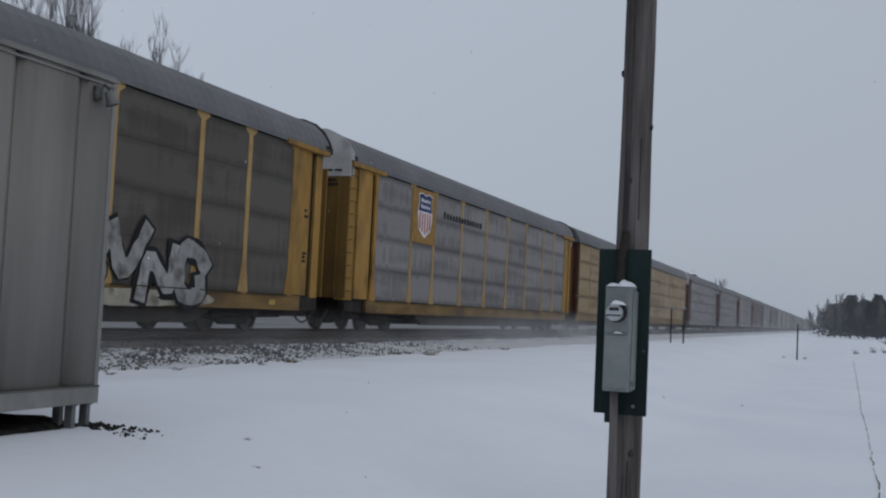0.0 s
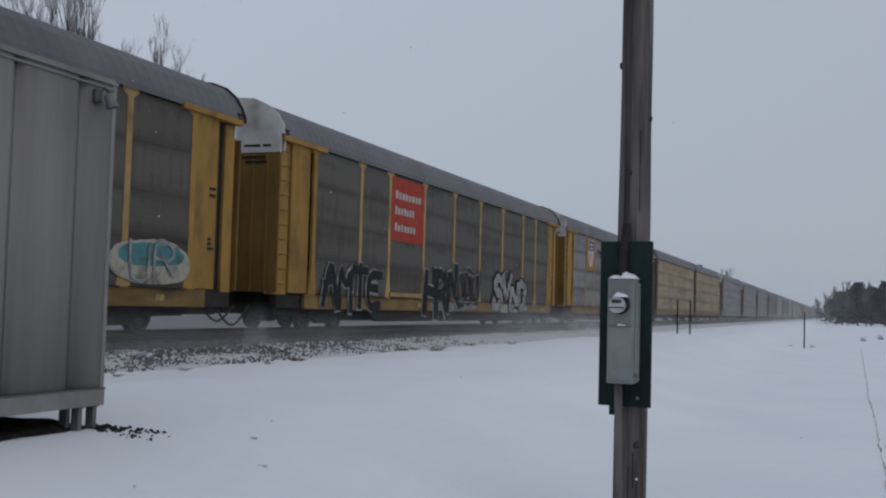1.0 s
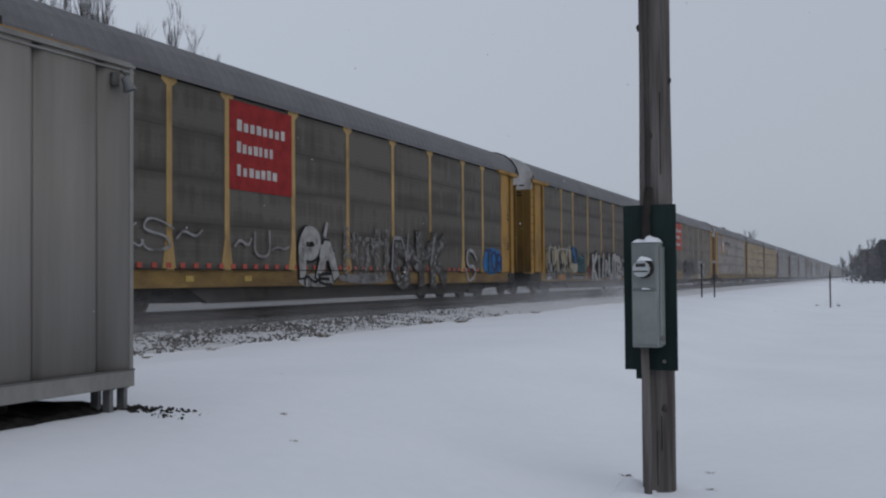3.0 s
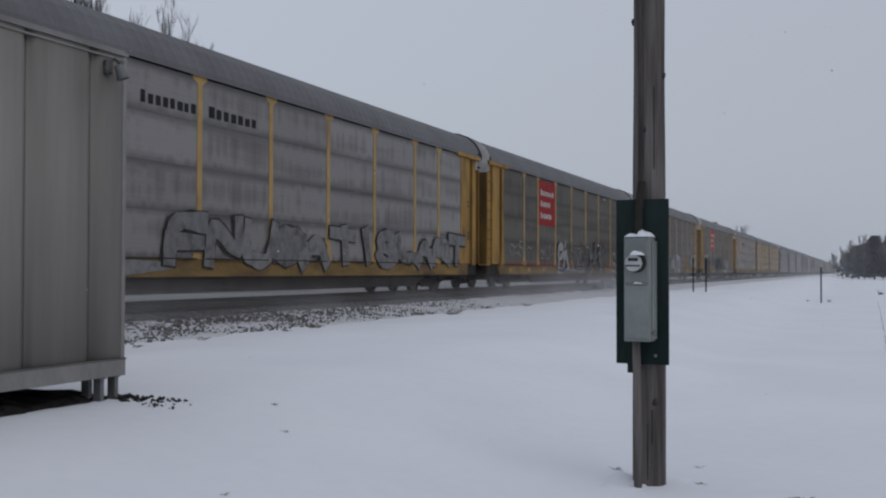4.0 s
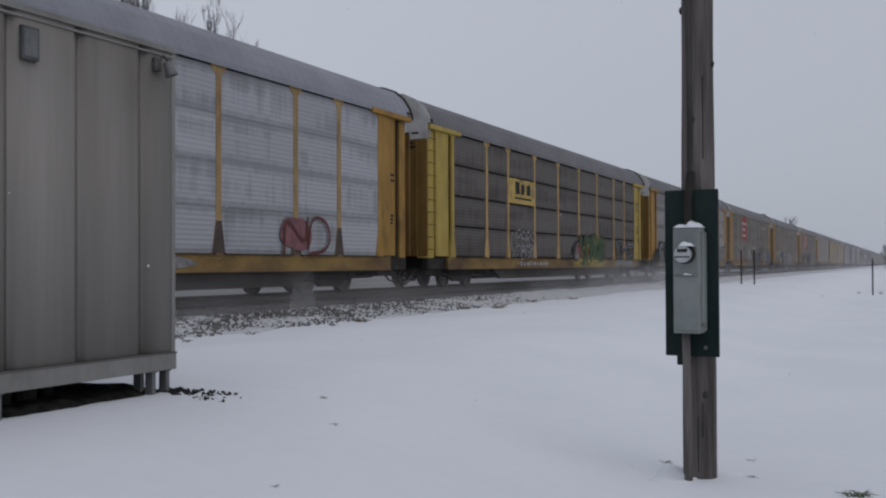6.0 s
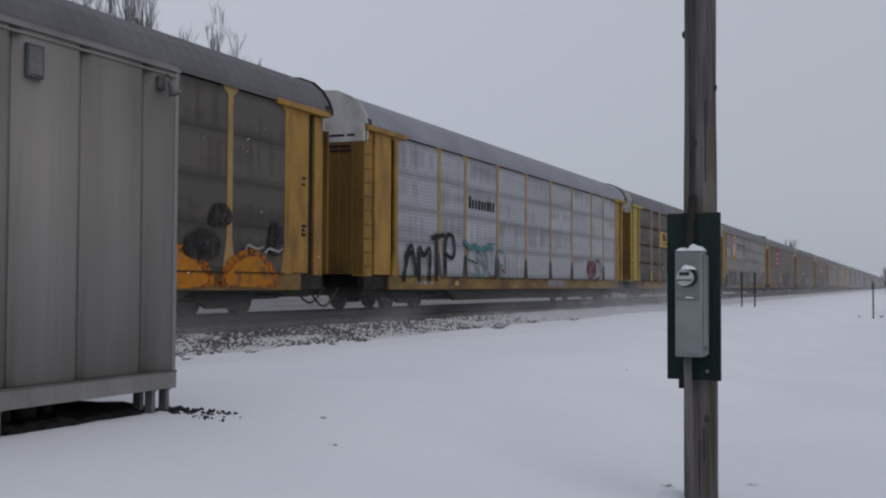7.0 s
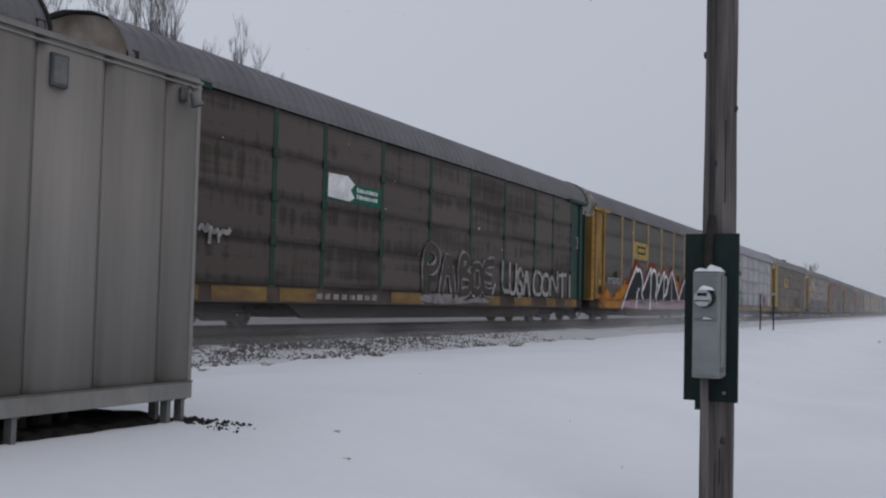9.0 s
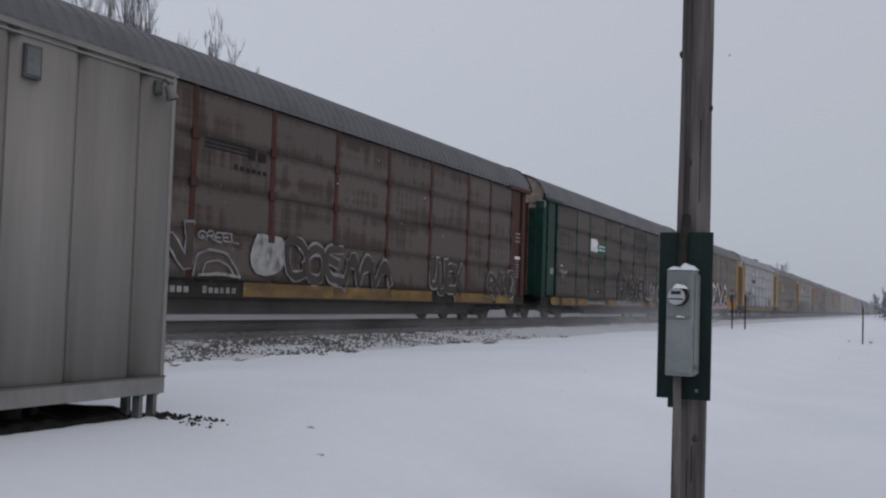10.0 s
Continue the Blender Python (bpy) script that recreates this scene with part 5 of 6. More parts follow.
    bars(c, 21.0, 17.6, 0.66, 0.82, DULL_WHITE, 9, -0.004)
    for z0, z1 in ((2.9, 2.95), (3.3, 3.35)):
        part("stencil", box(-0.064, -0.038, -1.5, -0.8, z0, z1), DULL_WHITE, c, "white stencilled frame")
    for s in (0.4, 1.07):
        part("stencil", box(-0.064, -0.038, -s - 0.44, -s - 0.40, 2.951, 3.299), DULL_WHITE, c)
    TRAIN[7] = c
    # sooty red-trimmed car
    c = autorack(style(PANEL_RUST, post=OXIDE, end=OXIDE, gable=GABLE_TAN, plain=True, sill=BLACKISH), True, "rusty grey automobile carrier with red oxide posts")
    for s0, s1 in ((1.4, 3.2), (3.45, 6.95), (8.65, 11.4), (11.42, 14.6), (14.62, 18.5), (22.0, 22.9), (23.1, 25.2)):
        part("sill_panel", box(-0.008, 0.004, -s1, -s0, 0.60, 0.90), SILL_YELLOW, c, "worn yellow panel on the sill")
    bars(c, 21.2, 20.35, 0.65, 0.79, DULL_WHITE, 4, 0.001)
    bars(c, 19.95, 18.75, 0.65, 0.79, DULL_WHITE, 6, 0.001)
    spray(c, "UUEX", 8.9, 6.4, 0.96, 1.70, SPRAY_UMBER, SPRAY_CHROME, 0.18, 0.042, jitter=0.12)
    spray(c, "RNAC", 4.0, 1.5, 0.96, 1.55, SPRAY_UMBER, SPRAY_CHROME, 0.18, 0.042, jitter=0.12)
    spray(c, "COEAAA", 16.9, 11.5, 1.02, 1.72, SPRAY_UMBER, SPRAY_SILVER, 0.19, 0.04, jitter=0.13)
    spray(c, "SN", 22.4, 20.3, 0.96, 1.82, SPRAY_UMBER, SPRAY_SILVER, 0.22, 0.05, jitter=0.12)
    stroke(c, [(20.3, 1.0), (20.2, 1.40), (19.8, 1.52), (19.2, 1.48), (18.8, 1.15), (18.7, 1.0)], 0.05, SPRAY_SILVER, 0.034)
    stroke(c, [(20.0, 1.02), (19.9, 1.26), (19.5, 1.32), (19.1, 1.22), (18.9, 1.02), (20.0, 1.03)], 0.04, SPRAY_SILVER, 0.034)
    stroke(c, [(20.1, 1.0), (19.4, 1.05), (18.7, 1.0)], 0.07, DULL_WHITE, 0.035)
    spray(c, "GREEL", 20.2, 18.8, 1.70, 1.86, DULL_WHITE, None, 0.035)
    patch(c, "spray_patch", [(18.3, 1.1), (18.2, 1.9), (17.9, 2.0), (16.9, 1.95), (16.85, 1.3), (17.4, 1.05)], DULL_WHITE, 0.004, 0.003)
    for z in (3.55, 3.63, 3.71):
        patch(c, "emblem", rect(18.3, 20.0, z, z + 0.04), BLACK, -0.028, 0.008)
    bars(c, 18.5, 17.75, 3.50, 3.76, BLACK, 2, -0.020)
    bars(c, 19.0, 17.7, 3.22, 3.34, BLACK, 6, -0.024)
    patch(c, "stencil", rect(0.72, 1.28, 2.20, 2.30), WHITE, -0.062, 0.030)
    for z0, z1 in ((2.82, 2.86), (2.96, 3.0), (3.10, 3.14)):
        patch(c, "stencil", rect(0.75, 1.25, z0, z1), DULL_WHITE, -0.062, 0.030, "white stencilled frame")
    for z in np.arange(1.55, 2.15, 0.11):
        patch(c, "stencil", rect(0.8, 1.15, z, z + 0.05), SPRAY_MAUVE, -0.062, 0.030)
    TRAIN[8] = c


UNIT = 21.4


def unit_roof_mesh():
    bm = bmesh.new()
    profile = ROOF_LINE + [(-WIDE - x, z) for x, z in ROOF_LINE[-2::-1]]
    rows = [[bm.verts.new((x, -y, z)) for x, z in profile] for y in np.linspace(-0.15, UNIT + 0.15, 40)]
    for a, b in zip(rows, rows[1:]):
        for i in range(len(profile) - 1):
            bm.faces.new((a[i], b[i], b[i + 1], a[i + 1]))
    bm.faces.new(rows[0][::-1]), bm.faces.new(rows[-1])
    return bm


def articulated_unit(label):
    """A shorter carrier, coupled close to its twin, with plain screens and few posts."""
    unit = thing("autorack_car", pose(0, 0, 0), label, "railcar", "train of covered automobile carriers")
    shared("inner_body", "unit", INNER_SHADE, lambda: box(-WIDE + 0.12, -0.12, -UNIT + 0.1, -0.1, 0.93, 4.72), unit)
    shared("underframe", "unit", BLACKISH, lambda: box(-2.6, -0.45, -UNIT + 0.2, -0.2, 0.30, 0.93), unit)
    shared("roof", "unit", ROOF, unit_roof_mesh, unit)
    edges = np.linspace(0.35, UNIT - 0.35, 9)
    for x, turn in ((0.0, 0), (-WIDE, math.pi)):
        shared("side_sill", "unit", SILL_YELLOW, lambda: box(-0.10, -0.012, -UNIT / 2, UNIT / 2, 0.56, 0.93), unit, (x, -UNIT / 2, 0), turn=turn)
        for a, b in zip(edges, edges[1:]):
            shared("side_panel", "unit", PANEL_TAN, lambda: bay_mesh(b - a), unit, (x, -(a + b) / 2, 0), turn=turn)
        for a in edges:
            shared("side_post", "unit", ORANGE_POST, lambda: box(-0.09, -0.018, -0.05, 0.05, 0.62, 4.74), unit, (x, -a, 0), turn=turn)
    for y in (-0.06, -UNIT + 0.06):
        shared("end_door", "unit", OXIDE, lambda: box(-WIDE + 0.1, -0.1, -0.05, 0.05, 0.95, 4.70), unit, (0, y, 0))
    for mid_s in (2.2, UNIT - 2.2):
        truck = shared("truck", "t", BLACKISH, truck_mesh, unit, (0, -mid_s, 0))
        for dy in (-0.93, 0.93):
            shared("wheelset", "w", WHEEL, wheelset_mesh, truck, (0, dy, 0))
    shared("coupler", "c", BLACKISH, coupler_mesh, unit)
    return unit


def far_cars():
    """The rest of the train, copied from a few plain cars."""
    plain = {
        # the grey cars' brown ends carry the shade of the car gaps
        "grey": autorack(style(PANEL_GREY, post=GREY_POST, end=OXIDE, sill=GREY_POST), False, "pale grey automobile carrier with ends browned for shade"),
        "dark": autorack(style(PANEL_DARK, post=GREY_POST, sill=OXIDE), False, "dark grey automobile carrier with yellow ends"),
        "rust": autorack(style(PANEL_RUST, post=GREY_POST, end=OXIDE, gable=GABLE_TAN, sill=GREY_POST), False, "rusty grey automobile carrier with brown ends"),
    }
    order = {-4: "grey", -5: "grey", -6: "grey", -7: "rust", -8: "grey", -9: "rust", -10: "grey", 9: "dark", 10: "grey"}
    used = set()
    for k in [*range(-4, -32, -1), 9, 10]:
        kind = order.get(k) or ("grey", "grey", "rust", "dark")[k % 4]
        if kind in used:
            TRAIN[k] = copy_thing(plain[kind], pose(0, 0, 0))
        else:
            TRAIN[k] = plain[kind]
            used.add(kind)
    c = autorack(style(PANEL_GREY, end=YELLOW, sill=SILL_YELLOW), True, "pale grey automobile carrier with faded shield sign")
    shield_sign(c, FADED_AMBER)
    bars(c, 19.5, 15.2, 3.92, 4.16, BLACK, 14, -0.020)
    TRAIN[-1] = c
    TRAIN[-2] = articulated_unit("tan automobile carrier trailing in a close-coupled pair")
    TRAIN[-3] = articulated_unit("tan automobile carrier leading a close-coupled pair")


near_cars()
far_cars()


# ---- the signal hut ----
def make_hut():
    hut = thing("signal_hut", pose(-5.5, 7.07, 0.71), "grey ribbed aluminium railway signal hut on steel legs", "equipment hut")
    top = 2.58

    def wall_panel(y0, y1):
        """A siding panel whose long edges fold inward."""
        bm = bmesh.new()
        line = [(y0 + 0.002, -0.054), (y0 + 0.004, -0.014), (y0 + 0.016, -0.012), (y0 + 0.034, -0.002), (y0 + 0.052, 0.009), (y0 + 0.075, 0.017), (y1 - 0.080, 0.017), (y1 - 0.056, 0.011), (y1 - 0.036, -0.001), (y1 - 0.022, -0.012), (y1 - 0.010, -0.014), (y1 - 0.010, -0.054)]
        if y1 > -0.1:
            line = line[:6] + [(y1 - 0.004, 0.017), (y1 - 0.004, -0.054)]
        lo = [bm.verts.new((x, y, 0.13)) for y, x in line]
        hi = [bm.verts.new((x, y, top - 0.012)) for y, x in line]
        for i in range(len(line) - 1):
            bm.faces.new((lo[i], lo[i + 1], hi[i + 1], hi[i]))
        bm.faces.new(lo[::-1]), bm.faces.new(hi)
        bm.faces.new((lo[0], hi[0], hi[-1], lo[-1]))
        return bm

    def rib(b):
        """A narrow seam at the bottom of the fold between two panels."""
        bm = bmesh.new()
        line = [(b - 0.009, -0.054), (b - 0.009, -0.050), (b - 0.003, -0.047), (b + 0.003, -0.047), (b + 0.004, -0.050), (b + 0.004, -0.054)]
        lo = [bm.verts.new((x, y, 0.13)) for y, x in line]
        hi = [bm.verts.new((x, y, top - 0.012)) for y, x in line]
        for i in range(len(line) - 1):
            bm.faces.new((lo[i], lo[i + 1], hi[i + 1], hi[i]))
        bm.faces.new(lo[::-1]), bm.faces.new(hi)
        return bm

    seams = [-0.040, -0.39, -1.08, -1.74, -2.40, -3.06, -3.66]
    for b, a in zip(seams, seams[1:]):
        part("wall_panel", wall_panel(a, b), HUT_SKIN, hut, smooth=True)
        part("seam", rib(b), HUT_SEAM, hut, "dark seam between siding panels")
    part("corner_trim", bevelled(box(-0.074, 0.021, -0.040, 0.008, 0.10, top - 0.012), 0.006), HUT_TRIM, hut)
    part("body", box(-2.40, -0.0545, -3.64, -0.01, 0.05, top - 0.03), HUT_SKIN, hut)
    part("end_wall", box(-2.38, -0.0742, -0.009, 0.006, 0.10, top - 0.05), HUT_SKIN, hut)
    part("base_beam", bevelled(box(-2.42, 0.027, -3.68, 0.013, 0.0, 0.137), 0.006), HUT_TRIM, hut)
    bm = box(-2.44, 0.030, -3.69, 0.018, top - 0.012, top + 0.010)
    add_box(bm, -2.42, 0.024, -3.68, 0.012, top - 0.055, top - 0.040)
    add_prism(bm, [(-3.68, top + 0.0102), (0.012, top + 0.0102), (-0.02, top + 0.032), (-3.65, top + 0.032)], -2.42, 0.016)
    part("roof", bm, HUT_TRIM, hut)
    for y, x in ((-0.060, -0.015), (-0.232, -0.015), (-0.245, -0.12), (-1.80, -0.02), (-3.4, -0.03), (-0.09, -2.2), (-1.8, -2.2), (-3.4, -2.2)):
        bm = bmesh.new()
        add_box(bm, x, x + 0.010, y - 0.022, y + 0.022, -0.42, 0.0)
        add_box(bm, x - 0.06, x, y - 0.022, y - 0.012, -0.42, 0.0)
        add_box(bm, x - 0.07, x + 0.02, y - 0.034, y + 0.034, -0.012, 0.0)
        part("leg", bm, GALV, hut, "galvanised steel angle leg")
    for y, r in ((-1.24, 0.085), (-1.02, 0.04), (-1.46, 0.07)):
        part("conduit", add_tube(bmesh.new(), [(-0.35, y, -0.45), (-0.35, y, 0.0)], r, 12), BLACKISH, hut)
    # dark strip painted as the shadow line along the beam's top
    part("beam_lip", box(-0.03, 0.031, -3.68, 0.015, 0.128, 0.142), HUT_SEAM, hut)
    plate = part("vent_plate", bevelled(box(0.018, 0.045, -1.66, -1.50, 2.24, 2.47), 0.006), PLATE, hut, "dark grey vent plate")
    part("plate_face", bevelled(box(0.044, 0.0485, -1.642, -1.518, 2.262, 2.448), 0.002, 1), GALV, plate, "dull grey inner face")
    # bell-shaped corner lamp
    lamp = part("lamp", bevelled(box(0.015, 0.055, -0.285, -0.205, 2.385, 2.495), 0.012), LAMP_STEEL, hut, "tarnished steel outdoor lamp")
    tilt, mount = Euler((radians(14), radians(-16), 0)).to_matrix(), (0.095, -0.160, 2.405)

    def turned(profile):
        bm = add_lathe(bmesh.new(), profile, "z", (0, 0, 0), 18)
        bmesh.ops.rotate(bm, verts=list(bm.verts), cent=(0, 0, 0), matrix=tilt)
        bmesh.ops.translate(bm, verts=list(bm.verts), vec=mount)
        return bm

    part("shade", turned([(0.010, 0.070), (0.028, 0.066), (0.036, 0.048), (0.038, 0.010), (0.052, -0.038), (0.055, -0.052), (0.049, -0.052), (0.032, 0.0)]), GALV, lamp, "pale bell-shaped lamp shade", smooth=True)
    # black disc paints the darkness inside the bell's opening
    part("lamp_mouth", turned([(0.047, -0.047), (0.047, -0.042)]), BLACK, lamp)
    part("bracket", add_tube(bmesh.new(), [(0.045, -0.24, 2.465), (0.07, -0.21, 2.51), (0.088, -0.17, 2.475)], 0.012, 6), LAMP_STEEL, lamp)
    # black cinders under the hut, with stones spilling out
    verts, faces = [], []
    nx, ny = 14, 40
    for j in range(ny):
        for i in range(nx):
            x, y = -7.9 + 2.44 * i / (nx - 1), 3.2 + 3.88 * j / (ny - 1)
            edge = min(1.0, 12 * min(i, nx - 1 - i) / nx, 24 * min(j, ny - 1 - j) / ny)
            verts.append((x, y, ground_z(x, y) - 0.04 + edge * (0.10 + 0.07 * noise.noise((x * 5, y * 5, 1)))))
    for j in range(ny - 1):
        for i in range(nx - 1):
            faces.append((j * nx + i, j * nx + i + 1, (j + 1) * nx + i + 1, (j + 1) * nx + i))
    for i in range(130):
        u = random.random() ** 1.3
        x = -5.58 + 0.75 * u + random.uniform(-0.10, 0.10)
        y = 7.10 - 0.12 * u + random.uniform(-0.30, 0.22) * (0.35 + 0.65 * u)
        r = random.uniform(0.006, 0.026) * (1.15 - 0.75 * u)
        z, base = ground_z(x, y) + 0.005, len(verts)
        for dx, dy, dz in ((1.4, 0, 0), (-1.4, 0.2, 0), (0.1, 1, 0), (0, -1, 0.1), (0, 0, 0.9), (0, 0, -0.8)):
            verts.append((x + dx * r * random.uniform(0.6, 1.6), y + dy * r * random.uniform(0.6, 1.6), z + dz * r))
        for f in ((0, 2, 4), (2, 1, 4), (1, 3, 4), (3, 0, 4), (2, 0, 5), (1, 2, 5), (3, 1, 5), (0, 3, 5)):
            faces.append(tuple(base + q for q in f))
    me = bpy.data.meshes.new("cinders")
    me.from_pydata(verts, [], faces)
    me.materials.append(SOIL)
    tagged(new("cinders", me), "bare black cinders beneath the signal hut", "cinders", kind="stuff")


make_hut()


# ---- the meter pole ----
def lump(bm, x0, x1, y0, y1, z, h):
    """A pillow of settled snow."""
    n = 8
    grid = []
    for j in range(n):
        row = []
        for i in range(n):
            u, v = i / (n - 1), j / (n - 1)
            e = (4 * u * (1 - u)) ** 0.4 * (4 * v * (1 - v)) ** 0.4
            row.append(bm.verts.new((x0 + (x1 - x0) * u, y0 + (y1 - y0) * v, z + h * e * (0.75 + 0.5 * noise.noise((u * 2.3, v * 2.0, x0 * 9)))) ))
        grid.append(row)
    for j in range(n - 1):
        for i in range(n - 1):
            bm.faces.new((grid[j][i], grid[j][i + 1], grid[j + 1][i + 1], grid[j + 1][i]))


def make_pole():
    here = pose(-1.405, 7.86, 0, 0, 0, 10.1)
    pole = thing("utility_pole", here, "weathered round wooden utility pole standing in snow", "utility pole")
    bm = bmesh.new()
    sides, heights = 28, np.arange(-0.3, 10.2, 0.15)
    rings = []
    for z in heights:
        r0 = 0.121 - 0.0022 * z
        ring = []
        for j in range(sides):
            a = 2 * math.pi * j / sides
            r = r0 * (1 + 0.05 * noise.noise((math.cos(a) * 1.6, math.sin(a) * 1.6, z * 1.1)) + 0.025 * noise.noise((math.cos(a) * 9, math.sin(a) * 9, z * 0.35)))
            ring.append(bm.verts.new((r * math.cos(a), r * math.sin(a), z)))
        rings.append(ring)
    for a, b in zip(rings, rings[1:]):
        for j in range(sides):
            bm.faces.new((a[j], a[(j + 1) % sides], b[(j + 1) % sides], b[j]))
    bm.faces.new(rings[-1])
    part("shaft", bm, POLE_WOOD, pole, smooth=True)
    # added dark strip, laid along a darker band of the pole
    part("ground_cable", add_tube(bmesh.new(), [(-0.062 + 0.006 * math.sin(z * 3), -0.108, z) for z in np.arange(2.05, 10.1, 0.3)], 0.020, 8), POLE_DARK, pole, "dark strip up the pole")
    for x, z0, z1 in ((0.035, 2.3, 2.9), (0.055, 4.4, 5.0), (-0.012, 0.05, 0.45), (0.02, 0.3, 0.55)):
        y = -math.sqrt(0.118 ** 2 - x * x)
        part("drying_crack", box(x - 0.004, x + 0.003, y - 0.004, y + 0.01, z0, z1), BLACKISH, pole)
    for a, z, r in ((2.9, 3.42, 0.020), (-0.4, 3.0, 0.016), (3.3, 4.6, 0.018), (-1.9, 2.6, 0.017), (-1.2, 0.62, 0.020)):
        x, y = 0.112 * math.cos(a), 0.112 * math.sin(a)
        part("knot", add_tube(bmesh.new(), [(x * 0.9, y * 0.9, z - 0.02), (x * 1.04, y * 1.04, z), (x * 1.09, y * 1.09, z + 0.012)], [r * 1.5, r, r * 0.4], 8), POLE_DARK, pole, "dark knot", smooth=True)
    # mounting board and meter
    board = thing("meter_board", here @ pose(-0.049, -0.160, 0, 0, 0, -16), "dark green painted board bolted to the pole", "backing board")
    part("panel", bevelled(box(-0.193, 0.193, -0.012, 0.012, 0.885, 2.075), 0.003, 1), BOARD, board)
    part("strap", box(-0.11, -0.05, -0.01, 0.022, 0.82, 0.90), BOARD, board)
    for x, z in ((0.10, 0.95),):
        part("bolt", add_lathe(bmesh.new(), [(0.012, -0.022), (0.014, -0.018), (0.014, -0.008)], "y", (x, 0, z), 8), GALV, board)
    meter = thing("electric_meter", here @ pose(-0.049, -0.160, 0, 0, 0, -16) @ pose(0.060, -0.012, 0), "grey enamelled electric meter box with glass dial", "electric meter")
    part("box", bevelled(box(-0.154, 0.040, -0.135, -0.001, 1.055, 1.80), 0.010, 3), BOX_GREY, meter)
    part("upper_cover", bevelled(box(-0.147, 0.030, -0.149, -0.134, 1.475, 1.79), 0.006), BOX_GREY, meter)
    part("lower_cover", bevelled(box(-0.147, 0.030, -0.147, -0.134, 1.075, 1.455), 0.006), BOX_GREY, meter)
    part("side_flange", bevelled(box(0.041, 0.052, -0.11, -0.002, 1.07, 1.77), 0.003), BOX_GREY, meter)
    part("latch", bevelled(box(0.034, 0.070, -0.11, -0.07, 1.10, 1.135), 0.006), GALV, meter)
    ring = part("meter_ring", add_lathe(bmesh.new(), [(0.060, -0.149), (0.069, -0.152), (0.069, -0.190), (0.060, -0.196)], "y", (-0.052, 0, 1.615), 32), BLACKISH, meter, smooth=False)
    part("dial", add_lathe(bmesh.new(), [(0.056, -0.197), (0.056, -0.222), (0.052, -0.226)], "y", (-0.056, 0, 1.612), 32), METER_FACE, ring, "pale round meter dial")
    part("dial_window", bevelled(box(-0.086, -0.026, -0.231, -0.225, 1.624, 1.644), 0.002, 1), BLACK, ring)
    part("dial_plate", box(-0.100, -0.012, -0.2295, -0.226, 1.592, 1.600), BLACK, ring)
    cover = part("glass_cover", add_lathe(bmesh.new(), [(0.059, -0.190), (0.059, -0.236), (0.053, -0.254), (0.035, -0.264), (0.001, -0.267)], "y", (-0.055, 0, 1.612), 32), GLASS, ring, "clear glass meter cover", smooth=True)
    cover.visible_shadow = False
    part("conduit", add_tube(bmesh.new(), [(-0.075, -0.055, -0.15), (-0.075, -0.06, 0.55), (-0.083, -0.068, 1.06)], 0.029, 12), POLE_WOOD, meter, "dull brown conduit", smooth=True)
    part("service_pipe", add_tube(bmesh.new(), [(-0.07, -0.05, 1.79), (-0.07, -0.035, 2.0), (-0.068, 0.03, 2.2)], 0.030, 10), BLACKISH, meter, "dark service pipe")
    bm = bmesh.new()
    lump(bm, -0.150, -0.055, -0.140, 0.0, 1.800, 0.034)
    lump(bm, -0.07, 0.042, -0.140, 0.0, 1.800, 0.058)
    lump(bm, -0.085, 0.010, -0.235, -0.150, 1.668, 0.036)
    lump(bm, -0.075, -0.01, -0.168, -0.146, 1.466, 0.016)
    tagged(new("settled_snow", to_mesh("settled_snow", bm, SNOW, True)), "small caps of snow on the meter box", "snow cap", kind="stuff").matrix_world = here @ pose(-0.049, -0.160, 0, 0, 0, -16) @ pose(0.060, -0.012, 0)
    # drifted snow collar and weeds at the foot
    bm = bmesh.new()
    lump(bm, -0.40, 0.38, -0.34, 0.42, -0.05, 0.085)
    lump(bm, -0.36, 0.05, -0.44, 0.24, -0.05, 0.125)
    tagged(new("snow_drift", to_mesh("snow_drift", bm, SNOW, True)), "low snow drift round the pole's foot", "snow drift", kind="stuff").matrix_world = pose(-1.405, 7.86, ground_z(-1.405, 7.86))


make_pole()


# ---- marker posts ----
def marker_post(x, y, height, cap):
    z = ground_z(x, y)
    post = thing("marker_post", pose(x, y, z), "thin dark steel marker post with a pale tip" if cap else "thin dark steel fence post in the snow", "marker post", "steel posts")
    bm = box(-0.035, 0.035, -0.006, 0.006, -0.3, height)
    add_box(bm, -0.006, 0.006, -0.045, 0.006, -0.3, height)
    part("stake", bm, BLACKISH, post)
    if cap:
        part("cap", bevelled(box(-0.075, 0.075, -0.055, 0.055, height - 0.10, height + 0.03), 0.01), DULL_WHITE, post, "pale painted tip")


marker_post(-7.55, 54.0, 1.78, True)
marker_post(-6.88, 53.6, 1.78, True)
marker_post(-1.60, 56.0, 1.78, False)


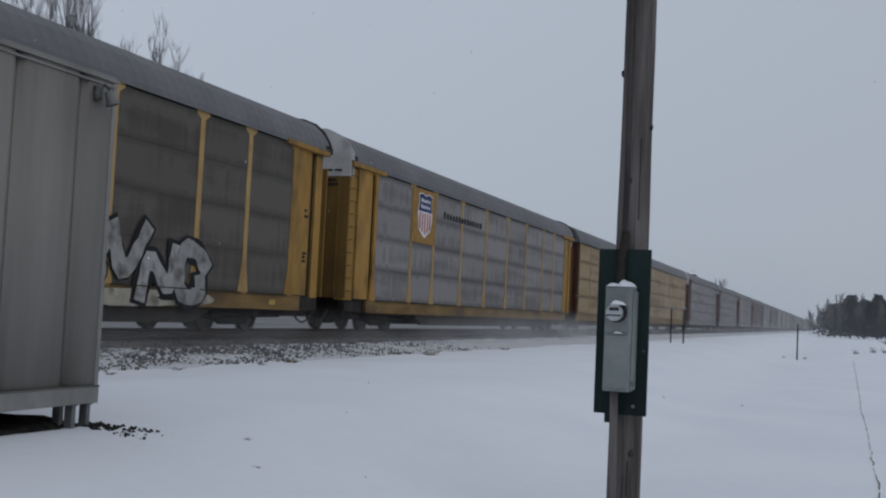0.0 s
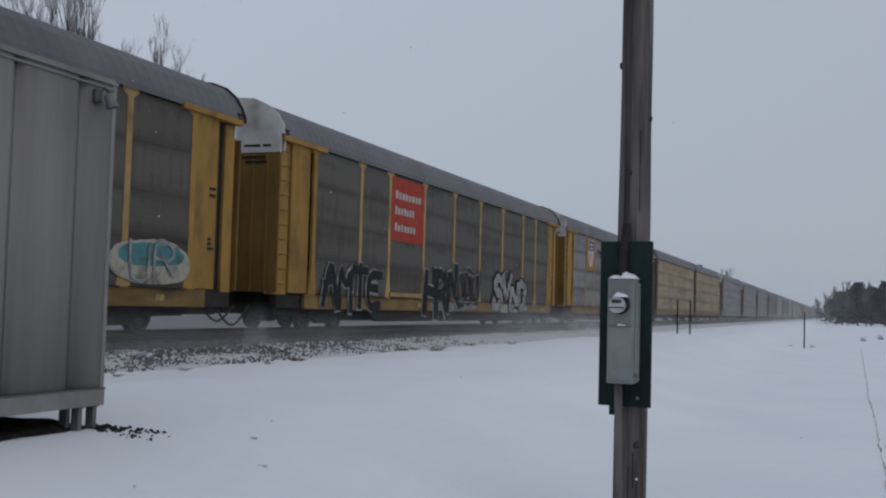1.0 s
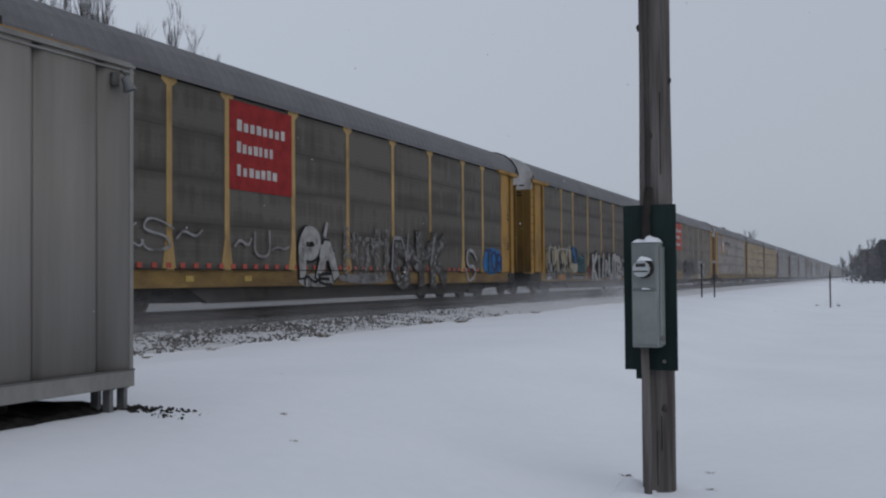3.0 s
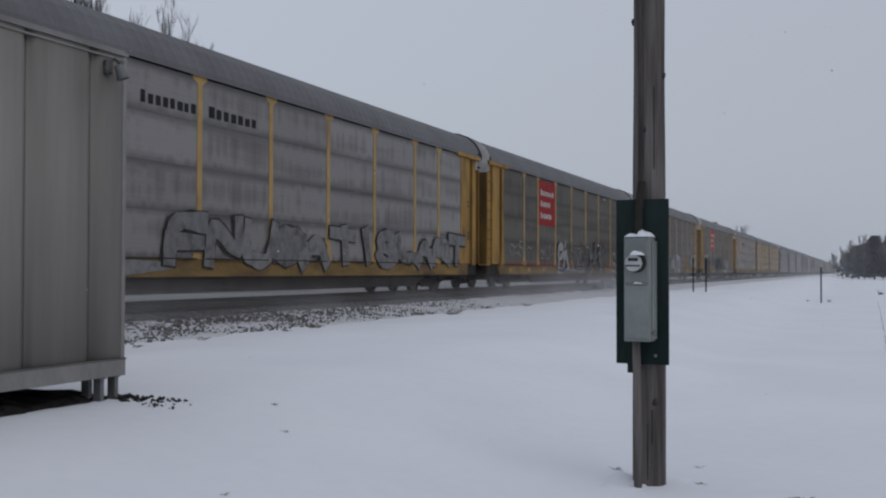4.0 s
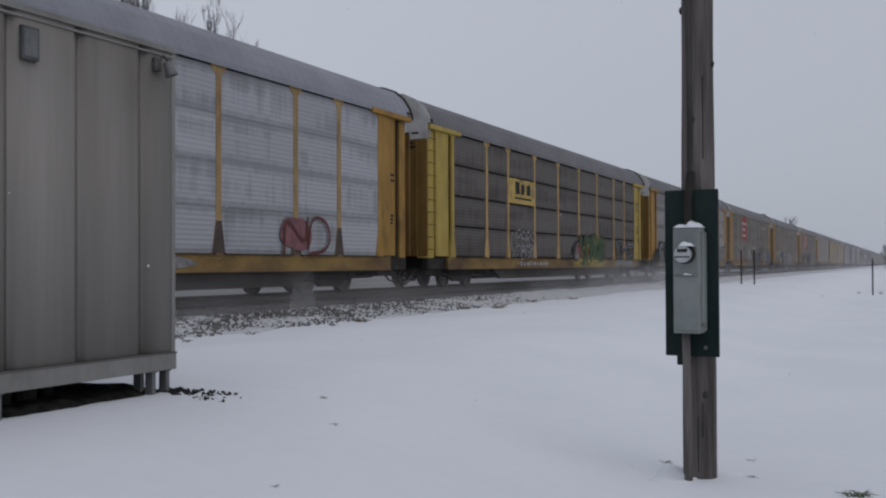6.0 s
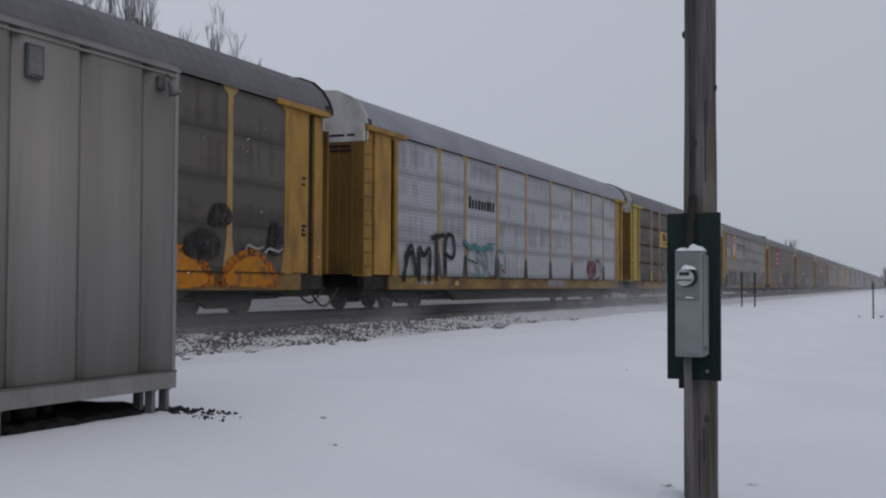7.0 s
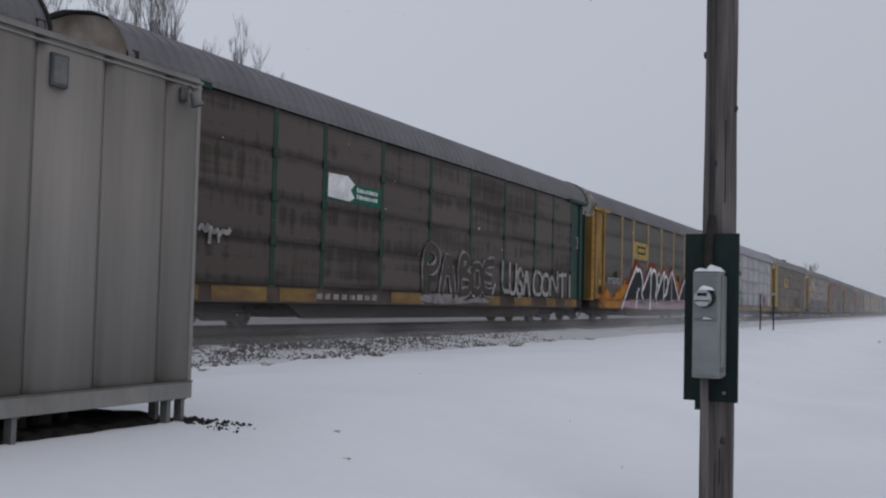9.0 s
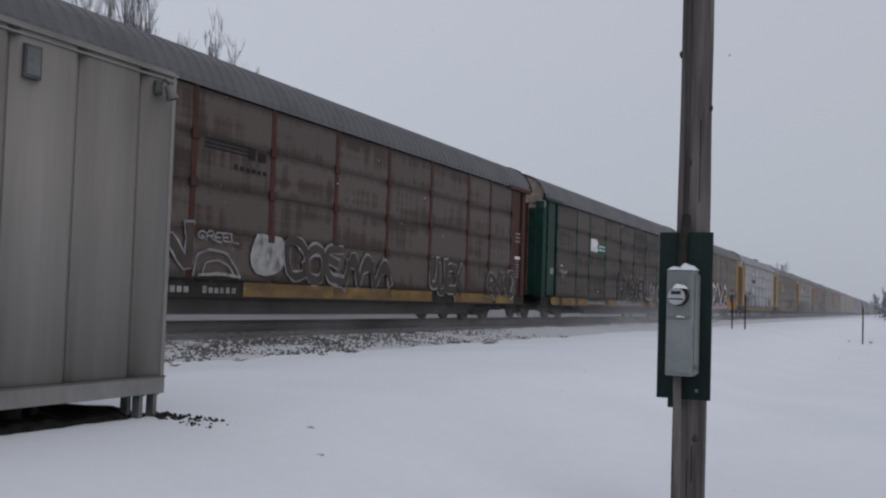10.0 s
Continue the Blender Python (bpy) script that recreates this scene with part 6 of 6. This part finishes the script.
# ---- trees ----
def branch(bm_wood, bm_twig, start, heading, length, radius, depth, rnd, thin=0.006):
    steps = 4
    pts, p, d = [start], Vector(start), Vector(heading)
    for i in range(steps):
        d = (d + Vector((rnd.uniform(-1, 1), rnd.uniform(-1, 1), rnd.uniform(-0.3, 0.7))) * 0.11).normalized()
        p = p + d * length / steps
        pts.append(p.copy())
    radii = [max(thin, radius) * (1 - 0.55 * i / steps) for i in range(steps + 1)]
    add_tube(bm_wood if radius > 0.035 else bm_twig, pts, radii, 6 if radius > 0.05 else 3, caps=False)
    if depth == 0:
        return
    for i in range(rnd.choice((3, 4, 4)) if depth > 1 else 5):
        u = rnd.uniform(0.35, 1.0)
        j = min(steps - 1, int(u * steps))
        base = pts[j].lerp(pts[j + 1], u * steps - j) if u < 1 else pts[-1]
        spread = Vector((rnd.uniform(-1, 1), rnd.uniform(-1, 1), rnd.uniform(0.35, 1.0))).normalized()
        branch(bm_wood, bm_twig, base, (d * 0.80 + spread * 0.42 + Vector((0, 0, 0.22))).normalized(), length * rnd.uniform(0.5, 0.72), radius * 0.45, depth - 1, rnd, thin)


def bare_tree(x, y, height, seed, depth=4, girth=0.011, thin=0.006):
    rnd = random.Random(seed)
    tree = thing("bare_tree", pose(x, y, ground_z(x, y) - 0.1), "leafless deciduous tree with fine upright twigs", "tree", "bare trees")
    wood, twig = bmesh.new(), bmesh.new()
    trunk_r = height * girth
    pts = [(0.15 * math.sin(u * 3 + seed) * u, 0.12 * math.sin(u * 2.3 + seed) * u, height * 0.62 * u) for u in np.linspace(0, 1, 7)]
    add_tube(wood, pts, [trunk_r * (1 - 0.6 * u) for u in np.linspace(0, 1, 7)], 8)
    for i in range(11):
        u = 0.28 + 0.72 * i / 10
        j = min(5, int(u * 6))
        base = Vector(pts[j]).lerp(Vector(pts[j + 1]), u * 6 - j)
        a = i * 2.4 + rnd.uniform(-0.4, 0.4)
        lift = 0.9 + 0.9 * u
        branch(wood, twig, base, Vector((math.cos(a), math.sin(a), lift * 2.0)).normalized(), height * (0.30 - 0.08 * u) * rnd.uniform(0.8, 1.15), trunk_r * (0.5 - 0.22 * u), depth - 1, rnd, thin)
    part("trunk", wood, BARK, tree)
    part("crown", twig, TWIG, tree, "crown of fine bare twigs")


def evergreen(x, y, height, width, seed):
    """A dark rounded conifer: clumps of small blades round a trunk, with gaps."""
    rnd = random.Random(seed)
    tree = thing("evergreen_tree", pose(x, y, ground_z(x, y) - 0.1), "dark dense evergreen tree far across the snow", "tree", "far grove")
    part("trunk", add_tube(bmesh.new(), [(0, 0, 0), (0.1, 0, height * 0.5), (0, 0.1, height * 0.93)], [height * 0.028, height * 0.018, 0.03], 7), BARK, tree)
    verts, faces = [], []
    for i in range(1500):
        u = rnd.random() ** 0.8
        z = height * (0.06 + 0.94 * u)
        rim = width * (0.55 + 0.45 * math.sin(math.pi * min(1, 0.15 + u * 0.9))) * (1 - 0.75 * u ** 3)
        a = rnd.uniform(0, 2 * math.pi)
        lobes = 1 + 0.28 * math.sin(3 * a + seed) * math.cos(5 * u + seed)
        r = rim * lobes * math.sqrt(rnd.random())
        c, size = Vector((r * math.cos(a), r * math.sin(a), z)), rnd.uniform(0.28, 0.65)
        for q in range(3):
            d1 = Vector((rnd.uniform(-1, 1), rnd.uniform(-1, 1), rnd.uniform(-0.6, 0.9))) * size
            d2 = Vector((rnd.uniform(-1, 1), rnd.uniform(-1, 1), rnd.uniform(-0.6, 0.6))) * size * 0.6
            base = len(verts)
            verts += [tuple(c - d1 * 0.5), tuple(c + d2), tuple(c + d1), tuple(c - d2)]
            faces.append((base, base + 1, base + 2, base + 3))
    me = bpy.data.meshes.new("crown")
    me.from_pydata(verts, [], faces)
    me.materials.append(NEEDLE)
    crown = new("crown", me)
    crown.parent = tree


bare_tree(-36.75, 43.6, 18.6, 3, 5, thin=0.007)
bare_tree(-38.9, 43.2, 18.0, 8, 5, thin=0.007)
bare_tree(-33.05, 45.4, 14.9, 12, 5, 0.008)
bare_tree(-42.3, 41.6, 18.0, 21, 5, thin=0.007)
bare_tree(-35.8, 44.6, 15.2, 27, 5, 0.008)
bare_tree(-30.0, 310.0, 15.2, 30, 4, 0.010, 0.018)
grove = random.Random(14)
for i in range(22):
    x = 1.2 + 2.7 * i + grove.uniform(-0.8, 0.8)
    evergreen(x, 236 + grove.uniform(-6, 8), (6.4 if i == 0 else 8.0) + grove.uniform(-0.6, 1.2), 3.6 + grove.uniform(-0.5, 0.8), 40 + i)
for i, (dx, dy, h) in enumerate(((-4.2, 0, 5.0), (-2.4, 3, 6.6), (-0.6, -3, 7.8), (1.6, -6, 8.4), (5.0, -7, 8.6), (9, -7, 8.2), (14.5, -7, 8.6), (19, -8, 8.2), (25.5, -8, 8.4))):
    bare_tree(dx, 232 + dy, h, 60 + i, 4, 0.012, 0.02)


# ---- weeds, brush and marks on the snow ----
def tuft(name, x, y, size, count, mat, label, seed, flat=0.5):
    rnd = random.Random(seed)
    bm = bmesh.new()
    for i in range(count):
        a, reach = rnd.uniform(0, 6.283), rnd.uniform(0.3, 1.0) * size
        x0, y0 = rnd.uniform(-0.4, 0.4) * size, rnd.uniform(-0.4, 0.4) * size
        h = reach * rnd.uniform(0.3, 1.0) * flat
        add_tube(bm, [(x0, y0, -0.02), (x0 + math.cos(a) * reach * 0.4, y0 + math.sin(a) * reach * 0.4, h * 0.8), (x0 + math.cos(a) * reach, y0 + math.sin(a) * reach, h * rnd.uniform(0.5, 1.1))], [size * 0.035, size * 0.03, size * 0.008], 3, caps=False)
    ob = new(name, to_mesh(name, bm, mat))
    ob.matrix_world = pose(x, y, ground_z(x, y))
    tagged(ob, label, "weeds", kind="stuff")


tuft("green_weed", -0.33, 7.55, 0.12, 40, WEED, "frosted low green weeds poking through snow", 1, 0.45)
tuft("green_weed", -0.02, 7.25, 0.09, 30, WEED, "frosted low green weeds poking through snow", 2, 0.4)
for i, (x, y, s, n) in enumerate(((-10.35, 25.1, 0.22, 34), (-9.65, 25.6, 0.22, 34), (-10.25, 30.0, 0.20, 26), (-10.2, 27.6, 0.14, 18), (-9.9, 18.6, 0.22, 26), (-9.75, 17.2, 0.16, 20), (-10.0, 33.5, 0.2, 22), (-9.8, 14.6, 0.14, 16), (-9.7, 12.8, 0.12, 16))):
    tuft("dead_grass", x, y, s, n, GRASS, "dead grass tufts at the ballast edge", 10 + i, 0.5)
for i, (x, y, s) in enumerate(((-1.72, 8.25, 0.07), (-1.05, 7.95, 0.05), (-1.15, 8.6, 0.05), (-3.9, 6.9, 0.05), (-2.0, 5.6, 0.03), (-4.4, 7.6, 0.05), (-3.4, 5.3, 0.04))):
    tuft("dead_grass", x, y, s, 16, GRASS, "few dead stalks lying on the snow", 30 + i, 0.35)
for i, (x, y, s) in enumerate(((-2.3, 57.5, 0.14), (-1.3, 58.2, 0.18), (1.4, 71.0, 0.35), (2.6, 76.0, 0.45), (3.6, 82.0, 0.5), (6.0, 96.0, 0.8), (7, 150, 1.3), (9.5, 128, 1.2))):
    tuft("dry_brush", x, y, s, 16, TWIG, "low dry brush standing in the snow", 50 + i, 1.1)


def far_field():
    """Field beyond the railway, a darker grey than the near snow."""
    xs = [-2500, -1200, -600, -300, -180, -120, -90, -70, -56, -46, -38, -32, -27, -23, -21, -20]
    ys = axis_steps(-20, 80, 2.0, -600, 4000, 1.2)
    verts = [(x, y, ground_z(x, y) + (0.10 + 0.02 * noise.noise((x * 0.3, y * 0.3, 5)) if x < -20.5 else -0.10)) for y in ys for x in xs]
    n = len(xs)
    faces = [(q * n + i, q * n + i + 1, (q + 1) * n + i + 1, (q + 1) * n + i) for q in range(len(ys) - 1) for i in range(n - 1)]
    me = bpy.data.meshes.new("far_field")
    me.from_pydata(verts, [], faces)
    me.materials.append(FIELD)
    tagged(new("far_field", me), "grey field beyond the railway, darker than the near snow", "field", kind="structure")


far_field()


def signal_mast(x, y):
    """A railway signal whose dark top rises above the roofs of the train."""
    mast = thing("railway_signal", pose(x, y, 0.3), "dark railway signal on a tall mast beyond the train", "railway signal")
    part("mast", add_tube(bmesh.new(), [(0, 0, -0.5), (0, 0, 7.7)], [0.09, 0.07], 10), GALV, mast)
    part("base", bevelled(box(-0.3, 0.3, -0.3, 0.3, -0.6, 0.1), 0.03), GALV, mast)
    head = part("signal_head", bevelled(box(-0.30, 0.30, -0.2, -0.08, 6.7, 7.8), 0.12, 3), BLACK, mast, "black signal backplate")
    for z in (6.98, 7.27, 7.56):
        part("hood", add_lathe(bmesh.new(), [(0.10, -0.2), (0.13, -0.2), (0.12, -0.45), (0.11, -0.45)], "y", (0, 0, z), 12), BLACK, head)


signal_mast(-17.4, 145.0)


def rut():
    """A thin line of dead grass along an old wheel track."""
    rnd = random.Random(5)
    bm = bmesh.new()
    y = 9.0
    while y < 60:
        x = 0.42 + 0.0125 * (y - 8) + 0.05 * noise.noise((0, y * 0.15, 3))
        w, ln = rnd.uniform(0.002, 0.007), rnd.uniform(0.3, 1.1)
        x2 = 0.42 + 0.0125 * (y + ln - 8) + 0.05 * noise.noise((0, (y + ln) * 0.15, 3))
        add_tube(bm, [(x, y, ground_z(x, y) + 0.002), ((x + x2) / 2 + rnd.uniform(-0.02, 0.02), y + ln / 2, ground_z(x, y + ln / 2) + 0.012), (x2, y + ln, ground_z(x2, y + ln) + 0.002)], w, 4)
        y += ln * rnd.uniform(0.9, 1.5)
    tagged(new("wheel_rut", to_mesh("wheel_rut", bm, GRASS)), "thin line of dead grass along an old rut", "rut", kind="stuff")


rut()


# ---- blown and falling snow ----
FLAKES = []
PUFFS = []
DRIFTS = []


def wavy_sheet(x0, x1, y0, y1, height, wave, nu, nv):
    """A rippled upright sheet of powder along a line on the ground."""
    verts, faces = [], []
    for j in range(nv):
        for i in range(nu):
            u, v = i / (nu - 1), j / (nv - 1)
            x, y = x0 + (x1 - x0) * u, y0 + (y1 - y0) * u
            off = wave * noise.noise((x * 0.11, y * 0.21, v * 1.5))
            verts.append((x + off + 0.3 * wave * v, y + 0.2 * off, height * v))
    for j in range(nv - 1):
        for i in range(nu - 1):
            faces.append((j * nu + i, j * nu + i + 1, (j + 1) * nu + i + 1, (j + 1) * nu + i))
    me = bpy.data.meshes.new("blown_snow")
    me.from_pydata(verts, [], faces)
    for p in me.polygons:
        p.use_smooth = True
    return me


def snow_powder():
    """Low powder that rides along beside the wheels, and haze sheets farther down the line."""
    for n in range(5):
        me = wavy_sheet(0, 0, -55, 55, 1.3, 0.45, 140, 8)
        me.materials.append(VEIL)
        PUFFS.append((tagged(new("blown_snow", me), "thin wisps of snow dust whirled up by the train", "blown snow", kind="stuff"), n))
    for x, y0, y1 in ((0.55, 30, 150), (1.15, 30, 170)):
        me = wavy_sheet(0, 0, y0, y1, 1.8, 0.5, 160, 10)
        me.materials.append(PLUME)
        DRIFTS.append(tagged(new("snow_plume", me), "low cloud of snow dust hanging beside the passing train", "blown snow", kind="stuff"))
        DRIFTS[-1]["off"] = x
    # upright translucent sheets across the track stand in for distance haze
    for y in (60, 122, 170, 280, 460):
        me = wavy_sheet(-0.55 * y, 8.0, 0, 0, 15.0, 3.0, 60, 10)
        me.materials.append(TRACK_HAZE)
        ob = tagged(new("haze_sheet", me), "faint snow haze put into a translucent sheet down the line", "drifting snow", kind="stuff")
        ob.matrix_world = pose(0, y, -0.1)
        ob.visible_shadow = False


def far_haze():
    # one added white sheet pales the grove in place of haze
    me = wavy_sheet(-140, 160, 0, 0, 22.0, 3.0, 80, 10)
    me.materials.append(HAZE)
    ob = tagged(new("distant_haze", me), "pale haze put into a translucent sheet before the distant trees", "snow haze", kind="stuff")
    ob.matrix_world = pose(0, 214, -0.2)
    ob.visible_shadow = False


far_haze()


def snowflakes():
    rnd = random.Random(9)
    verts, faces = [], []
    for i in range(900):
        x, y, z = rnd.uniform(-26, 4), rnd.uniform(2.2, 30), rnd.uniform(0.3, 12)
        r, base = 0.0035 + 0.011 * rnd.random() ** 3, len(verts)
        for d in ((r, 0, 0), (-r, 0, 0), (0, r, 0), (0, -r, 0), (0, 0, r), (0, 0, -r)):
            verts.append((x + d[0], y + d[1], z + d[2]))
        for f in ((0, 2, 4), (2, 1, 4), (1, 3, 4), (3, 0, 4), (2, 0, 5), (1, 2, 5), (3, 1, 5), (0, 3, 5)):
            faces.append(tuple(base + q for q in f))
    me = bpy.data.meshes.new("falling_snow")
    me.from_pydata(verts, [], faces)
    me.materials.append(WHITE)
    ob = new("falling_snow", me)
    tagged(ob, "sparse snowflakes drifting through the air", "falling snow", kind="stuff")
    FLAKES.append(ob)


snow_powder()
snowflakes()


def motions():
    for k, car in TRAIN.items():
        walk(car, [(t, pose(SIDE, y - PITCH * k + SLACK.get(k, 0.0), RAIL)) for t, y in LEAD])
    for ob, n in PUFFS:
        # the powder falls behind the cars a little as it rides along
        walk(ob, [(t, pose(SIDE + 0.65, -165 + n * 109.0 + 0.9 * (y - LEAD[0][1]), 0.58)) for t, y in LEAD])
    for ob in DRIFTS:
        walk(ob, [(0, pose(SIDE + ob["off"], 0, 0.50)), (10, pose(SIDE + ob["off"] + 0.1, 9.0, 0.50))])
    for ob in FLAKES:
        walk(ob, [(0, pose(0, 0, 0)), (10, pose(11.0, 4.0, -4.0))])


motions()
